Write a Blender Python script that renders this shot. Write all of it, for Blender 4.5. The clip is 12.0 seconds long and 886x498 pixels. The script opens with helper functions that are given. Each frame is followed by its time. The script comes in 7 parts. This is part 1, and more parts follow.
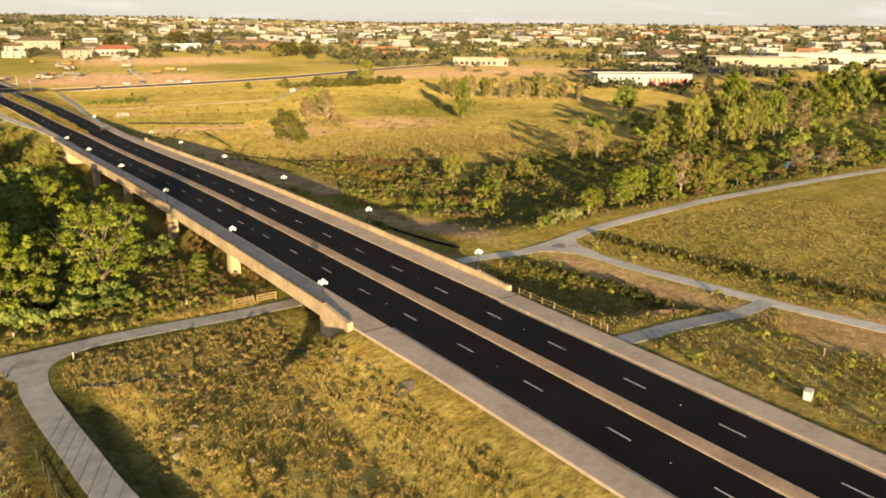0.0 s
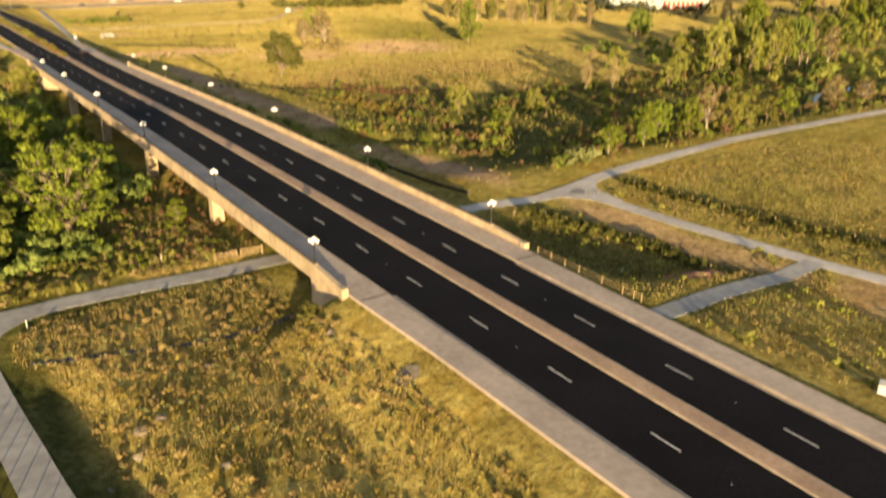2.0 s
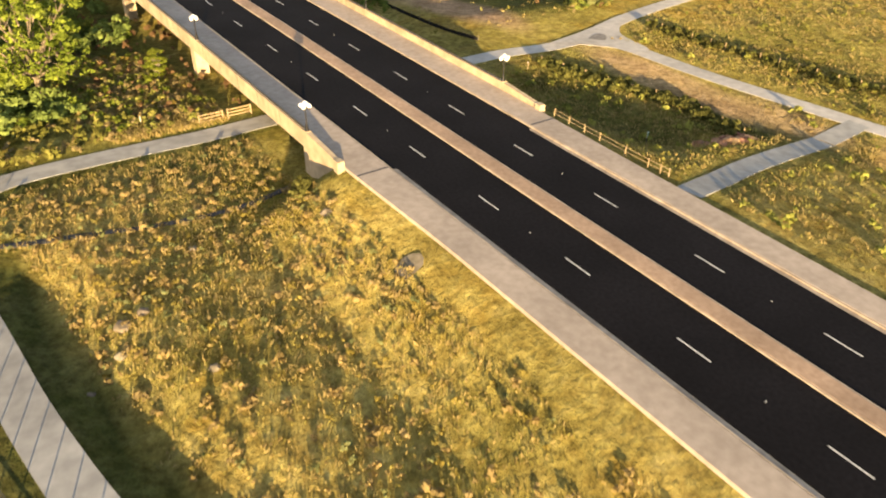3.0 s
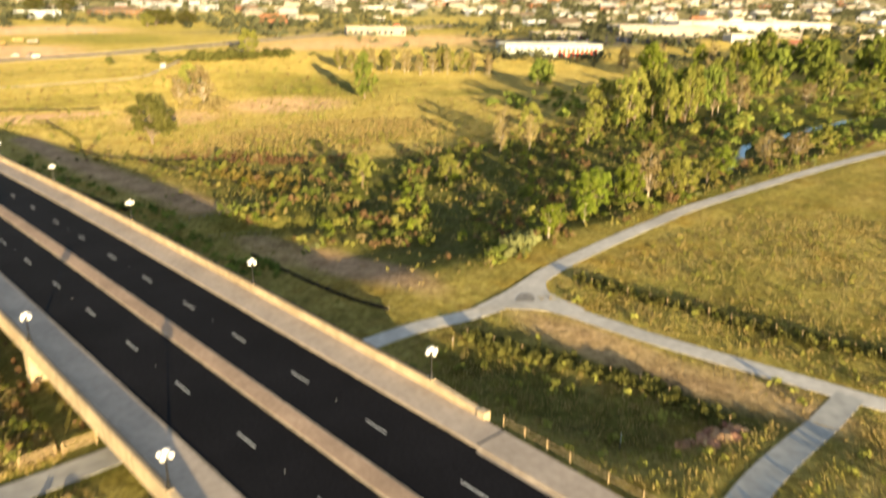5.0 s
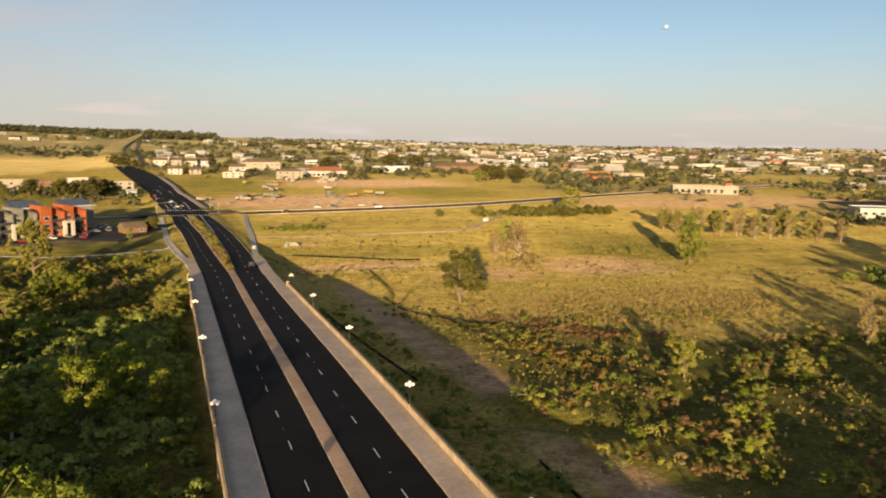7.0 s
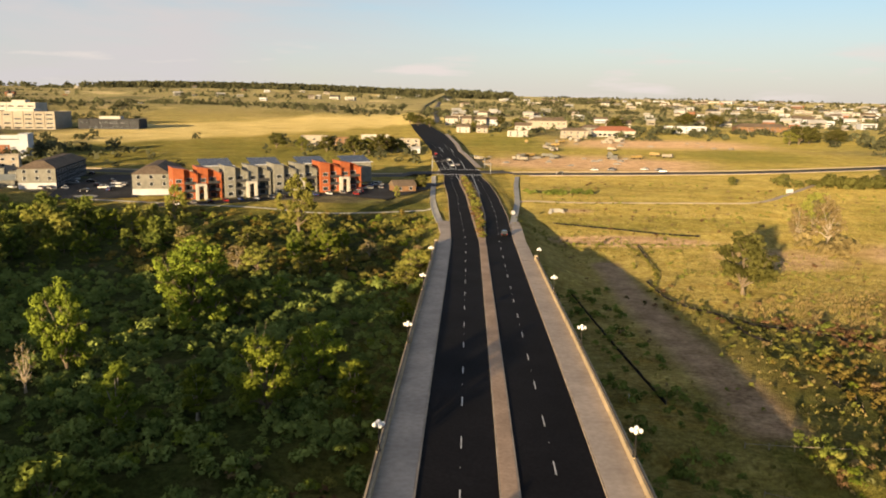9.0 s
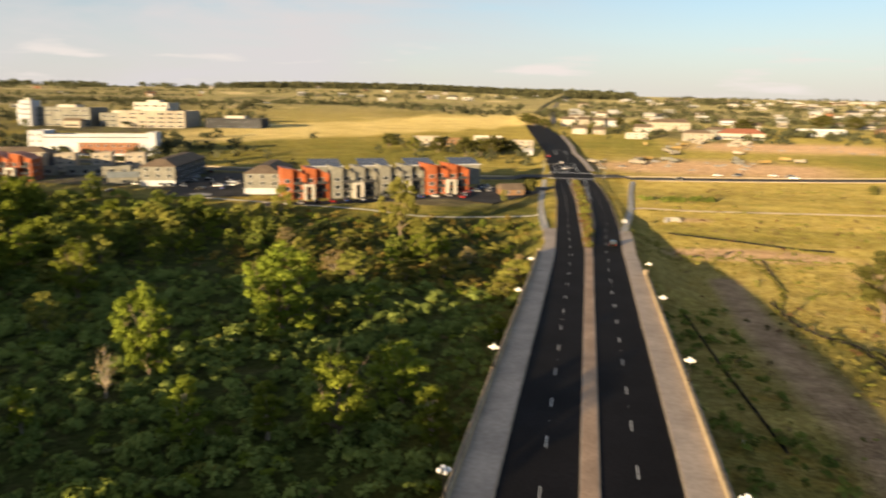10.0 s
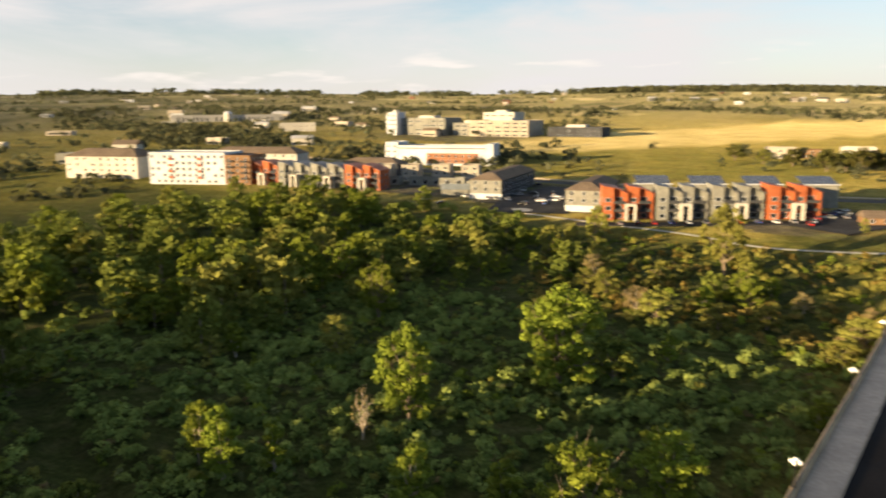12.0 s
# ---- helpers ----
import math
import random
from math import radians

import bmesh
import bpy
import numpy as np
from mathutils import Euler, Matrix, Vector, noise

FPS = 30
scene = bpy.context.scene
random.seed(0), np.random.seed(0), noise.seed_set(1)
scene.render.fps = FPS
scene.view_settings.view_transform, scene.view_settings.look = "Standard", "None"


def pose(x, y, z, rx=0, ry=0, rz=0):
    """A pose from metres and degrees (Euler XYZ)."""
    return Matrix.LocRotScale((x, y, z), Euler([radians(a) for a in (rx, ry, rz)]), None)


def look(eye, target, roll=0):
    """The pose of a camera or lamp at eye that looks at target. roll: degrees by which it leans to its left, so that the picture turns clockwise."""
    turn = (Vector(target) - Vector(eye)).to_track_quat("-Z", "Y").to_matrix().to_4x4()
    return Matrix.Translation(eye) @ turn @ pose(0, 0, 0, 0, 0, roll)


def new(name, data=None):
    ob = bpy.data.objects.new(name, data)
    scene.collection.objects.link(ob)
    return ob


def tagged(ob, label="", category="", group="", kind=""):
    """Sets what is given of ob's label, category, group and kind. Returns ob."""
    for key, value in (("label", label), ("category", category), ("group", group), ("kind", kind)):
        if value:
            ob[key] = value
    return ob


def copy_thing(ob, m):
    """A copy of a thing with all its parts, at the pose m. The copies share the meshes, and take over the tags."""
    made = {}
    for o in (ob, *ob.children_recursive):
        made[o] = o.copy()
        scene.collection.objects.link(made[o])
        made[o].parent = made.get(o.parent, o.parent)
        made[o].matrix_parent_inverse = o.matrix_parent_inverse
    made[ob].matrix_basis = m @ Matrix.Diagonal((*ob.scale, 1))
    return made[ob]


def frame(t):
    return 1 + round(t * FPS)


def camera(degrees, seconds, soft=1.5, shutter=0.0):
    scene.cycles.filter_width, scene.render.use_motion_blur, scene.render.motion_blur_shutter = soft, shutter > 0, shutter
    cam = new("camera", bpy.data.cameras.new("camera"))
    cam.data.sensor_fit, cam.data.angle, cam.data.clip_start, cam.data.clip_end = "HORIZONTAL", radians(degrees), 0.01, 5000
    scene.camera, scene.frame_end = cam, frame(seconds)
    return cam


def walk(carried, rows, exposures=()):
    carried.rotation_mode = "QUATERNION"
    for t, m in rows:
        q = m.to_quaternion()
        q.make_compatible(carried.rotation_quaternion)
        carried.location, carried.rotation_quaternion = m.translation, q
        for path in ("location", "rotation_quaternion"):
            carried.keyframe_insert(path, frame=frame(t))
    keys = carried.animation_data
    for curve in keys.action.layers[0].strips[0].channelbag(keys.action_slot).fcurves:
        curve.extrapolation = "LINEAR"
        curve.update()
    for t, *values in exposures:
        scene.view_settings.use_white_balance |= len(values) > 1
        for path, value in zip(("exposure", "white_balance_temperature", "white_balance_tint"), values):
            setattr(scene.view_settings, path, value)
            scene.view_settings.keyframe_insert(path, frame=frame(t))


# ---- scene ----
cam = camera(59.4, 12.0, 1.9, 0.4)
PATH = [
    (0, (-51.086, -54.86, 36.946), (-49.988, -53.284, 36.391), 0.4),
    (0.5, (-49.639, -52.269, 36.941), (-48.54, -50.692, 36.389), 0.6),
    (1, (-47.918, -49.27, 36.8), (-46.819, -47.693, 36.25), 0.6),
    (1.5, (-45.904, -45.947, 36.715), (-44.805, -44.369, 36.165), 0.8),
    (2, (-43.834, -42.473, 36.24), (-42.769, -40.949, 35.504), 1.0),
    (2.5, (-41.271, -38.956, 36.55), (-40.3, -37.564, 35.492), 1.1),
    (2.7, (-40.116, -37.415, 36.744), (-39.174, -36.06, 35.613), 1.1),
    (4.3, (-32.163, -22.912, 35.941), (-31.136, -21.469, 35.012), 1.4),
    (4.5, (-30.476, -20.7, 36.075), (-29.345, -19.312, 35.183), 0.9),
    (5, (-26.788, -15.056, 36.118), (-25.498, -13.662, 35.491), 0.7),
    (5.5, (-23.36, -10.027, 36.464), (-22.028, -8.573, 36.127), 0.5),
    (6, (-20.13, -3.813, 36.096), (-19.016, -2.169, 35.859), 0.2),
    (6.5, (-16.046, 0.717, 36.323), (-15.357, 2.579, 36.077), 0.4),
    (6.7, (-14.907, 2.602, 36.621), (-14.216, 4.463, 36.373), 0.5),
    (8.3, (-2.917, 25.71, 35.771), (-2.808, 27.673, 35.404), 0.5),
    (8.5, (-1.603, 27.335, 35.99), (-1.592, 29.3, 35.619), 0.4),
    (9, (0.332, 32.438, 35.929), (0.27, 34.402, 35.559), 0.6),
    (9.5, (2.017, 37.14, 36.251), (1.857, 39.098, 35.878), 0.6),
    (10, (3.027, 42.399, 36.358), (2.673, 44.332, 35.985), 0.7),
    (10.5, (4.73, 46.367, 37.655), (3.972, 48.179, 37.281), 0.3),
    (11, (5.784, 50.54, 38.564), (4.978, 52.333, 38.193), 0.1),
    (11.5, (6.125, 55.373, 39.89), (5.224, 57.121, 39.522), -0.2),
    (12, (6.141, 61.284, 40.32), (4.992, 62.88, 39.955), -0.4),
]
walk(cam, [(t, look(eye, target, roll)) for t, eye, target, roll in PATH], [(0, 1.33, 6800, 9), (1.5, 1.22, 6800, 9), (2.5, 1.8, 6800, 9), (4.5, 2.1, 6200, 9), (5.0, 1.8, 6400, 3), (5.5, 0.96, 6700, 12), (6.0, 0.62, 6700, 13), (6.5, 0.8, 6800, 14), (8.5, 1.12, 6600, 12), (10.5, 1.35, 6600, 10), (12, 1.52, 6600, 9)]
)

# ---- world and sun ----
SUN_AZ, SUN_EL = 203.5, 6.9          # degrees clockwise from the road's direction, and above the horizon
sun_dir = Vector((math.sin(radians(SUN_AZ)) * math.cos(radians(SUN_EL)),
                  math.cos(radians(SUN_AZ)) * math.cos(radians(SUN_EL)), math.sin(radians(SUN_EL))))
sun = new("sun", bpy.data.lights.new("sun", "SUN"))
sun.data.energy, sun.data.angle, sun.data.color = 5.0, radians(0.6), (1.0, 0.73, 0.40)
sun.matrix_world = look(sun_dir * 100, (0, 0, 0))

world = bpy.data.worlds.new("sky")
scene.world = world
world.use_nodes = True
wn, wl = world.node_tree.nodes, world.node_tree.links
wn.clear()
w_out, w_bg, w_sky = wn.new("ShaderNodeOutputWorld"), wn.new("ShaderNodeBackground"), wn.new("ShaderNodeTexSky")
w_sky.sky_type, w_sky.sun_disc = "NISHITA", False
w_sky.sun_elevation, w_sky.sun_rotation = radians(SUN_EL), radians(SUN_AZ)
w_sky.altitude, w_sky.air_density, w_sky.dust_density, w_sky.ozone_density = 1800, 1.0, 0.7, 1.2
w_bg.inputs["Strength"].default_value = 0.053
# thin cloud: long soft streaks, thicker towards the west
w_co, w_map, w_noise, w_ramp = (wn.new("ShaderNode" + k) for k in ("TexCoord", "Mapping", "TexNoise", "ValToRGB"))
w_map.inputs["Scale"].default_value = (1.5, 1.5, 7.0)
w_noise.inputs["Scale"].default_value, w_noise.inputs["Detail"].default_value, w_noise.inputs["Roughness"].default_value = 1.6, 7, 0.56
w_noise.inputs["Distortion"].default_value = 0.6
w_ramp.color_ramp.elements[0].position, w_ramp.color_ramp.elements[1].position = 0.31, 0.58
w_sep, w_side, w_mul, w_mix = wn.new("ShaderNodeSeparateXYZ"), wn.new("ShaderNodeMapRange"), wn.new("ShaderNodeMath"), wn.new("ShaderNodeMix")
w_side.inputs["From Min"].default_value, w_side.inputs["From Max"].default_value = 0.12, -0.35
w_side.inputs["To Min"].default_value, w_side.inputs["To Max"].default_value = 0.05, 0.95
w_mul.operation, w_mix.data_type = "MULTIPLY", "RGBA"
w_mix.inputs["B"].default_value = (5.7, 5.45, 5.45, 1)
wl.new(w_co.outputs["Generated"], w_map.inputs["Vector"])
wl.new(w_map.outputs["Vector"], w_noise.inputs["Vector"])
wl.new(w_noise.outputs["Fac"], w_ramp.inputs["Fac"])
wl.new(w_co.outputs["Generated"], w_sep.inputs["Vector"])
wl.new(w_sep.outputs["X"], w_side.inputs["Value"])
wl.new(w_ramp.outputs["Color"], w_mul.inputs[0])
wl.new(w_side.outputs["Result"], w_mul.inputs[1])
wl.new(w_mul.outputs["Value"], w_mix.inputs["Factor"])
w_soft, w_tone = wn.new("ShaderNodeHueSaturation"), wn.new("ShaderNodeMix")
w_soft.inputs["Saturation"].default_value = 0.85
w_tone.data_type, w_tone.blend_type = "RGBA", "MULTIPLY"
w_tone.inputs["Factor"].default_value, w_tone.inputs["B"].default_value = 1.0, (1.1, 1.24, 1.38, 1)
wl.new(w_sky.outputs["Color"], w_soft.inputs["Color"])
wl.new(w_soft.outputs["Color"], w_tone.inputs["A"])
# pale evening haze all round the horizon
w_low, w_haze = wn.new("ShaderNodeMapRange"), wn.new("ShaderNodeMix")
w_low.interpolation_type = "SMOOTHSTEP"
w_low.inputs["From Min"].default_value, w_low.inputs["From Max"].default_value = 0.16, -0.03
w_low.inputs["To Min"].default_value, w_low.inputs["To Max"].default_value = 0.0, 0.92
w_haze.data_type = "RGBA"
w_haze.inputs["B"].default_value = (5.5, 5.05, 4.9, 1)
wl.new(w_sep.outputs["Z"], w_low.inputs["Value"])
wl.new(w_low.outputs["Result"], w_haze.inputs["Factor"])
wl.new(w_tone.outputs["Result"], w_haze.inputs["A"])
wl.new(w_haze.outputs["Result"], w_mix.inputs["A"])
# small far heap clouds low over the horizon
w_heap, w_hmap, w_hramp, w_hband, w_hmul, w_hmix = (wn.new("ShaderNode" + k) for k in ("TexNoise", "Mapping", "ValToRGB", "MapRange", "Math", "Mix"))
w_hmap.inputs["Scale"].default_value = (4.0, 4.0, 26.0)
w_heap.inputs["Scale"].default_value, w_heap.inputs["Detail"].default_value = 1.8, 5
w_hramp.color_ramp.elements[0].position, w_hramp.color_ramp.elements[1].position = 0.56, 0.68
w_hband.interpolation_type = "SMOOTHSTEP"
w_hband.inputs["From Min"].default_value, w_hband.inputs["From Max"].default_value = 0.085, 0.04
w_hmul.operation, w_hmix.data_type = "MULTIPLY", "RGBA"
w_hmix.inputs["B"].default_value = (6.9, 6.3, 5.9, 1)
wl.new(w_co.outputs["Generated"], w_hmap.inputs["Vector"])
wl.new(w_hmap.outputs["Vector"], w_heap.inputs["Vector"])
wl.new(w_heap.outputs["Fac"], w_hramp.inputs["Fac"])
wl.new(w_sep.outputs["Z"], w_hband.inputs["Value"])
wl.new(w_hramp.outputs["Color"], w_hmul.inputs[0])
wl.new(w_hband.outputs["Result"], w_hmul.inputs[1])
wl.new(w_hmul.outputs["Value"], w_hmix.inputs["Factor"])
wl.new(w_mix.outputs["Result"], w_hmix.inputs["A"])
wl.new(w_hmix.outputs["Result"], w_bg.inputs["Color"])
wl.new(w_bg.outputs["Background"], w_out.inputs["Surface"])

# ---- lie of the land ----
CX = 4.75          # road centre on the bridge
def smooth(a, b, v):
    u = np.clip((v - a) / (b - a), 0.0, 1.0)
    return u * u * (3 - 2 * u)

SKY_AZ = [-180, -65, -53, -39, -31, -20, -12, -5, 4, 15, 24, 37, 61, 180]
SKY_EL = [0.7, 0.85, 1.08, 0.78, 0.8, 0.98, 0.95, 0.72, 0.5, 0.42, 0.25, 0.12, 0.1, 0.3]

def road_x(y):
    """Centre of the road: straight over the bridge, then bending away to the left."""
    return np.interp(y, [-5000, 240, 300, 355, 418, 457, 590, 703, 870, 1100, 1400, 1800, 5000],
                     [CX, CX, CX-0.7, CX-2.5, CX-6.6, CX-9.3, CX-21.3, CX-34.4, CX-54, CX-78, CX-105, CX-120, CX-130])

def road_z(y):
    """Height of the road: level, then a long dip over the bridge and a slow climb beyond it."""
    return np.interp(y, [-5000, 70, 105, 125, 145, 165, 183, 215, 250, 290, 330, 400, 480, 600, 800, 1000, 1300, 1800, 5000],
                     [0, 0, -0.15, -0.38, -0.75, -1.25, -1.75, -2.45, -2.85, -2.8, -2.4, -1.4, 0, 2.2, 6, 10, 17, 30, 110])

def ground_z(x, y):
    x, y = np.asarray(x, float), np.asarray(y, float)
    dist, az = np.hypot(x - CX, y), np.degrees(np.arctan2(x - CX, y))
    edge = 50 + 14 * smooth(15, 45, x) + 4 * smooth(-5, -30, x)
    low = smooth(0, 60 - 34 * smooth(20, 45, x), y - edge)
    rise = smooth(235, 390, y - 0.2 * np.clip(x - 60, 0, 200) + 0.12 * np.clip(-x - 40, 0, 150))
    plain = -4.0 - 2.7 * low - 1.5 * smooth(110, 190, y) + 5.7 * rise
    el = np.interp(az, SKY_AZ, SKY_EL)
    far = (np.tan(np.radians(el)) * 4600 + 36.5) * np.clip((dist - 420) / 4180, 0, 1) ** 1.05
    roll = 3.0 * np.sin(x * 0.0031 + 1.3) * np.cos(y * 0.0027) * smooth(600, 1500, dist)
    rx, rz = road_x(y), road_z(y)
    ridge = 7.0 * np.sin(dist * 0.0105 + x * 0.0021 + 0.6) * smooth(760, 1400, dist) * smooth(50, 220, rx - x) * smooth(4500, 3600, dist)
    land = plain + far + roll + ridge
    side = np.abs(x - rx)
    bank = rz - 0.3 - np.clip(side - 13.4, 0, None) * (0.42 - 0.29 * (x > rx) * smooth(22, 11, y))
    gap = np.where(y < 120, np.clip(y - 28, 0, None) * 0.62, np.clip(np.where(x < CX, 240, 222) - y, 0, None) * 0.40)
    shape = np.maximum(land, bank - gap - np.where(gap > 0, 0.5, 0.0))
    # the ramp of the link path, and the ditch along the inner side of the west path
    ramp = -0.38 - 0.142 * (x - 18) - 0.3 * np.clip(np.abs(y - np.interp(x, [18, 30, 53], [5.2, 7.2, 9.4])) - 2.6, 0, None)
    shape = np.where((x > 17.6) & (x < 50), np.maximum(shape, ramp), shape)
    beside = x - np.interp(y, [-110, -48, -12, 1, 12.5, 22, 31, 40], [-23, -25, -34.6, -38.2, -40.4, -41.6, -42.5, -43])
    return shape - 1.25 * smooth(1.8, 4.2, beside) * (1 - smooth(4.8, 11, beside)) * smooth(39, 27, y)

# ---- materials ----
def material(name, dark, light, scale=1.0, rough=0.85, metal=0.0, bump=0.0, detail=6.0, fine=0.0, vary=0.0, stain=0.0, island=False):
    """A surface whose colour wanders between two tones at two scales; vary: by object or by island; stain: broad blotches."""
    m = bpy.data.materials.new(name)
    m.use_nodes = True
    n, l = m.node_tree.nodes, m.node_tree.links
    bsdf = n["Principled BSDF"]
    co, grain, ramp = n.new("ShaderNodeTexCoord"), n.new("ShaderNodeTexNoise"), n.new("ShaderNodeValToRGB")
    geo = n.new("ShaderNodeNewGeometry")
    grain.inputs["Scale"].default_value, grain.inputs["Detail"].default_value = scale, detail
    ramp.color_ramp.elements[0].position, ramp.color_ramp.elements[1].position = 0.32, 0.68
    ramp.color_ramp.elements[0].color, ramp.color_ramp.elements[1].color = (*dark, 1), (*light, 1)
    l.new(geo.outputs["Position"], grain.inputs["Vector"])
    l.new(grain.outputs["Fac"], ramp.inputs["Fac"])
    colour = ramp.outputs["Color"]
    if fine or stain:
        second, mapped, mixed = n.new("ShaderNodeTexNoise"), n.new("ShaderNodeMapRange"), n.new("ShaderNodeMix")
        second.inputs["Scale"].default_value = fine or scale * 0.12
        second.inputs["Detail"].default_value = 4
        mapped.inputs["From Min"].default_value, mapped.inputs["From Max"].default_value = 0.3, 0.7
        spread = stain or 0.25
        mapped.inputs["To Min"].default_value, mapped.inputs["To Max"].default_value = 1 - spread, 1 + spread
        mixed.data_type, mixed.blend_type = "RGBA", "MULTIPLY"
        mixed.inputs["Factor"].default_value = 1.0
        l.new(geo.outputs["Position"], second.inputs["Vector"])
        l.new(second.outputs["Fac"], mapped.inputs["Value"])
        l.new(colour, mixed.inputs["A"])
        l.new(mapped.outputs["Result"], mixed.inputs["B"])
        colour = mixed.outputs["Result"]
    if vary:
        hue, a, b = n.new("ShaderNodeHueSaturation"), n.new("ShaderNodeMapRange"), n.new("ShaderNodeMapRange")
        rnd = geo.outputs["Random Per Island"] if island else n.new("ShaderNodeObjectInfo").outputs["Random"]
        for node, lo, hi in ((a, 0.5 - 0.05 * vary, 0.5 + 0.035 * vary), (b, 1 - 0.5 * vary, 1 + 0.5 * vary)):
            node.inputs["To Min"].default_value, node.inputs["To Max"].default_value = lo, hi
            l.new(rnd, node.inputs["Value"])
        l.new(a.outputs["Result"], hue.inputs["Hue"])
        l.new(b.outputs["Result"], hue.inputs["Value"])
        l.new(colour, hue.inputs["Color"])
        colour = hue.outputs["Color"]
    l.new(colour, bsdf.inputs["Base Color"])
    bsdf.inputs["Roughness"].default_value, bsdf.inputs["Metallic"].default_value = rough, metal
    if rough > 0.6:
        bsdf.inputs["Specular IOR Level"].default_value = 0.12
    if bump:
        node = n.new("ShaderNodeBump")
        node.inputs["Strength"].default_value, node.inputs["Distance"].default_value = 1.0, bump
        l.new(grain.outputs["Fac"], node.inputs["Height"])
        l.new(node.outputs["Normal"], bsdf.inputs["Normal"])
    return m


def leaf_material(name, dark, light, vary=0.5, through_light=0.22):
    """Leaves: matt, letting some light through, each island a little different."""
    m = bpy.data.materials.new(name)
    m.use_nodes = True
    n, l = m.node_tree.nodes, m.node_tree.links
    n.clear()
    out, mix, dif, tra = (n.new("ShaderNode" + k) for k in ("OutputMaterial", "MixShader", "BsdfDiffuse", "BsdfTranslucent"))
    geo, info, ramp, hue, add, val = (n.new("ShaderNode" + k) for k in ("NewGeometry", "ObjectInfo", "ValToRGB", "HueSaturation", "MapRange", "MapRange"))
    ramp.color_ramp.elements[0].color, ramp.color_ramp.elements[1].color = (*dark, 1), (*light, 1)
    tone, blend = n.new("ShaderNodeAttribute"), n.new("ShaderNodeMix")
    tone.attribute_name = "tone"
    blend.inputs["Factor"].default_value = 0.78
    l.new(geo.outputs["Random Per Island"], blend.inputs["A"])
    l.new(tone.outputs["Fac"], blend.inputs["B"])
    l.new(blend.outputs["Result"], ramp.inputs["Fac"])
    add.inputs["To Min"].default_value, add.inputs["To Max"].default_value = 0.5 - 0.02 * vary, 0.5 + 0.015 * vary
    val.inputs["To Min"].default_value, val.inputs["To Max"].default_value = 1 - 0.36 * vary, 1 + 0.3 * vary
    l.new(info.outputs["Random"], add.inputs["Value"])
    l.new(info.outputs["Random"], val.inputs["Value"])
    l.new(ramp.outputs["Color"], hue.inputs["Color"])
    l.new(add.outputs["Result"], hue.inputs["Hue"])
    l.new(val.outputs["Result"], hue.inputs["Value"])
    l.new(hue.outputs["Color"], dif.inputs["Color"])
    l.new(hue.outputs["Color"], tra.inputs["Color"])
    mix.inputs["Fac"].default_value = through_light
    l.new(dif.outputs["BSDF"], mix.inputs[1])
    l.new(tra.outputs["BSDF"], mix.inputs[2])
    l.new(mix.outputs["Shader"], out.inputs["Surface"])
    return m


asphalt = material("asphalt", (0.0065, 0.006, 0.007), (0.012, 0.011, 0.0125), 3.0, 0.95, bump=0.01, fine=0.12, stain=0.3)
mid_asphalt = material("street asphalt", (0.055, 0.052, 0.05), (0.09, 0.086, 0.08), 1.0, 0.92, stain=0.3)
lot_asphalt = material("car park asphalt", (0.03, 0.029, 0.029), (0.055, 0.053, 0.051), 1.0, 0.92, stain=0.3)
old_asphalt = material("old asphalt", (0.11, 0.105, 0.095), (0.17, 0.16, 0.145), 1.0, 0.9, stain=0.3)
concrete = material("concrete", (0.41, 0.335, 0.265), (0.5, 0.415, 0.335), 1.4, 0.9, bump=0.004, fine=0.16, stain=0.15)
path_concrete = material("path concrete", (0.32, 0.31, 0.285), (0.42, 0.405, 0.37), 0.8, 0.9, fine=0.1, stain=0.16)
trail_concrete = material("trail concrete", (0.46, 0.425, 0.375), (0.58, 0.54, 0.48), 0.8, 0.9, fine=0.1, stain=0.16)
gravel = material("gravel", (0.22, 0.2, 0.18), (0.36, 0.33, 0.29), 2.5, 0.95, bump=0.03, fine=0.2, stain=0.25)
bridge_concrete = material("cast concrete", (0.4, 0.315, 0.205), (0.54, 0.43, 0.285), 0.9, 0.85, bump=0.006, fine=0.2, stain=0.18)
median_paving = material("median paving", (0.39, 0.265, 0.175), (0.49, 0.345, 0.235), 2.2, 0.9, bump=0.006, fine=0.15, stain=0.22)
kerb_concrete = material("kerb concrete", (0.36, 0.29, 0.22), (0.46, 0.38, 0.29), 1.2, 0.9, fine=0.3, stain=0.2)
white_paint = material("road paint", (0.6, 0.59, 0.56), (0.8, 0.79, 0.75), 4.0, 0.7)
yellow_paint = material("yellow road paint", (0.5, 0.33, 0.08), (0.62, 0.42, 0.12), 4.0, 0.7)
lamp_metal = material("dark lamp metal", (0.02, 0.02, 0.022), (0.035, 0.034, 0.033), 6.0, 0.5, 0.6)
globe_glass = material("opal globe", (0.82, 0.82, 0.8), (0.9, 0.89, 0.87), 3.0, 0.25)
rail_metal = material("dark rail metal", (0.05, 0.045, 0.04), (0.09, 0.08, 0.07), 3.0, 0.6, 0.4)
timber = material("weathered timber", (0.28, 0.2, 0.11), (0.42, 0.31, 0.18), 2.0, 0.9, bump=0.01)
grey_timber = material("grey timber post", (0.2, 0.17, 0.13), (0.36, 0.3, 0.22), 2.0, 0.9)
bark = material("bark", (0.13, 0.1, 0.07), (0.3, 0.24, 0.17), 2.5, 0.95, bump=0.03)
pale_bark = material("pale dead wood", (0.3, 0.25, 0.19), (0.46, 0.39, 0.3), 2.5, 0.95)
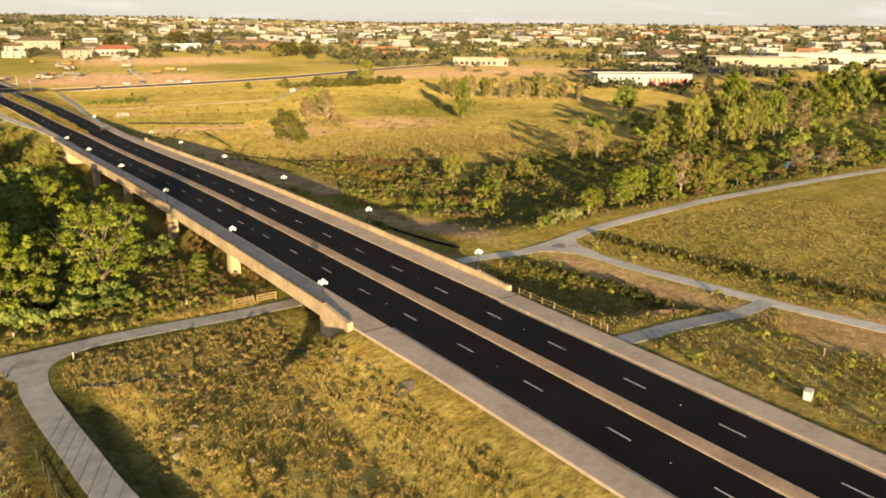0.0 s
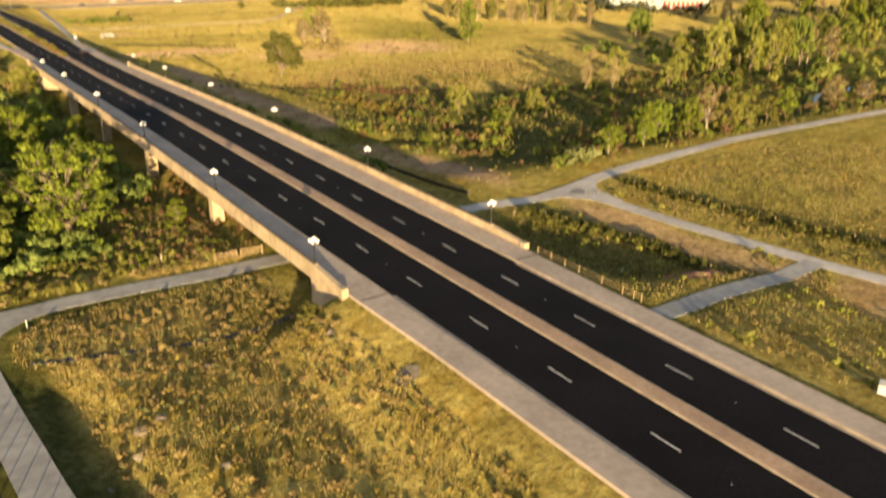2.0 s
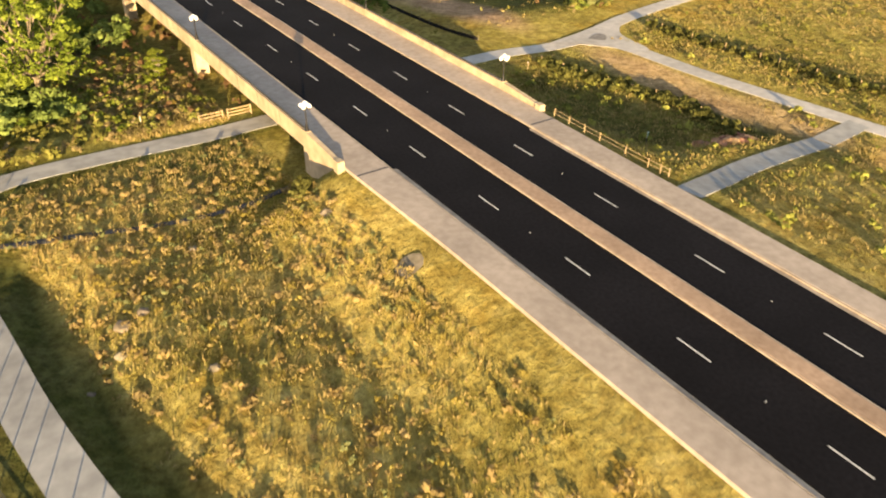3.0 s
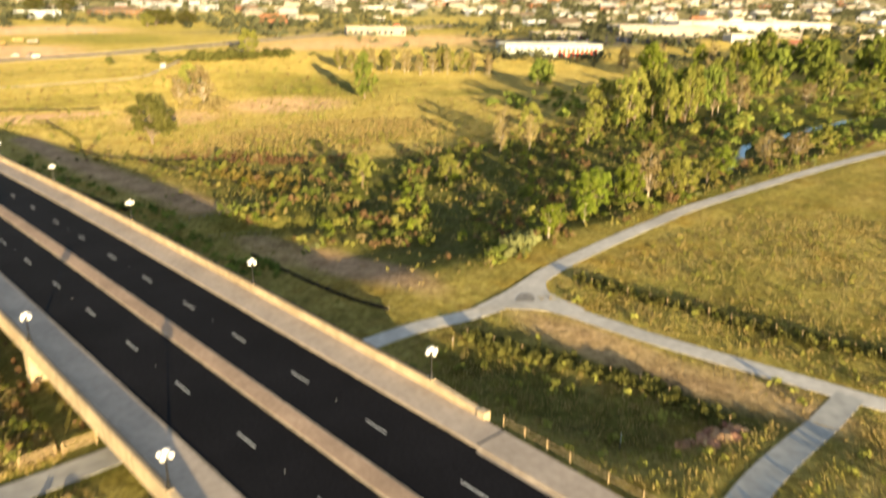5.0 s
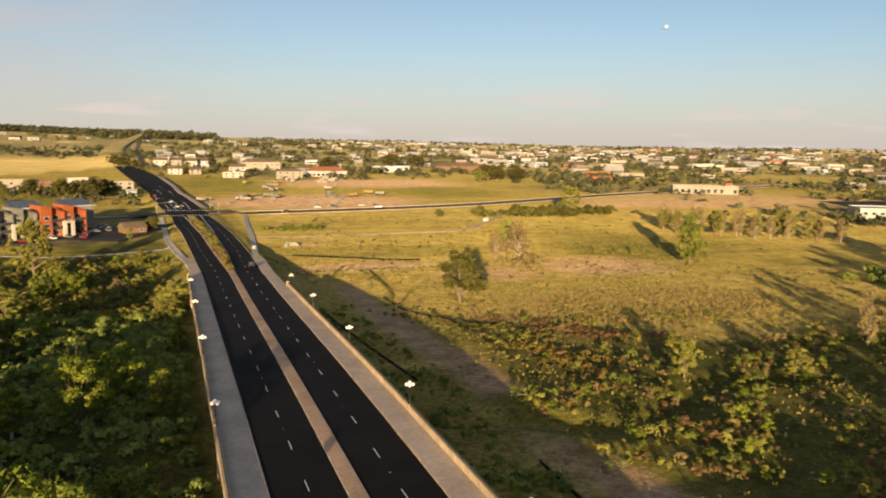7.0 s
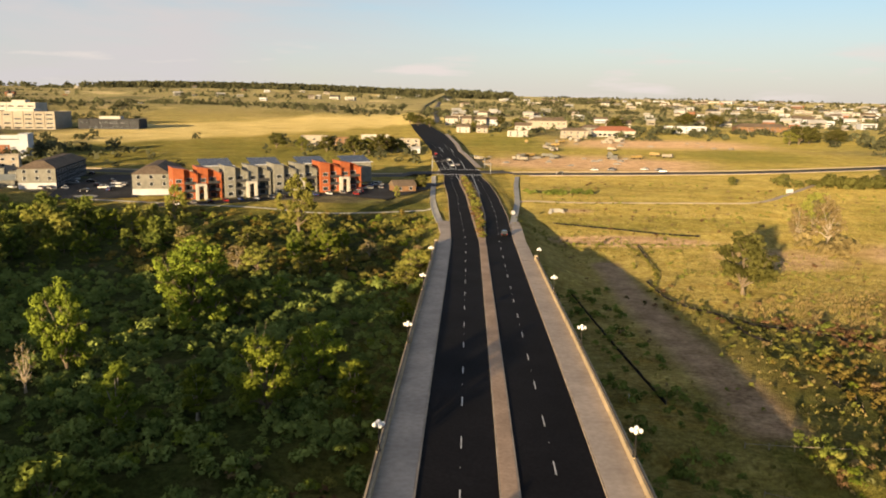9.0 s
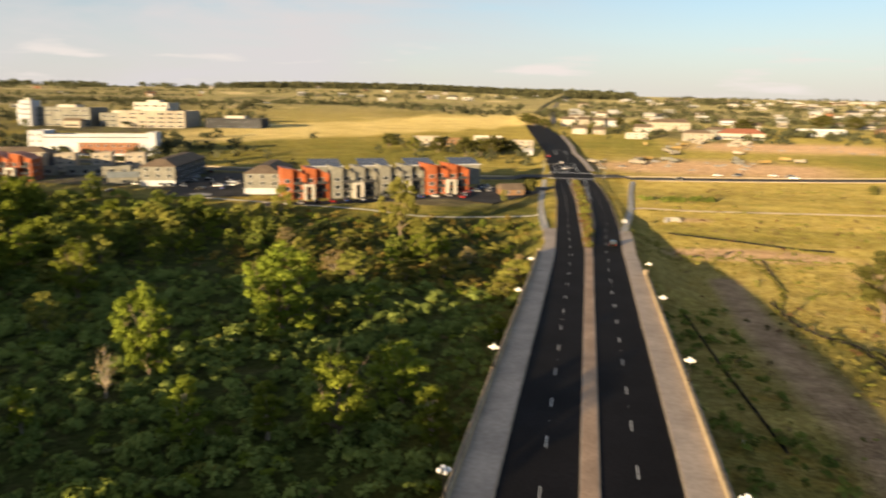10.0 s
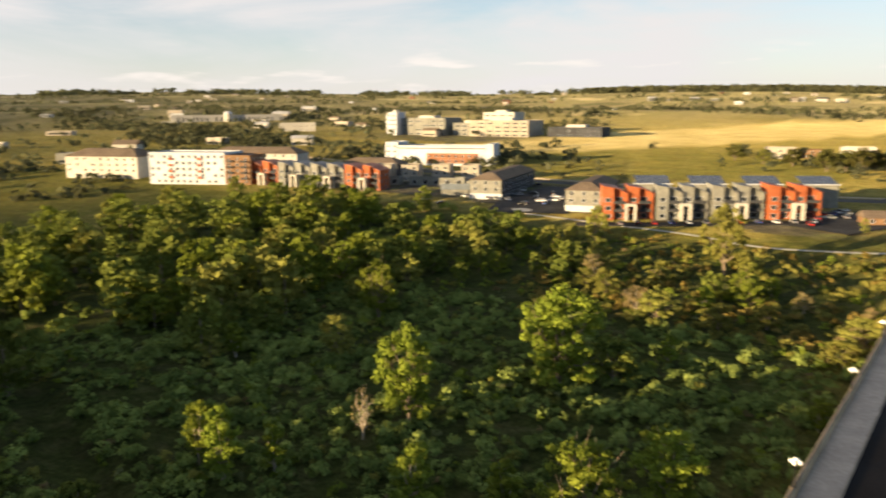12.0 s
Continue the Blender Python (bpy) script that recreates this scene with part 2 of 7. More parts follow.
rust_rock = material("rusty rubble", (0.2, 0.11, 0.06), (0.42, 0.26, 0.15), 1.5, 0.95, vary=0.5)
stone = material("pale stone", (0.13, 0.11, 0.075), (0.24, 0.2, 0.145), 1.5, 0.95, vary=0.4)
black_cloth = material("black silt cloth", (0.008, 0.008, 0.008), (0.02, 0.019, 0.018), 1.0, 0.9)
water = material("creek water", (0.012, 0.016, 0.015), (0.03, 0.036, 0.032), 0.2, 0.08)
utility_white = material("painted steel", (0.62, 0.58, 0.5), (0.74, 0.7, 0.62), 1.2, 0.6, stain=0.15)
sign_green = material("green sign paint", (0.05, 0.22, 0.14), (0.08, 0.3, 0.2), 2.0, 0.5)
glass = material("dark window glass", (0.015, 0.018, 0.022), (0.05, 0.055, 0.06), 0.3, 0.12)
car_black = material("black car paint", (0.006, 0.006, 0.007), (0.012, 0.012, 0.013), 0.5, 0.18)
car_white = material("white car paint", (0.7, 0.7, 0.69), (0.78, 0.78, 0.77), 0.5, 0.25)
car_silver = material("silver car paint", (0.32, 0.33, 0.34), (0.42, 0.43, 0.44), 0.5, 0.3, 0.5)
car_red = material("red car paint", (0.3, 0.02, 0.02), (0.38, 0.035, 0.03), 0.5, 0.25)
car_blue = material("blue car paint", (0.02, 0.05, 0.16), (0.03, 0.07, 0.22), 0.5, 0.25)
rubber = material("tyre rubber", (0.015, 0.015, 0.015), (0.03, 0.03, 0.03), 4.0, 0.9)
lamp_red = material("red lamp lens", (0.3, 0.015, 0.012), (0.4, 0.02, 0.016), 3.0, 0.3)
lamp_clear = material("clear lamp lens", (0.6, 0.6, 0.58), (0.75, 0.75, 0.72), 3.0, 0.2)
moon_rock = material("moon rock", (0.3, 0.4, 0.6), (0.42, 0.54, 0.78), 0.05, 1.0)

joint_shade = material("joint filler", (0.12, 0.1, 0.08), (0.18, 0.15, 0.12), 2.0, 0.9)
leaf_bright = leaf_material("cottonwood leaves", (0.088, 0.122, 0.017), (0.262, 0.312, 0.044))
leaf_dark = leaf_material("dark leaves", (0.085, 0.115, 0.026), (0.25, 0.29, 0.06))
leaf_under = leaf_material("undergrowth leaves", (0.1, 0.14, 0.036), (0.3, 0.36, 0.095))
leaf_olive = leaf_material("olive leaves", (0.13, 0.14, 0.03), (0.32, 0.31, 0.075))
leaf_tan = leaf_material("tan brush", (0.2, 0.155, 0.065), (0.36, 0.285, 0.13))
leaf_rust = leaf_material("reddish brush", (0.12, 0.065, 0.035), (0.22, 0.135, 0.07))
leaf_gold = leaf_material("golden shrub leaves", (0.2, 0.155, 0.035), (0.34, 0.275, 0.075))
leaf_lone = leaf_material("lone tree leaves", (0.06, 0.062, 0.018), (0.16, 0.155, 0.045))
# paled and greyed: distance haze put into the leaf colour
leaf_far_haze = leaf_material("hazed far tree leaves", (0.065, 0.07, 0.04), (0.15, 0.155, 0.08))
leaf_sage = leaf_material("sage leaves", (0.12, 0.13, 0.05), (0.26, 0.27, 0.11))
grass_dry = leaf_material("dry grass", (0.25, 0.185, 0.07), (0.44, 0.34, 0.14), 0.3, 0.3)
grass_green = leaf_material("green grass", (0.17, 0.155, 0.035), (0.34, 0.295, 0.085), 0.3, 0.3)


def ground_material():
    """Meadow ground: green and dry grass by the land's dryness, bare earth where it is bare."""
    m = bpy.data.materials.new("meadow ground")
    m.use_nodes = True
    n, l = m.node_tree.nodes, m.node_tree.links
    bsdf = n["Principled BSDF"]
    bsdf.inputs["Roughness"].default_value, bsdf.inputs["Specular IOR Level"].default_value = 0.95, 0.05
    bsdf.inputs["Diffuse Roughness"].default_value = 1.0
    geo = n.new("ShaderNodeNewGeometry")

    def noise_of(scale, detail=5.0, rough=0.6):
        node = n.new("ShaderNodeTexNoise")
        node.inputs["Scale"].default_value, node.inputs["Detail"].default_value, node.inputs["Roughness"].default_value = scale, detail, rough
        l.new(geo.outputs["Position"], node.inputs["Vector"])
        return node.outputs["Fac"]

    def ramp_of(fac, *stops):
        node = n.new("ShaderNodeValToRGB")
        while len(node.color_ramp.elements) < len(stops):
            node.color_ramp.elements.new(0.5)
        for e, (at, c) in zip(node.color_ramp.elements, stops):
            e.position, e.color = at, (*c, 1)
        l.new(fac, node.inputs["Fac"])
        return node.outputs["Color"]

    def mix_of(fac, a, b, how="MIX"):
        node = n.new("ShaderNodeMix")
        node.data_type, node.blend_type = "RGBA", how
        if isinstance(fac, float):
            node.inputs["Factor"].default_value = fac
        else:
            l.new(fac, node.inputs["Factor"])
        l.new(a, node.inputs["A"])
        l.new(b, node.inputs["B"])
        return node.outputs["Result"]

    def layer(name):
        node = n.new("ShaderNodeAttribute")
        node.attribute_name = name
        return node.outputs["Fac"]

    def shifted(fac, other, amount):
        a, b = n.new("ShaderNodeMath"), n.new("ShaderNodeMath")
        a.operation, b.operation = "MULTIPLY_ADD", "ADD"
        l.new(other, a.inputs[0])
        a.inputs[1].default_value, a.inputs[2].default_value = amount, -0.5 * amount
        l.new(fac, b.inputs[0])
        l.new(a.outputs["Value"], b.inputs[1])
        b.use_clamp = True
        return b.outputs["Value"]

    green = ramp_of(noise_of(0.5), (0.3, (0.12, 0.122, 0.024)), (0.55, (0.215, 0.205, 0.045)), (0.75, (0.32, 0.28, 0.075)))
    dry = ramp_of(noise_of(0.7), (0.28, (0.25, 0.2, 0.055)), (0.42, (0.41, 0.32, 0.09)), (0.56, (0.49, 0.4, 0.12)), (0.75, (0.64, 0.53, 0.2)))
    earth = ramp_of(noise_of(0.4), (0.3, (0.41, 0.27, 0.165)), (0.7, (0.64, 0.455, 0.29)))
    # dark green for mown grass, and for shade put into the ground colour
    mown_shade = ramp_of(noise_of(0.6), (0.3, (0.04, 0.056, 0.013)), (0.7, (0.085, 0.102, 0.026)))
    lay = n.new("ShaderNodeMapping")
    lay.inputs["Scale"].default_value = (0.013, 0.1, 0.1)
    l.new(geo.outputs["Position"], lay.inputs["Vector"])
    streak = n.new("ShaderNodeTexNoise")
    streak.inputs["Scale"].default_value, streak.inputs["Detail"].default_value = 1.0, 6
    l.new(lay.outputs["Vector"], streak.inputs["Vector"])
    broad = mix_of(0.5, ramp_of(noise_of(0.045, 4), (0.3, (0, 0, 0)), (0.7, (1, 1, 1))), ramp_of(noise_of(0.012, 4), (0.35, (0, 0, 0)), (0.65, (1, 1, 1))))
    broad = mix_of(0.4, broad, ramp_of(streak.outputs["Fac"], (0.38, (0, 0, 0)), (0.62, (1, 1, 1))))
    grass = mix_of(shifted(layer("dry"), broad, 0.85), green, dry)
    russet = ramp_of(noise_of(0.11, 5, 0.65), (0.52, (1.0, 1.0, 1.0)), (0.66, (1.0, 0.84, 0.6)))
    grass = mix_of(layer("rough"), grass, mix_of(0.8, grass, russet, "MULTIPLY"))
    # distant ground greyer: haze put into its base colour
    grass = mix_of(layer("hill_haze"), grass, ramp_of(noise_of(0.006, 6, 0.6), (0.38, (0.15, 0.145, 0.07)), (0.48, (0.27, 0.24, 0.13)), (0.56, (0.24, 0.225, 0.1)), (0.64, (0.45, 0.385, 0.22))))
    grass = mix_of(layer("mown_shade"), grass, mown_shade)
    grass = mix_of(layer("paved"), grass, ramp_of(noise_of(0.09), (0.35, (0.05, 0.05, 0.05)), (0.5, (0.10, 0.095, 0.085)), (0.62, (0.16, 0.17, 0.06)))) 
    full = mix_of(shifted(layer("bare"), noise_of(0.15), 0.5), grass, earth)
    drift = ramp_of(noise_of(0.16, 4, 0.6), (0.36, (0.62, 0.6, 0.55)), (0.6, (1.12, 1.12, 1.1)))
    full = mix_of(0.6, full, drift, "MULTIPLY")
    full = mix_of(layer("straw"), full, ramp_of(noise_of(0.03, 5), (0.35, (0.5, 0.4, 0.15)), (0.65, (0.7, 0.57, 0.25))))
    clumps = ramp_of(noise_of(1.15, 5, 0.75), (0.36, (0.42, 0.4, 0.36)), (0.62, (1.2, 1.2, 1.2)))
    rugged = mix_of(0.75, full, clumps, "MULTIPLY")
    l.new(mix_of(layer("rough"), mix_of(0.25, full, clumps, "MULTIPLY"), rugged), bsdf.inputs["Base Color"])
    node = n.new("ShaderNodeBump")
    node.inputs["Strength"].default_value, node.inputs["Distance"].default_value = 1.0, 0.8
    l.new(noise_of(1.4, 6, 0.65), node.inputs["Height"])
    l.new(node.outputs["Normal"], bsdf.inputs["Normal"])
    return m


meadow = ground_material()


# ---- making meshes ----
def mesh_of(name, verts, faces, mats):
    me = bpy.data.meshes.new(name)
    me.from_pydata([tuple(v) for v in verts], [], faces)
    for m in mats if isinstance(mats, (list, tuple)) else [mats]:
        me.materials.append(m)
    me.update()
    return me


def part(name, bm, mat, parent=None, label=""):
    """One bmesh as one mesh object under its thing."""
    me = bpy.data.meshes.new(name)
    bm.to_mesh(me)
    bm.free()
    me.materials.append(mat)
    ob = new(name, me)
    ob.parent = parent
    if label:
        ob["label"] = label
    return ob


def thing(name, place, label, category, group="", turn=0.0):
    ob = new(name)
    ob.matrix_world = pose(*place, 0, 0, turn)
    return tagged(ob, label, category, group)


def add_box(bm, x0, x1, y0, y1, z0, z1, m=None):
    vs = [bm.verts.new(v) for v in ((x0, y0, z0), (x1, y0, z0), (x1, y1, z0), (x0, y1, z0), (x0, y0, z1), (x1, y0, z1), (x1, y1, z1), (x0, y1, z1))]
    for f in ((3, 2, 1, 0), (4, 5, 6, 7), (0, 1, 5, 4), (1, 2, 6, 5), (2, 3, 7, 6), (3, 0, 4, 7)):
        bm.faces.new([vs[i] for i in f])
    if m is not None:
        bmesh.ops.transform(bm, matrix=m, verts=vs)
    return vs


def box(x0, x1, y0, y1, z0, z1, bevel=0.0):
    bm = bmesh.new()
    add_box(bm, x0, x1, y0, y1, z0, z1)
    if bevel:
        bmesh.ops.bevel(bm, geom=bm.edges[:], offset=bevel, segments=1, affect="EDGES")
    return bm


def add_tube(bm, a, b, r0, r1, sides=6, caps=True):
    """A tapered round bar from a to b."""
    a, b = Vector(a), Vector(b)
    turn = (b - a).to_track_quat("Z", "Y").to_matrix()
    rings = []
    for centre, r in ((a, r0), (b, r1)):
        rings.append([bm.verts.new(centre + turn @ Vector((r * math.cos(2 * math.pi * k / sides), r * math.sin(2 * math.pi * k / sides), 0))) for k in range(sides)])
    for k in range(sides):
        bm.faces.new((rings[0][k], rings[0][(k + 1) % sides], rings[1][(k + 1) % sides], rings[1][k]))
    if caps:
        bm.faces.new(rings[0][::-1])
        bm.faces.new(rings[1])


def tube(a, b, r0, r1, sides=6):
    bm = bmesh.new()
    add_tube(bm, a, b, r0, r1, sides)
    return bm


def prism(profile, y0, y1):
    """A profile in x and z drawn out along y."""
    bm = bmesh.new()
    ends = [[bm.verts.new((x, y, z)) for x, z in profile] for y in (y0, y1)]
    bm.faces.new(ends[0])
    bm.faces.new(ends[1][::-1])
    for k in range(len(profile)):
        j = (k + 1) % len(profile)
        bm.faces.new((ends[0][k], ends[1][k], ends[1][j], ends[0][j]))
    bmesh.ops.recalc_face_normals(bm, faces=bm.faces[:])
    return bm


def sweep(name, ys, section, mat, label="", kind="structure"):
    """A strip along the road: section(y) gives its outline in world x and z, open at both ends."""
    verts, faces = [], []
    for y in ys:
        verts += [(x, y, z) for x, z in section(y)]
    k = len(section(ys[0]))
    for i in range(len(ys) - 1):
        faces += [(i * k + j, i * k + j + 1, (i + 1) * k + j + 1, (i + 1) * k + j) for j in range(k - 1)]
    me = mesh_of(name, verts, faces, mat)
    bm = bmesh.new()
    bm.from_mesh(me)
    bmesh.ops.recalc_face_normals(bm, faces=bm.faces[:])
    if sum(f.normal.z for f in bm.faces) < 0:
        bmesh.ops.reverse_faces(bm, faces=bm.faces[:])
    bm.to_mesh(me)
    bm.free()
    ob = new(name, me)
    return tagged(ob, label, kind=kind)


def along(points, step=2.0):
    """A smooth line through points, as a list of (x, y) at even steps."""
    pts = [Vector(p).to_2d() for p in points]
    pts = [2 * pts[0] - pts[1]] + pts + [2 * pts[-1] - pts[-2]]
    line = []
    for a, b, c, d in zip(pts, pts[1:], pts[2:], pts[3:]):
        n = max(2, int((c - b).length / step))
        for k in range(n):
            t = k / n
            line.append(0.5 * (2 * b + (c - a) * t + (2 * a - 5 * b + 4 * c - d) * t * t + (3 * b - a - 3 * c + d) * t ** 3))
    return line + [pts[-2]]


def ribbon(name, points, width, mat, lift=0.06, label="", z_of=None, step=2.0):
    """A path or street laid on the land along a line, with a rim that goes down into the ground."""
    line = along(points, step)
    verts, faces = [], []
    for k, p in enumerate(line):
        d = (line[min(k + 1, len(line) - 1)] - line[max(k - 1, 0)]).normalized()
        side = Vector((-d.y, d.x)) * width / 2
        for w, drop in ((-1, 0.5), (-1, 0), (-0.34, 0), (0.34, 0), (1, 0), (1, 0.5)):
            q = p + side * w
            z = max(float(ground_z(q.x, q.y)), float(ground_z(p.x, p.y))) if z_of is None else z_of(q.x, q.y)
            verts.append((q.x, q.y, z + lift - drop))
        if k:
            a, b = 6 * (k - 1), 6 * k
            faces += [(a + j, b + j, b + j + 1, a + j + 1) for j in range(5)]
    ob = new(name, mesh_of(name, verts, faces, mat))
    me = ob.data
    if me.polygons and sum(p.normal.z for p in me.polygons) < 0:
        me.flip_normals()
    return tagged(ob, label, kind="structure")

# ---- ground ----
def near_line(px, py, points):
    """Distance of points (arrays) from a broken line."""
    best = np.full(np.shape(px), 1e9)
    for (ax, ay), (bx, by) in zip(points, points[1:]):
        dx, dy = bx - ax, by - ay
        t = np.clip(((px - ax) * dx + (py - ay) * dy) / (dx * dx + dy * dy), 0, 1)
        best = np.minimum(best, np.hypot(px - ax - t * dx, py - ay - t * dy))
    return best


WEST_PATH = [(1, 49.5), (-6, 49.6), (-15, 49.5), (-26, 50.2), (-36, 50), (-41.5, 46.5), (-43, 40), (-42.5, 31), (-41.6, 22), (-40.6, 12.5), (-38.6, 1), (-35.2, -12), (-29, -30), (-25, -48), (-24, -75), (-23, -110)]
WEST_BRANCH = [(-39, 49.5), (-46, 49), (-60, 48), (-85, 44), (-120, 40)]
EAST_PATH = [(1, 49.5), (12, 51.5), (22, 53), (32, 53), (39, 51.6), (46, 51.4), (53, 53.4), (61, 55.6), (71, 57.3), (96, 60), (120, 61.2), (188, 59), (260, 50)]
FIELD_PATH = [(46, 51), (50, 46), (50.8, 40), (51.7, 30), (54.2, 15), (55.8, 5.5), (58.8, -6.5), (64, -24), (74, -50)]
LINK_PATH = [(17.7, 5.2), (23.5, 6.1), (30.2, 7.3), (40.7, 8.4), (55, 9.4)]
CREEK = [(-190, 148), (-150, 128), (-110, 118), (-70, 104), (-40, 108), (-12, 118), (12, 122), (36, 117), (52.6, 107.5), (66, 111), (84, 124), (108, 120), (130, 104), (152, 84), (170, 82.6), (183, 88), (199, 95), (225, 96), (280, 96), (360, 84)]
CROSS_STREET = [(-420, 470), (-220, 440), (-98, 436), (-55, 438), (-5, 450), (33, 459), (95, 468), (160, 482), (220, 505), (300, 540), (420, 585), (600, 640)]


def land(x, y):
    """Ground with the creek's bed cut into it."""
    z = ground_z(x, y)
    return z - 1.3 * (1 - smooth(1.0, 5.5, near_line(np.asarray(x, float), np.asarray(y, float), CREEK)))


def blob(x, y, cx, cy, rx, ry, soft=0.35):
    return 1 - smooth(1 - soft, 1 + soft, np.hypot((x - cx) / rx, (y - cy) / ry))


def spaced(lo, hi, step, end_lo, end_hi, grow=1.14):
    mid = list(np.arange(lo, hi + 0.01, step))
    up, down, s = [], [], step
    while (up[-1] if up else hi) < end_hi:
        s *= grow
        up.append((up[-1] if up else hi) + min(s, 130))
    s = step
    while (down[-1] if down else lo) > end_lo:
        s *= grow
        down.append((down[-1] if down else lo) - min(s, 130))
    return np.array(down[::-1] + mid + up)


gx, gy = spaced(-130, 190, 2.0, -4800, 4800), spaced(-56, 330, 2.0, -4700, 4800)
GX, GY = np.meshgrid(gx, gy)
GZ = land(GX, GY)
nx, ny = len(gx), len(gy)
quads = (np.arange(ny - 1)[:, None] * nx + np.arange(nx - 1)[None, :]).reshape(-1, 1) + np.array([0, 1, nx + 1, nx])
ground_mesh = bpy.data.meshes.new("ground")
ground_mesh.from_pydata(np.stack([GX, GY, GZ], -1).reshape(-1, 3).tolist(), [], quads.tolist())
ground_mesh.materials.append(meadow)
ground_mesh.polygons.foreach_set("use_smooth", np.ones(len(quads), bool))

far_off = np.hypot(GX - CX, GY)
path_near = np.minimum.reduce([near_line(GX, GY, p) for p in (WEST_PATH, WEST_BRANCH)])
dry = np.full(GX.shape, 0.5)
dry = np.where((GY > 58) & (GY < 330) & (GX < -8), 0.02, dry)                       # the wood's floor
BRUSH_X, BRUSH_Y = [40, 48, 60, 89, 105, 142, 184, 250], [130, 200, 188, 178, 152, 149, 155, 178]
dry = np.where((GY > 62) & (GY < np.interp(GX, BRUSH_X, BRUSH_Y)) & (GX > 38), 0.2, dry)                        # creek side
dry = np.where((GX < -6) & (GY < 46), 0.86 + 0.3 * np.sin(GX * 0.19 + 1) * np.cos(GY * 0.16 + 0.7) - 0.3 * smooth(12, 40, GY) * smooth(-34, -14, GX), dry)                                     # dry meadow
dry = np.where((GX > 18) & (GX < 50) & (GY < 46), np.where(GY < 4, 0.95, 0.45), dry)
dry = np.where((GX > 58) & (GY < 54), 0.5 + 0.25 * np.sin(GX * 0.11 + 0.6 * np.sin(GY * 0.13)) * np.cos(GY * 0.08 + 1), dry)
dry = np.where((GX > 20) & (GY >= 150) & (GY < 480), 0.9, dry)
dry = np.maximum(dry, 1.5 * blob((GX + 0.0) - 0.62 * (GY - 960) * 0.55, GY, -205, 960, 105, 360))                      # the golden hill
dry = np.where((GX < -60) & (GX > -360) & (GY > 470) & (GY < 650 + 0.5 * (-150 - GX)), 0.08, dry)
dry = np.where((far_off > 1000) & (GX < -100), 0.8, dry)
dry = np.where(far_off > 1500, 0.35, dry)
dry = np.clip(dry - 0.5 * blob(GX, GY, 236, 252, 26, 12) - 0.45 * blob(GX, GY, 174, 320, 30, 45) - 0.3 * blob(GX, GY, 70, 310, 45, 14) - 0.25 * blob(GX, GY, 90, 385, 60, 25) + 0.3 * blob(GX, GY, 100, 230, 60, 40) - 0.4 * blob(GX, GY, 200, 300, 60, 30) - 0.45 * blob(GX, GY, 32, 720, 38, 110) - 0.45 * blob(GX, GY, 200, 600, 45, 50), 0, 1.5)
# mown verges of the west path, darkened further for their bank's shade
mown_shade = 0.9 * (1 - smooth(4.2, 6.4, path_near)) * (GY < 40) + 0.75 * (1 - smooth(2.6, 4.6, path_near)) * (GY >= 40) * (GY < 60)
mown_shade = np.maximum(mown_shade, 0.7 * (1 - smooth(3.0, 5.0, near_line(GX, GY, EAST_PATH))) * (GX > 60) * 0.3)
mown_shade = np.maximum(mown_shade, 0.85 * blob(GX, GY, -32, 335, 22, 16))
# green floor under wood and brush, with shade put into its colour
mown_shade = np.maximum(mown_shade, 0.95 * smooth(58, 70, GY) * smooth(330, 300, GY) * smooth(-10, -26, GX) * smooth(-420, -330, GX))
mown_shade = np.maximum(mown_shade, 0.75 * (GY > 66) * smooth(6, -6, GY - np.interp(GX, BRUSH_X, BRUSH_Y)) * smooth(40, 58, GX) * smooth(330, 260, GX))
mown_shade = np.maximum(mown_shade, 0.6 * smooth(62, 80, GY) * smooth(215, 190, GY) * smooth(-7.0, -9.5, GX) * smooth(-40, -30, GX))
# shade strips by the fence and in the hollow, painted into the ground
mown_shade = np.maximum(mown_shade, 0.65 * np.maximum(blob(GX, GY, 31, 30, 6, 15), blob(GX, GY, 42, 20, 5, 9)))
mown_shade = np.maximum(mown_shade, 0.6 * (1 - smooth(0.6, 2.6, near_line(GX, GY, [(-33, 41.5), (-25, 43.6), (-15, 43.2)]))))
bare = np.zeros(GX.shape)
for cx, cy, rx, ry, a in ((42, 80, 5, 18, 0.95), (52, 279, 25, 8, 1.15), (143, 263, 25, 20, 0.85), (92, 257, 18, 14, 0.75), (370, 480, 110, 60, 0.7), (110, 268, 26, 5, 0.5), (76, 528, 72, 46, 1.1), (165, 715, 90, 58, 1.0),
                          (110, 500, 40, 18, 1.0), (40, 590, 30, 12, 0.6), (45, 32, 4, 17, 0.66), (48, 15, 4, 9, 0.6), (54, -4, 9, 8, 0.6), (40, 330, 8, 4, 0.8),
                          (330, 460, 90, 22, 0.9), (39, 98, 4, 14, 0.6), (-52, 33, 6, 12, 0.5)):
    bare = np.maximum(bare, a * blob(GX, GY, cx, cy, rx, ry))
TRACK = [(39, 246), (39, 238), (39.4, 199), (41.5, 168), (42.5, 146), (42, 133)]
bare = np.maximum(bare, 0.92 * (1 - smooth(2.0, 5.2 + 1.6 * smooth(230, 170, GY), near_line(GX, GY, TRACK))))
paved = np.zeros(GX.shape)
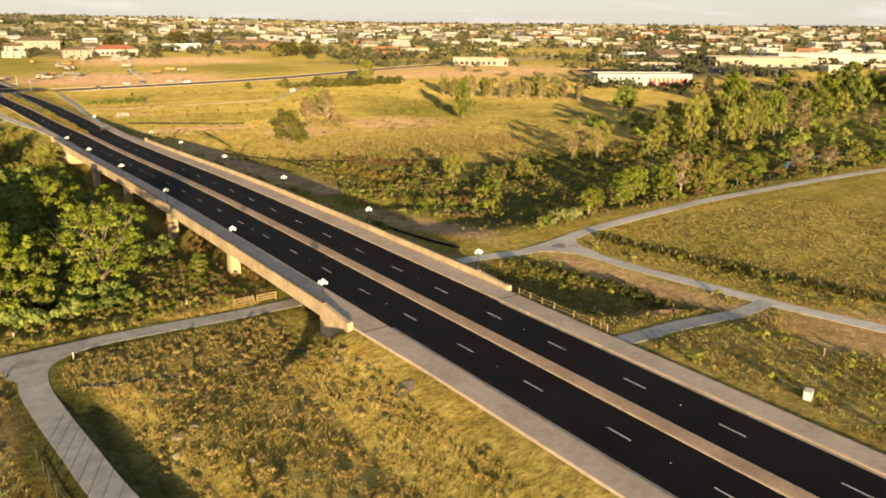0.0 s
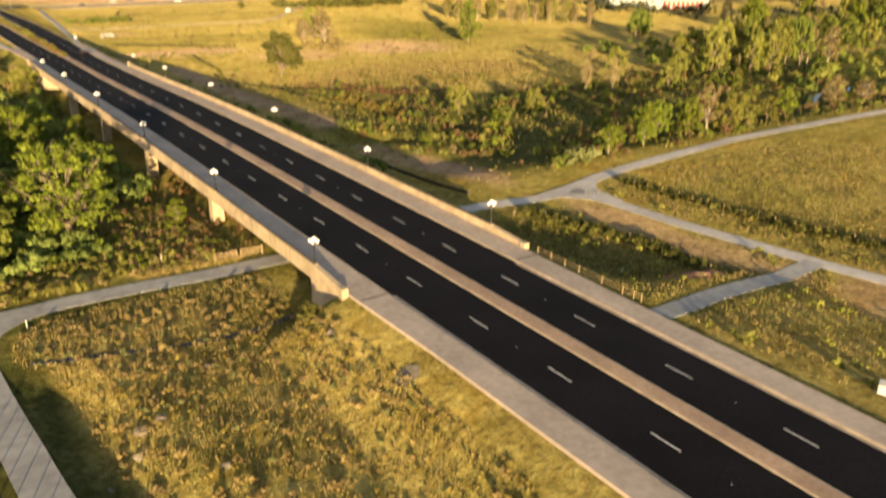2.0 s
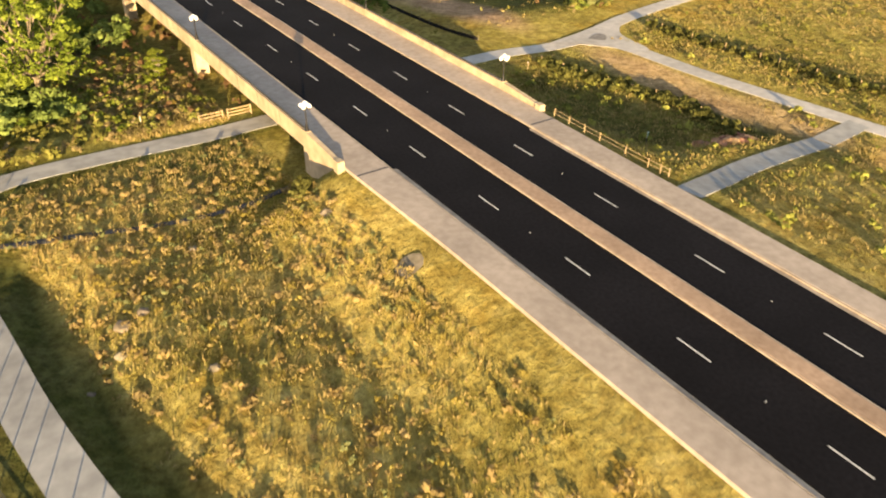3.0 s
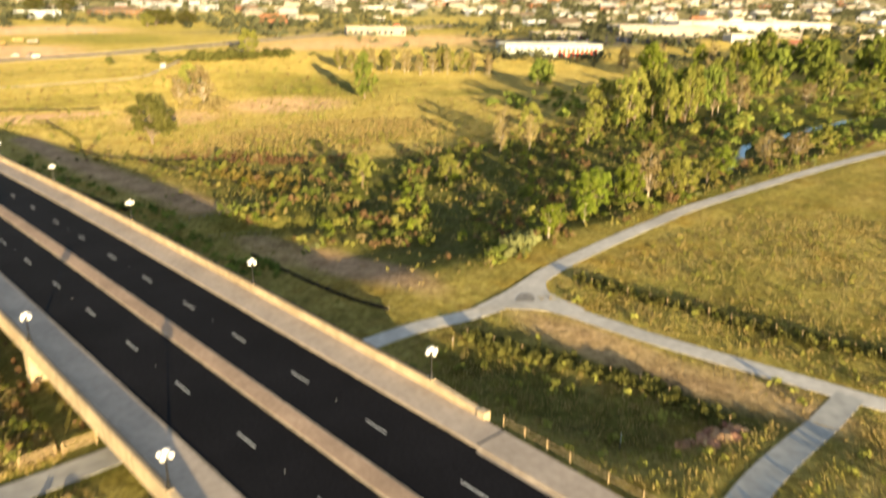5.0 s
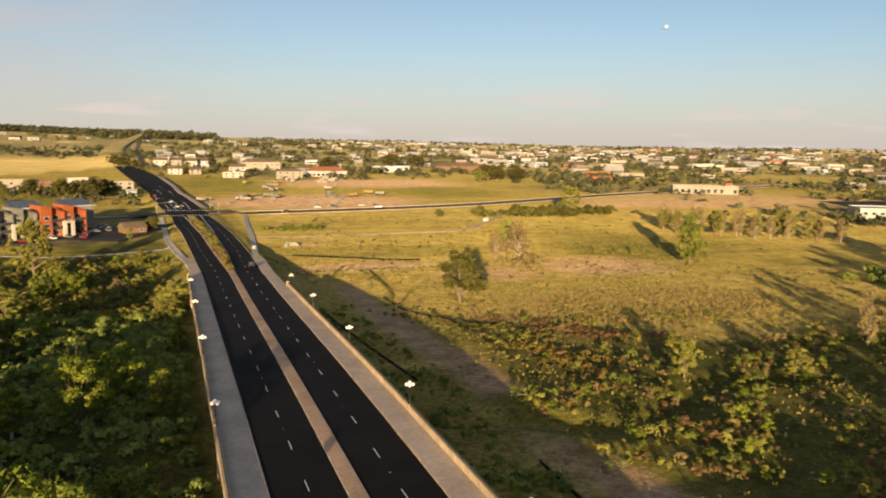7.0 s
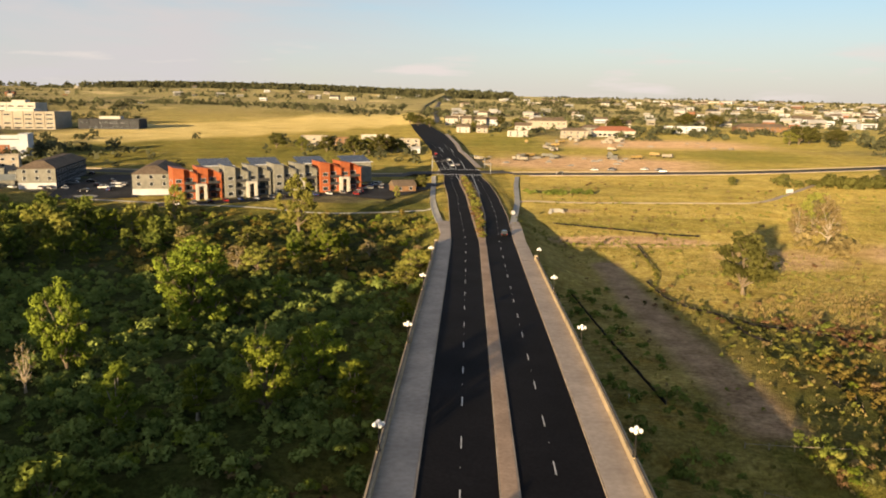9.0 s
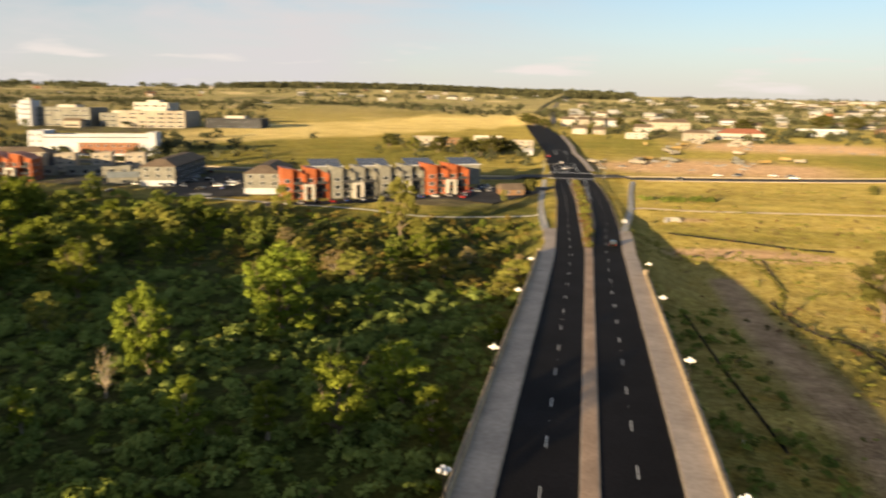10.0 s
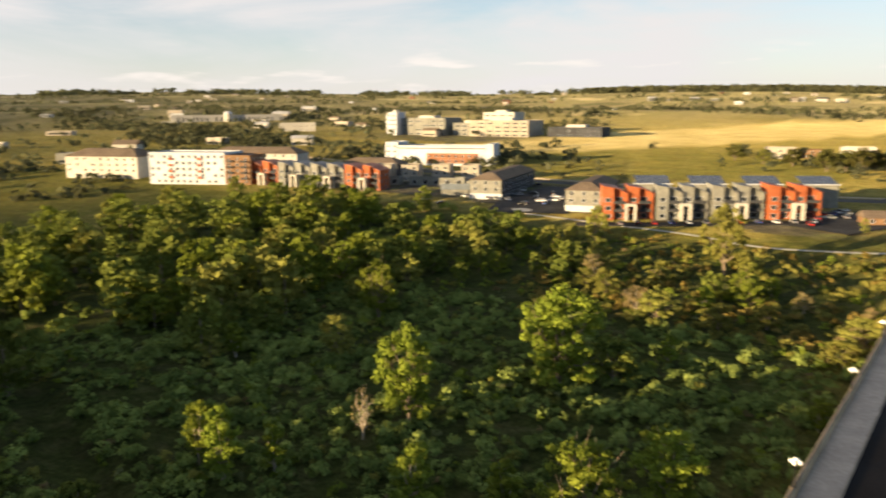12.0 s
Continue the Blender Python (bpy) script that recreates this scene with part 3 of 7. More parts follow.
for cx, cy, rx, ry, a in ((-165, 385, 95, 45, 1.0), (-300, 395, 130, 55, 1.0), (-420, 360, 90, 60, 0.9), (-40, 380, 20, 26, 0.9), (-440, 720, 150, 40, 0.9), (-85, 352, 52, 22, 0.9),
                          (520, 400, 130, 50, 1.0), (720, 420, 160, 60, 1.0), (420, 640, 160, 50, 0.6), (900, 560, 240, 120, 0.7), (115, 880, 58, 90, 0.7)):
    paved = np.maximum(paved, a * blob(GX, GY, cx, cy, rx, ry))
paved = np.where(np.abs(GX - road_x(GY)) < 16, 0, paved) * (GY > 335 - 0.1 * GX)
rough = 1.0 - 0.55 * smooth(150, 190, GY) * (GX > 20) - 0.15 * (GX > 58) * smooth(56, 50, GY)
straw = smooth(0.3, 0.5, blob((GX + 0.0) - 0.62 * (GY - 960) * 0.55, GY, -205, 960, 105, 360))
# painted haze grows with distance, leaving the golden field clear
hill_haze = smooth(800, 1500, far_off) * (1 - blob((GX + 0.0) - 0.62 * (GY - 960) * 0.55, GY, -205, 960, 105, 360))
for key, values in (("dry", dry), ("mown_shade", mown_shade), ("bare", bare), ("paved", paved), ("rough", rough), ("hill_haze", hill_haze), ("straw", straw)):
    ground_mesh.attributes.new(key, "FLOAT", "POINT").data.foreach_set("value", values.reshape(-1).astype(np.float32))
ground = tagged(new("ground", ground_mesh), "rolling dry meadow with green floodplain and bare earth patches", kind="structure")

# creek
def creek_z(x, y):
    return float(ground_z(x, y)) - 0.95


tagged(ribbon("water", CREEK[13:], 3.0, water, 0.0, "bend of the creek between the bushes", lambda x, y: creek_z(x, y), 3.0), "", kind="structure")

# ---- paths ----
for name, pts, wide, mat, text in (("path", WEST_PATH, 3.3, path_concrete, "pale concrete path curving under the bridge"),
                                   ("path", WEST_BRANCH, 3.6, path_concrete, "pale concrete path leading west"),
                                   ("path", EAST_PATH, 3.0, trail_concrete, "pale concrete trail along the creek"),
                                   ("path", FIELD_PATH, 3.1, trail_concrete, "pale concrete trail beside the field"),
                                   ("path", LINK_PATH, 2.8, path_concrete, "pale concrete link path up to the pavement")):
    ribbon(name, pts, wide, mat, 0.035 + 0.003 * (len(bpy.data.objects) % 5), text, None, 1.0 if pts is LINK_PATH else 2.0)


def flat_patch(name, outline, mat, lift, label):
    """A filled patch on the land with a shape of its own."""
    mid = sum((Vector(p) for p in outline), Vector((0, 0))) / len(outline)
    ring = along(list(outline) + [outline[0]], 0.8)[:-1]
    verts = [(mid.x, mid.y, float(land(mid.x, mid.y)) + lift)]
    for f in (0.5, 1.0):
        verts += [(q.x, q.y, float(land(q.x, q.y)) + lift) for q in (mid + (p - mid) * f for p in ring)]
    n = len(ring)
    faces = [(0, 1 + k, 1 + (k + 1) % n) for k in range(n)] + [(1 + k, 1 + n + k, 1 + n + (k + 1) % n, 1 + (k + 1) % n) for k in range(n)]
    me = mesh_of(name, verts, faces, mat)
    if sum(p.normal.z for p in me.polygons) < 0:
        me.flip_normals()
    return tagged(new(name, me), label, kind="structure")


flat_patch("path", [(-35, 51.6), (-42, 51.2), (-46.5, 50.6), (-46.5, 46.8), (-45, 43), (-43.4, 41), (-41.6, 43), (-39, 47)], path_concrete, 0.115, "pale concrete where two paths meet")
flat_patch("path", [(-44.6, 47.6), (-43.2, 48.6), (-41.6, 47.9), (-42.0, 46.6), (-43.8, 46.3)], gravel, 0.14, "worn gravel island in the path junction")
flat_patch("path", [(41, 52.6), (50, 54.2), (61, 57.0), (57, 53.2), (53.6, 49.4), (52.4, 42.5), (49.2, 42.5), (47.2, 48.2)], trail_concrete, 0.12, "pale concrete where two trails meet")
flat_patch("path", [(47.5, 50.7), (50.2, 52.0), (51.2, 50.8), (49.6, 49)], gravel, 0.15, "worn gravel island in the trail junction")

# ---- road ----
LEFT, RIGHT = -8.85, 8.95          # outer edges of the asphalt, from the centre


def median_half(y):
    return float(np.interp(y, [-5000, 252, 300, 400, 432, 440, 5000], [1.0, 1.0, 2.5, 3.2, 1.4, 1.0, 1.0]))


def edges(y):
    grow = median_half(y) - 1.0
    wide = float(np.interp(y, [-5000, 430, 445, 560, 600, 5000], [0, 0, 1.6, 1.6, 0.2, 0]))
    turn = float(np.interp(y, [-5000, 590, 660, 780, 960, 5000], [0, 0, 4.5, 8.0, 4.0, 4.0]))
    return road_x(y) + LEFT - 0.75 * grow - wide, road_x(y) - median_half(y), road_x(y) + median_half(y), road_x(y) + RIGHT + 0.75 * grow + wide + turn


near_ys = sorted(set([-400, -300, -200, -140, -100, -80] + list(np.arange(-60, 440, 4.0)) + [440.0]))
far_ys = list(np.arange(440, 1001, 10.0))
road = sweep("road", near_ys, lambda y: [(edges(y)[0], road_z(y)), (edges(y)[1] + 0.1, road_z(y) + 0.03)], asphalt, "new black asphalt carriageway")
road_2 = sweep("road", near_ys, lambda y: [(edges(y)[2] - 0.1, road_z(y) + 0.03), (edges(y)[3], road_z(y))], asphalt, "new black asphalt carriageway")
road_3 = sweep("road", far_ys, lambda y: [(edges(y)[0] - 0.3, road_z(y) - 0.25), (edges(y)[0], road_z(y) + 0.02), (edges(y)[3], road_z(y) + 0.02), (edges(y)[3] + 0.3, road_z(y) - 0.25)], asphalt, "black asphalt road climbing beyond the junction")


def raised(y, a, b, h, z):
    return [(a, z - 0.2), (a, z + h - 0.03), (a + 0.03, z + h), (b - 0.03, z + h), (b, z + h - 0.03), (b, z - 0.2)]


sweep("pavement", list(np.arange(474, 801, 10.0)), lambda y: raised(y, edges(y)[3] + 0.4, edges(y)[3] + 3.4, 0.15, float(road_z(y))), concrete, "pale concrete footway beside the climbing road")
median = sweep("median", [y for y in near_ys if y <= 432], lambda y: raised(y, edges(y)[1] + 0.18, edges(y)[2] - 0.18, 0.17, road_z(y)), median_paving, "raised median paved in reddish concrete")
for a, b in ((1, 0), (2, -0.18)):
    sweep("kerb", [y for y in near_ys if y <= 432], lambda y: raised(y, edges(y)[a] + b, edges(y)[a] + b + 0.18, 0.155, road_z(y)), kerb_concrete, "pale concrete median kerb")
bed_ys = [y for y in near_ys if 254 <= y <= 424]
bed = sweep("planting_bed", bed_ys, lambda y: raised(y, edges(y)[1] + 0.65, edges(y)[2] - 0.4, 0.22, road_z(y)), material("mulch", (0.1, 0.06, 0.035), (0.2, 0.13, 0.07), 1.5, 0.95, bump=0.04), "mulched planting bed in the median")

PAVE_L, PAVE_R = -12.85, 12.6


def pave_left(y):
    out = float(np.interp(y, [-60, 10, 30, 244, 262, 275, 300, 420], [-12.0, -12.2, PAVE_L, PAVE_L, -12.2, -13.2, -14.2, -15.5]))
    inn = float(np.interp(y, [244, 285, 300, 420], [0, 0, -0.4, -2.5]))
    return road_x(y) + out, edges(y)[0] - 0.22 + inn


def pave_right(y):
    out = float(np.interp(y, [-60, 10, 30, 220, 250, 275, 300, 420], [12.0, 12.3, PAVE_R, PAVE_R, 12.4, 13.2, 13.0, 13.0]))
    inn = float(np.interp(y, [244, 262, 285, 420], [0, 0, 0.3, 3.0]))
    return edges(y)[3] + 0.22 + inn, road_x(y) + out


pave_ys, kerb_ys = [y for y in near_ys if y <= 288], [y for y in near_ys if y <= 424]
sweep("pavement", pave_ys, lambda y: raised(y, *pave_left(y), 0.16, road_z(y)), concrete, "wide pale concrete pavement beside the road")
sweep("pavement", pave_ys, lambda y: raised(y, *pave_right(y), 0.16, road_z(y)), concrete, "wide pale concrete pavement beside the road")
sweep("kerb", kerb_ys, lambda y: raised(y, edges(y)[0] - 0.2, edges(y)[0], 0.145, road_z(y)), kerb_concrete, "pale concrete kerb")
sweep("kerb", kerb_ys, lambda y: raised(y, edges(y)[3], edges(y)[3] + 0.2, 0.145, road_z(y)), kerb_concrete, "pale concrete kerb")
for s in (0, 1):
    sweep("gutter", [y for y in near_ys if y <= 26], lambda y: [(edges(y)[0] + 0.02, road_z(y) + 0.012), (edges(y)[0] + 0.45, road_z(y) + 0.008)] if s == 0 else
          [(edges(y)[3] - 0.45, road_z(y) + 0.008), (edges(y)[3] - 0.02, road_z(y) + 0.012)], kerb_concrete, "concrete gutter strip")
# expansion joints of the pavement, dark metal plates
for y in (24.5, 222):
    for f in (pave_left, pave_right):
        a, b = f(y)
        j = part("joint_plate", box(a + 0.05, b - 0.05, y - 0.12, y + 0.12, road_z(y) + 0.15, road_z(y) + 0.166), rail_metal)
        tagged(j, "dark steel joint plate across the pavement", kind="structure")

ribbon("road", CROSS_STREET, 11.0, mid_asphalt, 0.2, "dark asphalt cross street", lambda x, y: max(float(ground_z(x, y)), float(road_z(y)) if abs(x - road_x(y)) < 30 else -99) - 0.19, 5.0)
ribbon("pavement", [(x, y + 9.2) for x, y in CROSS_STREET], 1.8, concrete, 0.3, "pavement along the cross street", None, 5.0)
ribbon("pavement", [(x, y - 9.4) for x, y in CROSS_STREET if x > 10], 1.8, concrete, 0.3, "pavement along the cross street", None, 5.0)
ribbon("path", [(15, 283), (17.5, 310), (20.5, 350), (23, 400), (26, 442)], 2.2, path_concrete, 0.3, "pale concrete footway beside the road", None, 4.0)
ribbon("path", [(-8.6, 284), (-11.6, 315), (-14.4, 355), (-16, 399), (-17.5, 432)], 2.2, path_concrete, 0.35, "pale concrete footway beside the road", None, 4.0)
ribbon("path", [(-12.5, 328), (-30, 322), (-55, 318), (-80, 326), (-110, 330), (-150, 336)], 1.8, path_concrete, 0.08, "pale concrete footway along the wood", None, 3.0)
ribbon("path", [(21, 347), (25.5, 350.8), (47.5, 348.2), (92.5, 352.8), (122, 359), (149, 391), (178, 427.6), (215, 455)], 2.2, concrete, 0.1, "narrow pale footway across the meadow", None, 5.0)

ribbon("road", [(-62, 985), (-58, 1030), (-46, 1090), (-52, 1300), (-70, 1700), (-84, 2300), (-90, 3000)], 8.0, old_asphalt, 0.5, "narrow grey road climbing to the ridge", None, 20.0)

# lane dashes, stop lines and crossing bars
dash_bm = box(-0.06, 0.06, 0, 3.05, 0, 0.006)
dash_mesh = bpy.data.meshes.new("lane_dash")
dash_bm.to_mesh(dash_mesh)
dash_bm.free()
dash_mesh.materials.append(white_paint)


def dash(parent, x, y, turn=0.0):
    ob = new("lane_dash", dash_mesh)
    ob.parent = parent
    slope = math.degrees(math.atan2(float(road_z(y + 3) - road_z(y)), 3))
    ob.matrix_world = pose(x, y, float(road_z(y)) + 0.022, slope, 0, turn)


for k in range(-8, 36):
    y = k * 12.192
    if y < 428:
        bend = math.degrees(math.atan2(float(road_x(y) - road_x(y + 6)), 6))
        dash(road, edges(y)[1] - 3.72, y, bend)
    y = 6.6 + k * 12.192
    if y < 428:
        dash(road_2, edges(y)[2] + 3.78, y, math.degrees(math.atan2(float(road_x(y) - road_x(y + 6)), 6)))
for k in range(14):
    y = 500 + k * 12.192
    for off in (-4.4, 4.4):
        dash(road_3, float(road_x(y)) + off, y, math.degrees(math.atan2(float(road_x(y) - road_x(y + 6)), 6)))
for y, lo, hi in ((436.5, -16.2, 7.4), (462.5, -16.6, 6.6)):
    for k in range(15):
        x = lo + (hi - lo) * (k + 0.5) / 15
        bar = part("crossing_bar", box(-0.36, 0.36, -2.0, 2.0, 0, 0.02), white_paint, road_3)
        bar.matrix_world = pose(x, y, float(road_z(y)) + 0.06)
LINES = (((-12.9, 510), (-9.1, 467)), ((-10, 518), (-6.3, 468)), ((-2.3, 432), (0.8, 406)), ((2.3, 432), (5.3, 361)), ((-6.1, 432), (-3.7, 406)), ((-21.6, 620), (-17.5, 580)), ((-13.0, 612), (-10.5, 580)), ((-21.6, 620), (-13.0, 612)), ((-4.5, 518), (-1.6, 468)), ((-15.6, 500), (-12.6, 467)))
for p, q in LINES:
    p, q = Vector(p), Vector(q)
    bm, n = bmesh.new(), max(2, int((q - p).length / 6))
    side = Vector((p.y - q.y, q.x - p.x)).normalized() * 0.16
    rows = []
    for k in range(n + 1):
        c = p.lerp(q, k / n)
        rows.append([bm.verts.new((c.x + s * side.x, c.y + s * side.y, float(road_z(c.y)) + 0.06)) for s in (-1, 1)])
    for r0, r1 in zip(rows, rows[1:]):
        bm.faces.new((r0[0], r0[1], r1[1], r1[0]))
    bmesh.ops.recalc_face_normals(bm, faces=bm.faces[:])
    part("lane_line", bm, white_paint, road_3)
for y, a, b in ((431, 3.4, 10), (470, -11, -0.5)):
    bm = box(float(road_x(y)) + a, float(road_x(y)) + b, y - 0.3, y + 0.3, float(road_z(y)) + 0.03, float(road_z(y)) + 0.038)
    part("stop_line", bm, white_paint, road_3)

# ---- bridge ----
bridge = thing("bridge", (CX, 27, 0), "long beige concrete road bridge on wall piers over a floodplain", "bridge")
bridge_ys = list(np.arange(27.0, 223, 4.0)) + [223.0]


def under(name, ys, section, mat, label=""):
    ob = sweep(name, ys, section, mat, label, "")
    ob.parent = bridge
    ob.matrix_parent_inverse = bridge.matrix_world.inverted()
    return ob


def rz(y):
    return float(road_z(y))


under("deck", bridge_ys, lambda y: [(CX - 12.95, rz(y) - 0.06), (CX - 12.95, rz(y) - 0.55), (CX + 12.7, rz(y) - 0.55), (CX + 12.7, rz(y) - 0.06)], bridge_concrete)
for x in (-10.6, -6.4, -2.2, 2.2, 6.4, 10.4):
    under("girder", bridge_ys, lambda y: [(CX + x - 0.55, rz(y) - 0.5), (CX + x - 0.45, rz(y) - 1.6), (CX + x + 0.45, rz(y) - 1.6), (CX + x + 0.55, rz(y) - 0.5)], bridge_concrete)


def wall_end(side):
    return 245.0 if side < 0 else 223.0


for side, x_in, x_out in ((-1, -12.86, -13.3), (1, 12.62, 13.06)):
    ys = [27.0, 28.0, 34.0] + list(np.arange(38, wall_end(side), 4.0)) + [wall_end(side)]

    def top(y):
        return rz(y) + float(np.interp(y, [27, 28, 34, 35], [0.55, 0.6, 1.02, 1.02]))
    under("parapet", ys, lambda y: [(CX + x_in, rz(y) - 0.05), (CX + x_in, top(y)), (CX + x_out, top(y)), (CX + x_out, rz(y) - 0.88), (CX + x_in, rz(y) - 0.88), (CX + x_in, rz(y) - 0.05)], bridge_concrete)
    under("coping", ys, lambda y: [(CX + x_in - side * 0.06, top(y) + 0.0), (CX + x_in - side * 0.06, top(y) + 0.12), (CX + x_out + side * 0.07, top(y) + 0.12), (CX + x_out + side * 0.07, top(y)), (CX + x_in - side * 0.06, top(y) + 0.004)], bridge_concrete)
    xm = CX + (x_in + x_out) / 2
    rail_ys = list(np.arange(35.0, wall_end(side) - 2, 4.0)) + [wall_end(side) - 2]
    under("handrail", rail_ys, lambda y: [(xm - 0.04, rz(y) + 1.13), (xm + 0.04, rz(y) + 1.13), (xm + 0.04, rz(y) + 1.34), (xm - 0.04, rz(y) + 1.34), (xm - 0.04, rz(y) + 1.13)], rail_metal)
    # end pillars with a chamfered cap
    for y in (27.3, wall_end(side)):
        p = part("end_pillar", box(xm - 0.4, xm + 0.4, y - 0.5, y + 0.5, rz(y) - 1.2, rz(y) + (0.78 if y < 40 else 1.35), 0.05), bridge_concrete)
        p.parent, p.matrix_parent_inverse = bridge, bridge.matrix_world.inverted()
    # low block under each lamp
    for y in (34.3, 67.8, 106.2, 144.4, 182.5, 216.0):
        p = part("lamp_plinth", box(xm - 0.3, xm + 0.3, y - 0.34, y + 0.34, rz(y) + 1.0, rz(y) + 1.2, 0.03), bridge_concrete)
        p.parent, p.matrix_parent_inverse = bridge, bridge.matrix_world.inverted()
    # panel joints cut into the outer face
    for y in np.arange(41, wall_end(side) - 2, 6.1):
        xo = CX + x_out
        p = part("joint", box(xo - 0.006, xo + 0.006, y - 0.03, y + 0.03, rz(y) - 0.86, rz(y) + 0.98), joint_shade)
        p.parent, p.matrix_parent_inverse = bridge, bridge.matrix_world.inverted()

PIER_YS = (71.0, 107.0, 144.0, 181.0)
for y in PIER_YS:
    foot = -9.4
    for a, b in ((-13.05, -11.3), (-3.4, 3.4), (11.1, 12.85)):
        top_z = rz(y) - (1.62 if abs(a) < 5 else 0.89)
        p = part("pier", prism([(CX + a, foot), (CX + b, foot), (CX + b, top_z), (CX + a, top_z)], y - 0.8, y + 0.8), bridge_concrete)
        p.parent, p.matrix_parent_inverse = bridge, bridge.matrix_world.inverted()
    p = part("pier_cap", prism([(CX - 11.25, rz(y) - 2.1), (CX - 10.8, rz(y) - 2.4), (CX + 10.6, rz(y) - 2.4), (CX + 11.05, rz(y) - 2.1), (CX + 11.05, rz(y) - 1.58), (CX - 11.25, rz(y) - 1.58)], y - 1.0, y + 1.0), bridge_concrete)
    p.parent, p.matrix_parent_inverse = bridge, bridge.matrix_world.inverted()
for y0, y1, name in ((27.0, 35.2, "abutment"), (219.0, 224.0, "abutment")):
    p = part(name, box(CX - 13.28, CX + 13.04, y0, y1 - 0.05, -7.5, rz(y0) - 0.45), bridge_concrete)
    p.parent, p.matrix_parent_inverse = bridge, bridge.matrix_world.inverted()
w = part("retaining_wall", box(CX - 13.28, CX - 12.9, 224, 245, -7.5, rz(235) - 0.1), bridge_concrete)
w.parent, w.matrix_parent_inverse = bridge, bridge.matrix_world.inverted()


# ---- street lamps ----
def street_lamp(place):
    """A dark cast post with four globes on arms and one on top."""
    lamp = thing("street_lamp", place, "dark cast-metal street lamp with five white globes", "street lamp", "lamps along the bridge")
    bm = bmesh.new()
    add_tube(bm, (0, 0, 0), (0, 0, 0.12), 0.26, 0.24, 10)
    add_tube(bm, (0, 0, 0.12), (0, 0, 0.7), 0.19, 0.13, 10)
    part("base", bm, lamp_metal, lamp)
    part("pole", tube((0, 0, 0.68), (0, 0, 2.85), 0.085, 0.06, 8), lamp_metal, lamp)
    for k in range(4):
        a = math.pi / 4 + k * math.pi / 2
        d = Vector((math.cos(a), math.sin(a), 0))
        bm = bmesh.new()
        add_tube(bm, (0, 0, 2.5), d * 0.45 + Vector((0, 0, 2.42)), 0.035, 0.035)
        add_tube(bm, d * 0.45 + Vector((0, 0, 2.40)), d * 0.45 + Vector((0, 0, 2.62)), 0.04, 0.09)
        part("arm", bm, lamp_metal, lamp)
    for k in range(5):
        a = math.pi / 4 + k * math.pi / 2
        c = Vector((0.45 * math.cos(a), 0.45 * math.sin(a), 2.83)) if k < 4 else Vector((0, 0, 3.1))
        bm = bmesh.new()
        bmesh.ops.create_uvsphere(bm, u_segments=12, v_segments=8, radius=0.25, matrix=Matrix.Translation(c))
        for f in bm.faces:
            f.smooth = True
        part("globe", bm, globe_glass, lamp, "white opal glass globe")
    return lamp


LAMP_YS = (34.3, 67.8, 106.2, 144.4, 182.5, 216.0)
first_lamp = street_lamp((CX - 13.08, LAMP_YS[0], rz(LAMP_YS[0]) + 1.2))
for x, y in [(CX - 13.08, y) for y in LAMP_YS[1:]] + [(CX + 12.84, y) for y in LAMP_YS]:
    copy_thing(first_lamp, pose(x, y, rz(y) + 1.2, 0, 0, random.uniform(0, 90)))

# ---- trees and brush ----
rng = np.random.default_rng(11)


def leaf_cards(centres, radius, count, size, g, squash=0.8, tone=None, dome=False):
    """Sprays of leaves on the shell of each clump, facing outwards; dome: the upper half alone. Gives corners and a tone for each clump."""
    clumps = len(centres)
    centres = np.repeat(np.asarray(centres, float), count, 0)
    n = len(centres)
    rad = np.repeat(np.broadcast_to(radius, (clumps,)), count)
    off = g.normal(size=(n, 3))
    off /= np.linalg.norm(off, axis=1)[:, None]
    if dome:
        off[:, 2] = np.abs(off[:, 2] + 0.15)
    normal = off + g.normal(size=(n, 3)) * 0.33 + np.array([0, 0, 0.12])
    normal /= np.linalg.norm(normal, axis=1)[:, None]
    mid = centres + off * (rad * g.uniform(0.62, 1.06, n))[:, None] * np.array([1, 1, squash])
    a = np.cross(normal, g.normal(size=(n, 3)))
    a /= np.linalg.norm(a, axis=1)[:, None]
    b = np.cross(normal, a)
    s = (np.repeat(np.broadcast_to(size, (clumps,)), count) * g.uniform(0.6, 1.35, n))[:, None]
    corners = np.stack([mid + a * s * 1.1, mid - a * s * 0.6 + b * s * 0.75, mid - a * s * 0.75 - b * s * 0.6], 1)
    tone = g.uniform(0, 1, clumps) if tone is None else np.clip(tone + g.normal(0, 0.1, clumps), 0, 1)
    return corners.reshape(-1, 3), np.repeat(tone, count)


def cards_mesh(name, verts, mat, tones, k=3):
    n = len(verts) // k
    me = bpy.data.meshes.new(name)
    me.vertices.add(len(verts))
    me.vertices.foreach_set("co", verts.reshape(-1).astype(np.float32))
    me.loops.add(k * n)
    me.loops.foreach_set("vertex_index", np.arange(k * n, dtype=np.int32))
    me.polygons.add(n)
    me.polygons.foreach_set("loop_start", np.arange(0, k * n, k, dtype=np.int32))
    me.materials.append(mat)
    me.attributes.new("tone", "FLOAT", "POINT").data.foreach_set("value", np.repeat(tones, k).astype(np.float32))
    me.update(calc_edges=True)
    return me


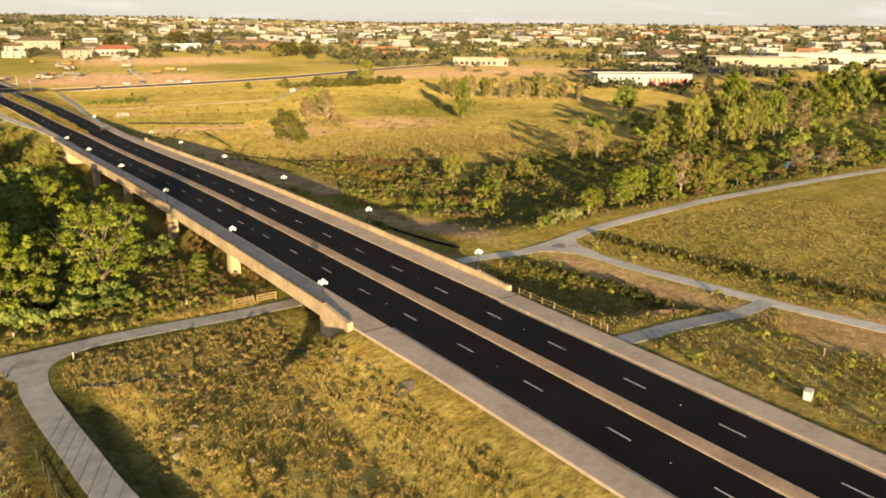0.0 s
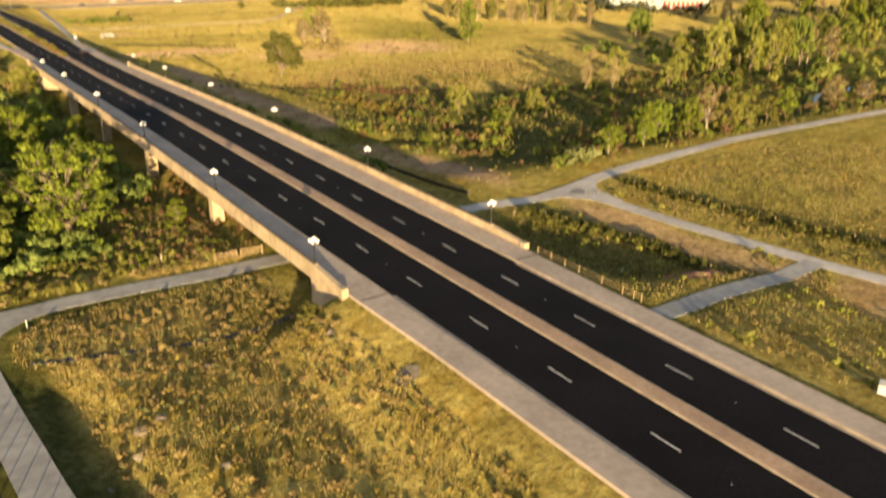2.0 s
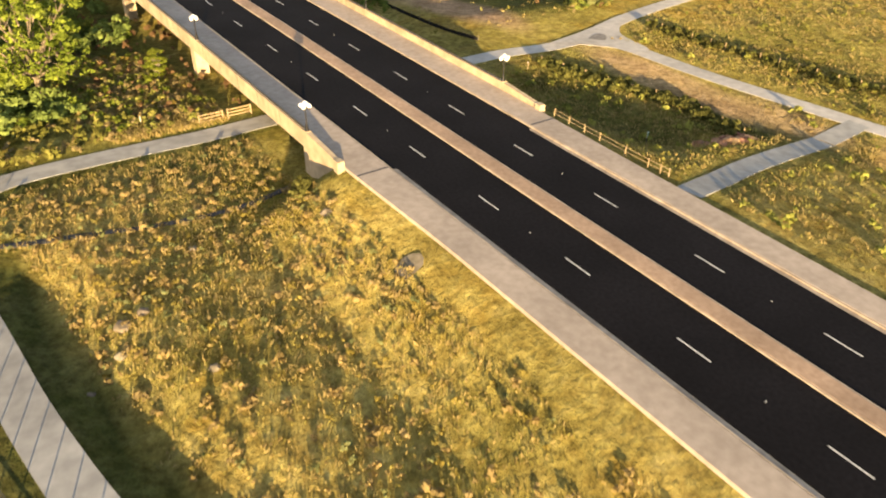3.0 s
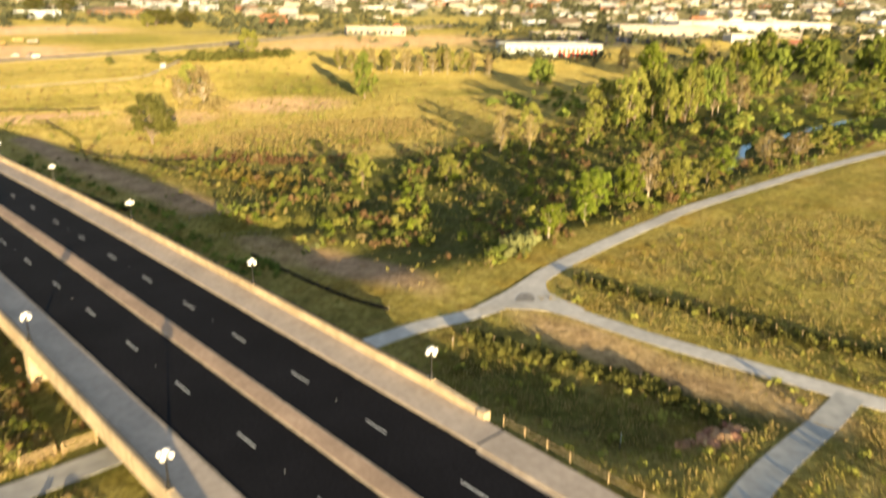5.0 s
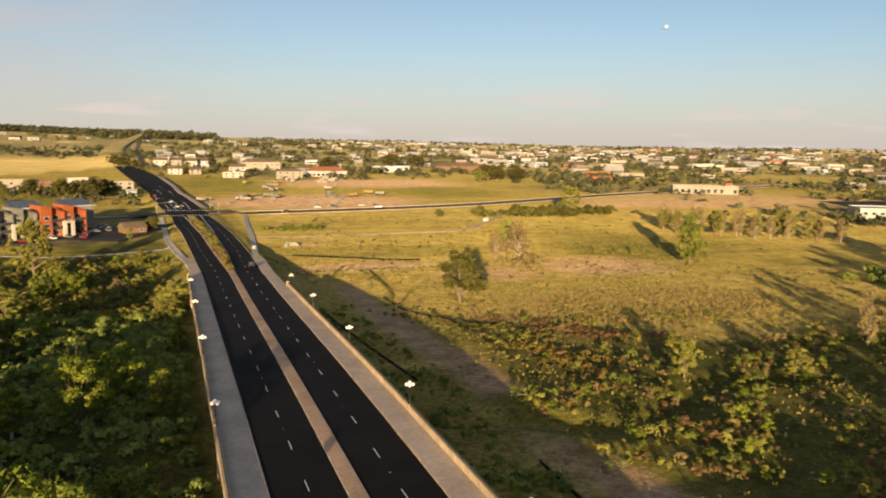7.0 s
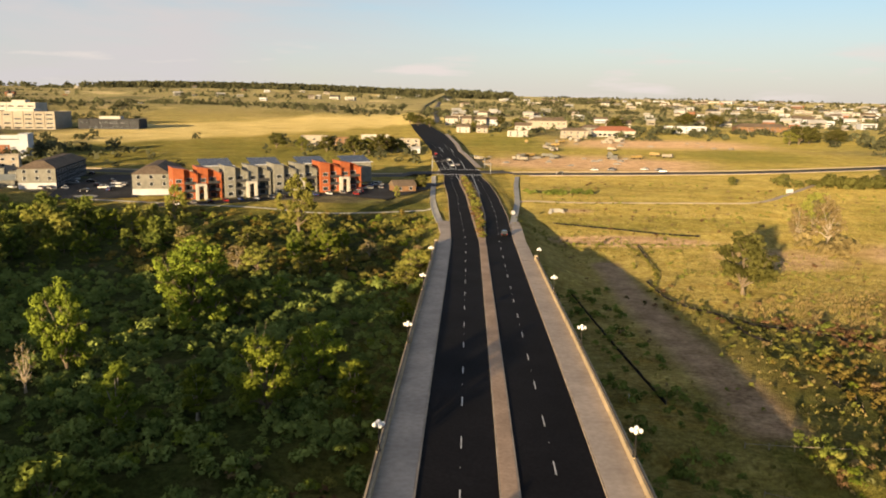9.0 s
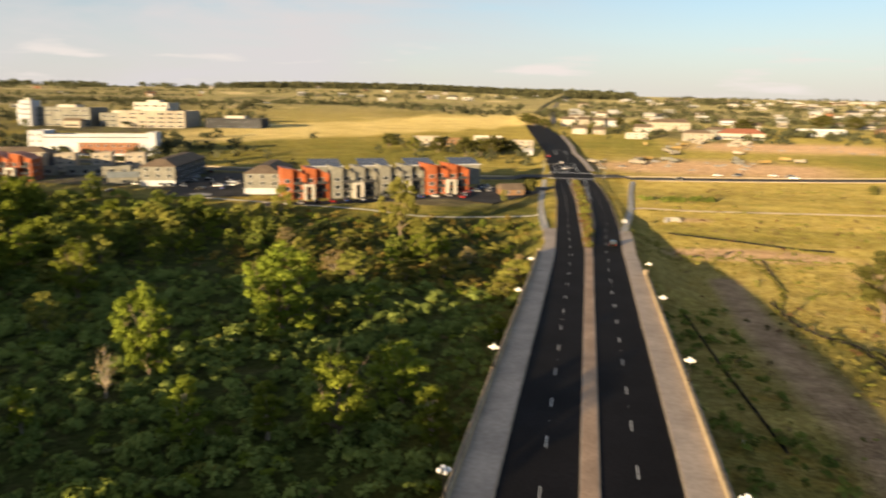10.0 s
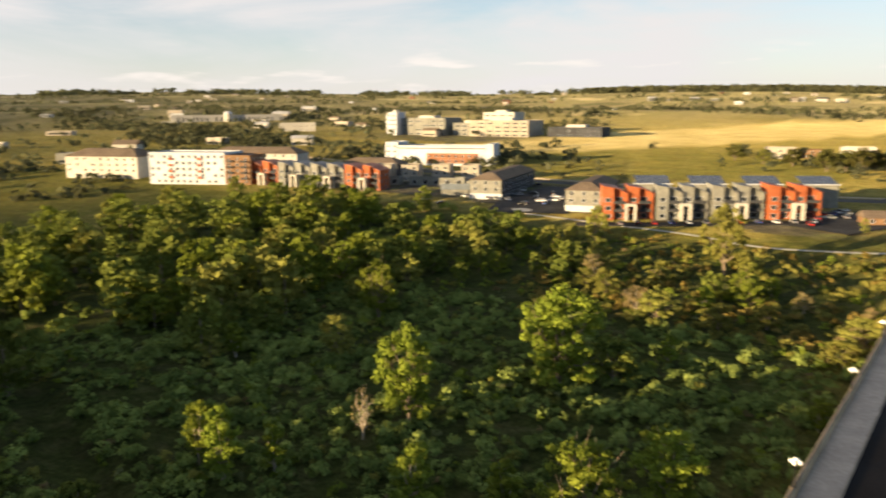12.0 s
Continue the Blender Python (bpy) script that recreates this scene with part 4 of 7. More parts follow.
def tree_shape(seed, slender=1.0, leafy=1.0, lobes=12, leaf=0.42, mat=leaf_bright, wood=bark, bare=False, count=20, low=1.75, puff=1.0, flat=0.8):
    """A tree 10 m high: a tapered trunk that forks into limbs, and lobes of leaves at their ends."""
    g = np.random.default_rng(seed)
    bm = bmesh.new()
    fork = 1.3 + g.uniform(-0.3, 0.4)
    lean = g.normal(0, 0.25, 2)
    add_tube(bm, (0, 0, -0.6), (lean[0] * 0.5, lean[1] * 0.5, fork), 0.34, 0.24, 7)
    tips, centres, radii = [], [], []
    for k in range(lobes):
        a = 2.4 * k + g.uniform(-0.4, 0.4)
        level = (k + 0.5) / lobes
        up = low + (9.05 - low) * level ** 0.95 + g.uniform(-0.4, 0.4)
        out = (3.1 * math.sqrt(max(0.06, 1 - (2.0 * level - 0.82) ** 2 * 0.8)) * g.uniform(0.55, 1.1)) / slender
        tip = np.array([math.cos(a) * out, math.sin(a) * out, up])
        start = np.array([lean[0] * 0.5, lean[1] * 0.5, fork + g.uniform(-0.4, 1.6) * level * 1.6])
        knee = start * 0.45 + tip * 0.55 + np.array([0, 0, 0.35])
        r = 0.15 - 0.06 * level
        add_tube(bm, start, knee, r, r * 0.6, 5, False)
        add_tube(bm, knee, tip, r * 0.6, 0.025, 5, False)
        if bare:
            for _ in range(5):
                twig = tip + g.normal(0, 0.7, 3) + np.array([0, 0, 0.5])
                add_tube(bm, knee * 0.4 + tip * 0.6, twig, 0.035, 0.01, 4, False)
        size = g.uniform(1.15, 1.7) / slender ** 0.5
        for _ in range(round(6 / puff)):
            d = g.normal(size=3)
            d /= np.linalg.norm(d)
            centres.append(tip + d * size * np.array([1, 1, 0.75]) * g.uniform(0.55, 1.0))
            radii.append(puff * g.uniform(0.55, 1.05) / slender ** 0.35)
        if g.uniform() < 0.5:
            centres.append(knee + g.normal(0, 0.5, 3))
            radii.append(0.5)
    trunk = bpy.data.meshes.new("trunk")
    bm.to_mesh(trunk)
    bm.free()
    trunk.materials.append(wood)
    cards, tones = leaf_cards(centres, np.array(radii), max(2, int(count * leafy)), leaf, g, flat)
    return trunk, cards_mesh("crown", cards, mat, tones)


def tree_thing(shape, label, category="tree", group="trees of the wood"):
    ob = new("tree")
    for name, me in zip(("trunk", "crown"), shape):
        p = new(name, me)
        p.parent = ob
    return tagged(ob, label, category, group)


KINDS = {
    "cotton": [tree_thing(tree_shape(s, 0.95, 0.9, 15, 0.2, leaf_bright, bark, True, 52, puff=0.8), "tall cottonwood with bright green leaves at the wood's edge") for s in (1, 2, 3, 4)],
    "spread": [tree_thing(tree_shape(31, 0.82, 0.9, 24, 0.17, leaf_bright, bark, True, 26, 2.2, 0.62, 0.5), "spreading cottonwood with an open layered crown")],
    "slim": [tree_thing(tree_shape(s, 1.75, 0.9, 12, 0.2, leaf_bright, pale_bark, False, 48, puff=0.85), "slender young cottonwood with bright green leaves") for s in (5, 6, 7)],
    "dark": [tree_thing(tree_shape(s, 1.0, 1.0, 13, 0.34, leaf_dark, bark, False, 34), "broad dark green tree in the wood") for s in (8, 9, 10)],
    "olive": [tree_thing(tree_shape(s, 1.0, 1.15, 13, 0.25, leaf_olive, count=28, puff=0.75), "olive green tree with thin foliage in the floodplain") for s in (11, 12, 13)],
    "tan": [tree_thing(tree_shape(s, 1.1, 0.7, 12, 0.24, leaf_tan, pale_bark, True, 34), "half-bare tree with tan twigs and pale branches") for s in (14, 15)],
    "broad": [tree_thing(tree_shape(22, 0.88, 1.0, 18, 0.26, leaf_lone, bark, True, 60, 2.7), "lone round dark olive tree in the wide meadow", "tree", "")],
    "dead": [tree_thing(tree_shape(s, 1.6, 0.14, 12, 0.22, leaf_tan, pale_bark, True), "dead bare tree with pale branches") for s in (16, 17)],
}
used = {k: 0 for k in KINDS}


DEEP = [tree_shape(k, 1.0, 1.0, 13, 0.5, leaf_bright, bark, False, 9) for k in (18, 19, 20, 21)]
deep_spots = []


def plant(kind, x, y, h, wide=1.0):
    if kind == "deep":
        deep_spots.append((x, y, h, wide))
        return None
    options = KINDS[kind]
    model = options[used[kind] % len(options)]
    s, m = h / 10.0, pose(x, y, float(land(x, y)), 0, 0, rng.uniform(0, 360))
    ob = model if used[kind] < len(options) else copy_thing(model, Matrix())
    used[kind] += 1
    ob.matrix_world = m @ Matrix.Diagonal((s * wide, s * wide, s, 1))
    return ob


# single trees west of the bridge
for kind, x, y, h, w in (
        ("slim", -77, 121, 9.2, 1), ("slim", -70, 119, 10.6, 1), ("slim", -67, 125, 7.4, 0.9), ("cotton", -63, 148, 15.8, 0.75), ("dead", -65, 140, 8.1, 1),
        ("slim", -44, 125, 10.5, 1.2), ("cotton", -107, 193, 14.1, 0.85), ("olive", -94, 166, 9.0, 1.1), ("cotton", -137, 213, 12.5, 1.1), ("slim", -111, 155, 7.0, 1.2),
        ("olive", -113, 151, 5.5, 1.2), ("cotton", -152, 195, 11.5, 1.2), ("cotton", -53, 178, 18.0, 1.15), ("cotton", -27, 133, 12.0, 1.1), ("slim", -26, 154, 7.4, 1.4),
        ("slim", -15, 134, 8.5, 1.3), ("slim", -12, 182, 5.6, 1.3), ("slim", -41, 199, 6.5, 1.3), ("olive", -53, 224, 8.6, 1.4), ("olive", -13, 226, 7.4, 1.5), ("olive", -14, 215, 6.4, 1.5),
        ("olive", -54, 280, 20.0, 0.85), ("olive", -103, 301, 12.5, 0.9), ("spread", -28, 74, 15.0, 1.15), ("dark", -44, 78, 12.5, 1.0), ("cotton", -22, 146, 10.5, 1.0),
        ("slim", -13.5, 71, 4.6, 1.6), ("dark", -39, 70, 9.5, 1.0), ("dark", -34, 85, 9.5, 1.1), ("dark", -23, 90, 8.0, 1.1), ("dark", -19, 98, 6.5, 1.2), ("dark", -56, 74, 12, 1.1), ("dark", -70, 72, 12, 1.1), ("dark", -40, 100, 9.5, 1.2), ("slim", -36, 131, 8.0, 1.2),
        ("olive", -40, 226, 7, 1.4), ("olive", -32, 234, 6, 1.5), ("tan", -60, 230, 7, 1.4), ("olive", -72, 240, 8, 1.3), ("tan", -28, 252, 5, 1.5), ("slim", -47, 240, 7, 1.3),
        ("olive", -66, 262, 7, 1.4), ("tan", -84, 258, 7, 1.3), ("slim", -36, 258, 6, 1.3), ("olive", -90, 275, 8, 1.2), ("dark", -58, 186, 10, 1.1), ("dark", -46, 184, 9, 1.2),
        ("dark", -84, 66, 14, 1.0), ("olive", -121, 222, 10, 1.1), ("dark", -126, 240, 10, 1.1), ("dark", -120, 262, 9, 1.1), ("dark", -134, 280, 8, 1.1)):
    plant(kind, x, y, h, w)
# mostly out of view, added for their shade on the wood's floor
for kind, x, y, h, w in (("dark", -50, 86, 13, 1.1), ("dark", -58, 92, 13, 1.1), ("dark", -36, 88, 12, 1.1), ("dark", -46, 95, 12, 1.1), ("dark", -66, 90, 14, 1.1), ("dark", -74, 96, 13, 1.1), ("dark", -31, 97, 9, 1.2), ("dark", -82, 88, 14, 1.1), ("dark", -78, 104, 11, 1.2), ("dark", -70, 101, 11, 1.2), ("dark", -62, 103, 11, 1.2), ("dark", -54, 102, 10.5, 1.2), ("dark", -47, 105, 10, 1.2), ("dark", -38, 106, 9, 1.3), ("dark", -61, 84, 13, 1.1), ("dark", -90, 100, 12, 1.2), ("dark", -42, 90, 12, 1.1)):
    plant(kind, x, y, h * (0.5 if y > 78 else 0.85), w)
count = 0
while count < 50:
    x, y = rng.uniform(-150, -24), rng.uniform(150, 292)
    if x > -118 and y < 232 or y > 262 and x > -45:
        continue
    plant("deep" if x < -110 else rng.choice(["slim", "cotton", "dark", "dark", "olive"]), x, y, rng.uniform(4.5, 8.5) if y > 215 and x > -115 else rng.uniform(7.5, 13.0), rng.uniform(0.95, 1.35))
    count += 1
# tall trees out of view along the wood's south edge, added for shade
for k in range(16):
    x = -118 + 4.9 * k + rng.normal(0, 1.2)
    plant("dark" if k % 3 else "cotton", x, 62 + rng.uniform(0, 10), rng.uniform(7.0, 8.5) if -109 < x < -80 or -73 < x < -64 or -61 < x < -51 else rng.uniform(11.5, 14.0), rng.uniform(0.95, 1.2))
# tall dense wood added out of view south-west, shading the undergrowth except for sun gaps
made = 0
while made < 34:
    x = rng.uniform(-158, -62)
    y = 56 + 0.4 * (-x - 10) - rng.uniform(0, 16)
    u = x + 0.435 * (121 - y)
    if -86 < u < -57 or -50 < u < -42:
        continue
    plant("dark" if made % 3 else "cotton", x, y, rng.uniform(15.0, 18.0), rng.uniform(0.9, 1.2))
    made += 1
# the dense wood further west
# first a row out of view, added for its shade
for k in range(20):
    plant(("dark", "cotton", "dark", "olive")[k % 4], -140 + 3.6 * k + rng.normal(0, 3), 64 + rng.uniform(0, 10), rng.uniform(7.0, 9.0), rng.uniform(1.0, 1.3))
count = 0
while count < 125:
    x, y = rng.uniform(-300, -92), rng.uniform(104, 325)
    if y < 150 and x > -112 or (-120 < x < -85 and y < 180) or y > 322 + 0.2 * (x + 90) * 0 or (x + 180) ** 2 / 60 ** 2 + (y - 120) ** 2 / 20 ** 2 < 0.6:
        continue
    edge = x > -175 and y > 235
    if edge and y > 292:
        continue
    plant("deep" if x < -125 or y > 230 else rng.choice(["dark", "cotton", "cotton", "cotton", "slim", "olive"]), x, y, rng.uniform(6.5, 10.0) if edge else rng.uniform(10.5, 16.0), rng.uniform(0.95, 1.3))
    count += 1
# east of the bridge
for kind, x, y, h, w in (
        ("broad", 66, 214, 14.6, 1.08), ("dark", 180, 260, 20, 0.65), ("tan", 114, 278, 16, 0.9), ("olive", 119, 300, 14, 0.8), ("tan", 108, 286, 11, 0.9),
        ("olive", 211, 413, 18, 0.9), ("dark", 280, 247, 14, 0.9), ("dark", 288, 252, 12, 1.0),
        ("olive", 197, 136, 19, 0.55), ("olive", 206, 139, 20, 0.5), ("dark", 219, 136, 20, 0.55), ("olive", 234, 134, 21, 0.5), ("olive", 212, 130, 18, 0.5), ("olive", 224, 130, 19, 0.5), ("dark", 244, 131, 20, 0.55), ("tan", 258, 136, 17, 0.5), ("olive", 190, 145, 16, 0.55), ("olive", 228, 146, 19, 0.5), ("dark", 252, 142, 19, 0.5), ("dark", 282, 246, 13, 1.3), ("tan", 144, 133, 10, 0.8), ("tan", 135, 136, 9, 0.8), ("olive", 164, 127, 9, 0.9), ("tan", 261, 129, 15, 0.8), ("olive", 205, 150, 17, 0.8), ("olive", 230, 150, 18, 0.8), ("cotton", 250, 146, 18, 0.8),
        ("olive", 155, 143, 12, 0.8), ("tan", 149, 148, 11, 0.8), ("olive", 187, 142, 9, 1.0), ("cotton", 93, 74, 8.2, 1.1), ("cotton", 99, 76, 8.5, 1.1), ("cotton", 105, 72, 8.6, 1.1), ("tan", 112, 72, 11, 0.8), ("olive", 114, 68, 8.6, 1.0), ("slim", 88, 70, 5.5, 1.4),
        ("slim", 74, 67, 6.2, 1.2), ("slim", 79, 69, 5.2, 1.2), ("olive", 79, 127, 8, 0.9), ("olive", 101, 122, 7, 1.0), ("dark", 444, 209, 25, 0.8), ("dark", 406, 181, 19, 0.9), ("dark", 438, 173, 22, 0.9), ("dark", 461, 154, 24, 0.9),
        ("tan", 169, 74, 8.8, 1.1), ("tan", 178, 70, 7.2, 1.2), ("olive", 190, 68, 8, 1.2), ("olive", 124, 70, 7.5, 1.2), ("olive", 136, 72, 6.5, 1.2), ("cotton", 147, 74, 7.0, 1.2),
        ("deep", 480, 190, 20, 1.0), ("deep", 500, 150, 20, 1.0), ("deep", 470, 230, 18, 1.0), ("tan", 420, 230, 18, 0.7), ("tan", 395, 250, 17, 0.7), ("tan", 375, 262, 16, 0.7), ("dark", 520, 200, 18, 1.0),
        ("olive", 305, 175, 14, 1), ("dark", 330, 160, 15, 1), ("olive", 350, 130, 13, 1), ("dark", 380, 150, 17, 1), ("tan", 300, 120, 10, 1), ("olive", 330, 105, 11, 1.1), ("dark", 400, 110, 14, 1.1), ("olive", 290, 95, 9, 1.2), ("dark", 440, 120, 16, 1.1), ("tan", 345, 190, 14, 0.9), ("olive", 275, 160, 14, 0.9)):
    plant(kind, x, y, h, w)
for k in range(44):            # dark wood far along the creek
    plant("deep", rng.uniform(330, 620), rng.uniform(95, 250), rng.uniform(12, 19), rng.uniform(0.8, 1.1))
for k in range(26):            # a thin belt of bare-stemmed trees
    t = k / 25
    plant("tan" if k % 3 else "olive", 225 + 75 * t + rng.normal(0, 4), 347 - 52 * t + rng.normal(0, 4), rng.uniform(11, 15), rng.uniform(0.55, 0.75))


def joined_wood(spots, mats, label):
    """Trees that nobody could count, joined: crowns in one mesh a colour, all stems in one."""
    g = np.random.default_rng(40)
    heaps, stems, tones = {m.name: [] for m in mats}, [], {m.name: [] for m in mats}
    for k, (x, y, h, w) in enumerate(spots):
        trunk, crown = DEEP[k % len(DEEP)]
        m = np.array(pose(x, y, float(land(x, y)), 0, 0, g.uniform(0, 360)) @ Matrix.Diagonal((h / 10 * w, h / 10 * w, h / 10, 1)))
        co = np.empty(len(crown.vertices) * 3, np.float32)
        crown.vertices.foreach_get("co", co)
        heaps[mats[(0, 1, 0, 2, 1, 0)[k % 6]].name].append(co.reshape(-1, 3) @ m[:3, :3].T + m[:3, 3])
        tone = np.empty(len(crown.vertices), np.float32)
        crown.attributes["tone"].data.foreach_get("value", tone)
        tones[mats[(0, 1, 0, 2, 1, 0)[k % 6]].name].append(tone[::3] * 0.6 + 0.4 * g.uniform())
        stems.append((Vector((x, y, float(land(x, y)) - 0.5)), Vector((x, y, float(land(x, y)) + h * 0.6)), h * 0.034))
    for mat in mats:
        tagged(new("wood", cards_mesh("wood", np.concatenate(heaps[mat.name]), mat, np.concatenate(tones[mat.name]))), label, kind="stuff")
    bm = bmesh.new()
    for a, b, r in stems:
        add_tube(bm, a, b, r, r * 0.4, 5, False)
    tagged(part("wood_stems", bm, bark), "stems of the dense wood", kind="stuff")


joined_wood(deep_spots, [leaf_dark, leaf_bright, leaf_olive], "dense green wood seen from afar")


# ---- brush and grass, past counting ----
def brush(name, spots, sizes, mat, label, per=80, leaf=0.3, seed=3, tall=0.85, spread=0.62):
    """Low bushes: tufts of leaves heaped on the ground, all in one mesh."""
    g = np.random.default_rng(seed)
    spots, sizes = np.asarray(spots, float), np.asarray(sizes, float)
    z = land(spots[:, 0], spots[:, 1])
    n = len(spots)
    lumps, rad, tone = [], [], g.uniform(0, 1, n)
    for _ in range(5):
        d = g.normal(size=(n, 3))
        d /= np.linalg.norm(d, axis=1)[:, None]
        d[:, 2] = np.abs(d[:, 2]) * 0.9
        lumps.append(np.c_[spots, z] + d * sizes[:, None] * np.array([spread, spread, tall]) + np.array([0, 0, 0.05]))
        rad.append(sizes * g.uniform(0.34, 0.62, n))
    count = max(3, per // 5)
    spray = np.maximum(leaf * 0.75, 0.8 * math.sqrt(1.15 / count) * sizes)
    cards, tones = leaf_cards(np.concatenate(lumps), np.concatenate(rad), count, np.tile(spray, 5), g, 0.85, np.tile(tone, 5), True)
    return tagged(new(name, cards_mesh(name, cards, mat, tones)), label, kind="stuff")


def scatter(n, x0, x1, y0, y1, keep, g):
    pts = []
    while len(pts) < n:
        p = np.c_[g.uniform(x0, x1, 4 * n), g.uniform(y0, y1, 4 * n)]
        pts += p[keep(p[:, 0], p[:, 1])].tolist()
    return np.array(pts[:n])


clear = lambda x, y: (np.abs(x - road_x(y)) > 15.5) & (near_line(x, y, EAST_PATH) > 2.6) & (near_line(x, y, FIELD_PATH) > 2.4) & (near_line(x, y, WEST_PATH) > 2.6) & (near_line(x, y, WEST_BRANCH) > 2.8) & (near_line(x, y, LINK_PATH) > 2.4)
west_wood = lambda x, y: clear(x, y) & (y > 60 + 0.02 * np.abs(x)) & (near_line(x, y, CREEK) > 3.0)
near_bridge = lambda x, y: (x > -24 - 0.12 * (y - 60)) & (y < 92)
for name, n, mat, lo, hi, seed in (("undergrowth", 3300, leaf_under, 0.6, 2.2, 21), ("undergrowth", 700, leaf_bright, 0.5, 1.7, 26), ("undergrowth", 560, leaf_olive, 0.5, 1.6, 22), ("undergrowth", 130, leaf_sage, 0.5, 1.3, 23), ("undergrowth", 160, leaf_tan, 0.5, 1.3, 24)):
    g = np.random.default_rng(seed)
    pts = scatter(n, -150, -8, 60, 310, lambda x, y: west_wood(x, y) & ~near_bridge(x, y) & (np.sin(x * 0.31 + 0.8 * np.sin(y * 0.21)) * np.cos(y * 0.27 + x * 0.09) + g.normal(0, 0.45, np.shape(x)) > -0.35) & ((y < 222) | (mat is not leaf_under)), g)
    brush(name, pts, lo + (hi - lo) * g.uniform(0, 1, n) ** 1.5, mat, "dense low brush on the floor of the wood", 145, 0.13, seed, 1.0)
g = np.random.default_rng(31)
pts = scatter(700, -300, -140, 70, 330, west_wood, g)
brush("undergrowth", pts, g.uniform(1.5, 3.4, 700), leaf_dark, "dense brush deep in the wood", 60, 0.5, 31)

g = np.random.default_rng(33)
for n, mat, seed, text in ((240, leaf_tan, 33, "low tan weeds between the wood and the bridge"), (240, leaf_olive, 34, "low olive weeds between the wood and the bridge"), (60, leaf_gold, 35, "golden weeds between the wood and the bridge"), (160, leaf_bright, 36, "low green weeds between the wood and the bridge")):
    pts = scatter(n, -34, -9, 54, 125, lambda x, y: clear(x, y) & near_bridge(x, y + 6), g)
    brush("weeds", pts, g.uniform(0.3, 0.8, n), mat, text, 40, 0.13, seed)
pts = scatter(170, -24, -2, 56, 112, lambda x, y: near_line(x, y, WEST_PATH) > 3.0, g)
brush("weeds", pts, g.uniform(0.3, 0.8, 170), leaf_rust, "russet weeds in the shelter of the bridge", 40, 0.12, 40, 1.2, 0.4)
pts = scatter(320, -120, -8, 52, 62, lambda x, y: clear(x, y), g)
brush("weeds", pts, g.uniform(0.3, 0.7, 320), leaf_tan, "tan weeds between the path and the wood", 36, 0.13, 37)
pts = scatter(260, -120, -8, 53, 63, lambda x, y: clear(x, y), g)
brush("weeds", pts, g.uniform(0.4, 1.0, 260), leaf_olive, "green weeds between the path and the wood", 44, 0.15, 38)
pts = scatter(150, -90, -14, 220, 305, lambda x, y: clear(x, y), g)
brush("weeds", pts, g.uniform(1.0, 2.4, 150), leaf_olive, "rounded olive bushes at the wood's far edge", 70, 0.28, 112, 1.0)
pts = scatter(170, -110, -14, 222, 318, lambda x, y: clear(x, y), g)
brush("weeds", pts, g.uniform(0.7, 2.0, 170), leaf_gold, "golden brush at the wood's far edge", 50, 0.3, 39)

creek_side = lambda x, y: (np.sin(x * 0.33 + 1) * np.cos(y * 0.29) + 0.6 * np.sin(x * 0.13 - y * 0.19) + g.normal(0, 0.35, np.shape(x)) > -0.15) & clear(x, y) & (near_line(x, y, CREEK) > np.where((x > 160) & (x < 204), 5.5, 2.0)) & (y > 62) & (y < np.interp(x, BRUSH_X, BRUSH_Y) + g.normal(0, 4, np.shape(x))) & (x > 46 - 0.06 * (y - 70) + g.normal(0, 2.0, np.shape(x))) & ~((x < 52) & (y > 60) & (y < 92)) & ((y < 132) | (x > 112) | (g.uniform(0, 1, np.shape(x)) < 0.4)) & ((y < 128) | (x > 61 + g.normal(0, 1.5, np.shape(x))))
for name, n, mat, lo, hi, seed in (("creek_brush", 400, leaf_olive, 0.4, 2.1, 41), ("creek_brush", 170, leaf_bright, 0.4, 2.2, 46), ("creek_brush", 420, leaf_dark, 0.5, 2.3, 42), ("creek_brush", 330, leaf_tan, 0.35, 1.6, 43), ("creek_brush", 420, leaf_rust, 0.4, 1.8, 44), ("creek_brush", 170, leaf_gold, 0.4, 1.6, 47), ("creek_brush", 80, leaf_sage, 0.6, 1.5, 45)):
    g = np.random.default_rng(seed)
    pts = scatter(n, 36, 240, 62, 210, creek_side, g)
    brush(name, pts, 0.85 * lo + 0.8 * (hi - lo) * g.uniform(0, 1, n) ** 1.8, mat, "mixed brush along the creek", 150, 0.13, seed, 1.35, 0.6)
g = np.random.default_rng(51)
beyond = lambda x, y: clear(x, y) & (y > 60) & (y < 200 + 0.1 * x) & (y > 62)
pts = scatter(420, 200, 520, 62, 250, beyond, g)
brush("creek_brush", pts, g.uniform(1.5, 3.5, 420), leaf_dark, "dense green brush along the far creek", 50, 0.6, 51)
pts = scatter(160, 200, 520, 62, 260, beyond, g)
brush("creek_brush", pts, g.uniform(1.5, 3.2, 160), leaf_olive, "olive brush along the far creek", 50, 0.6, 52)
bank = lambda x, y: clear(x, y) & (np.abs(x - CX) < 30) & (x > 0)
pts = scatter(150, 20, 34, 84, 215, bank, g)
brush("bank_brush", pts, g.uniform(0.5, 1.5, 150), leaf_dark, "low green brush in the bridge's shade", 60, 0.25, 53)

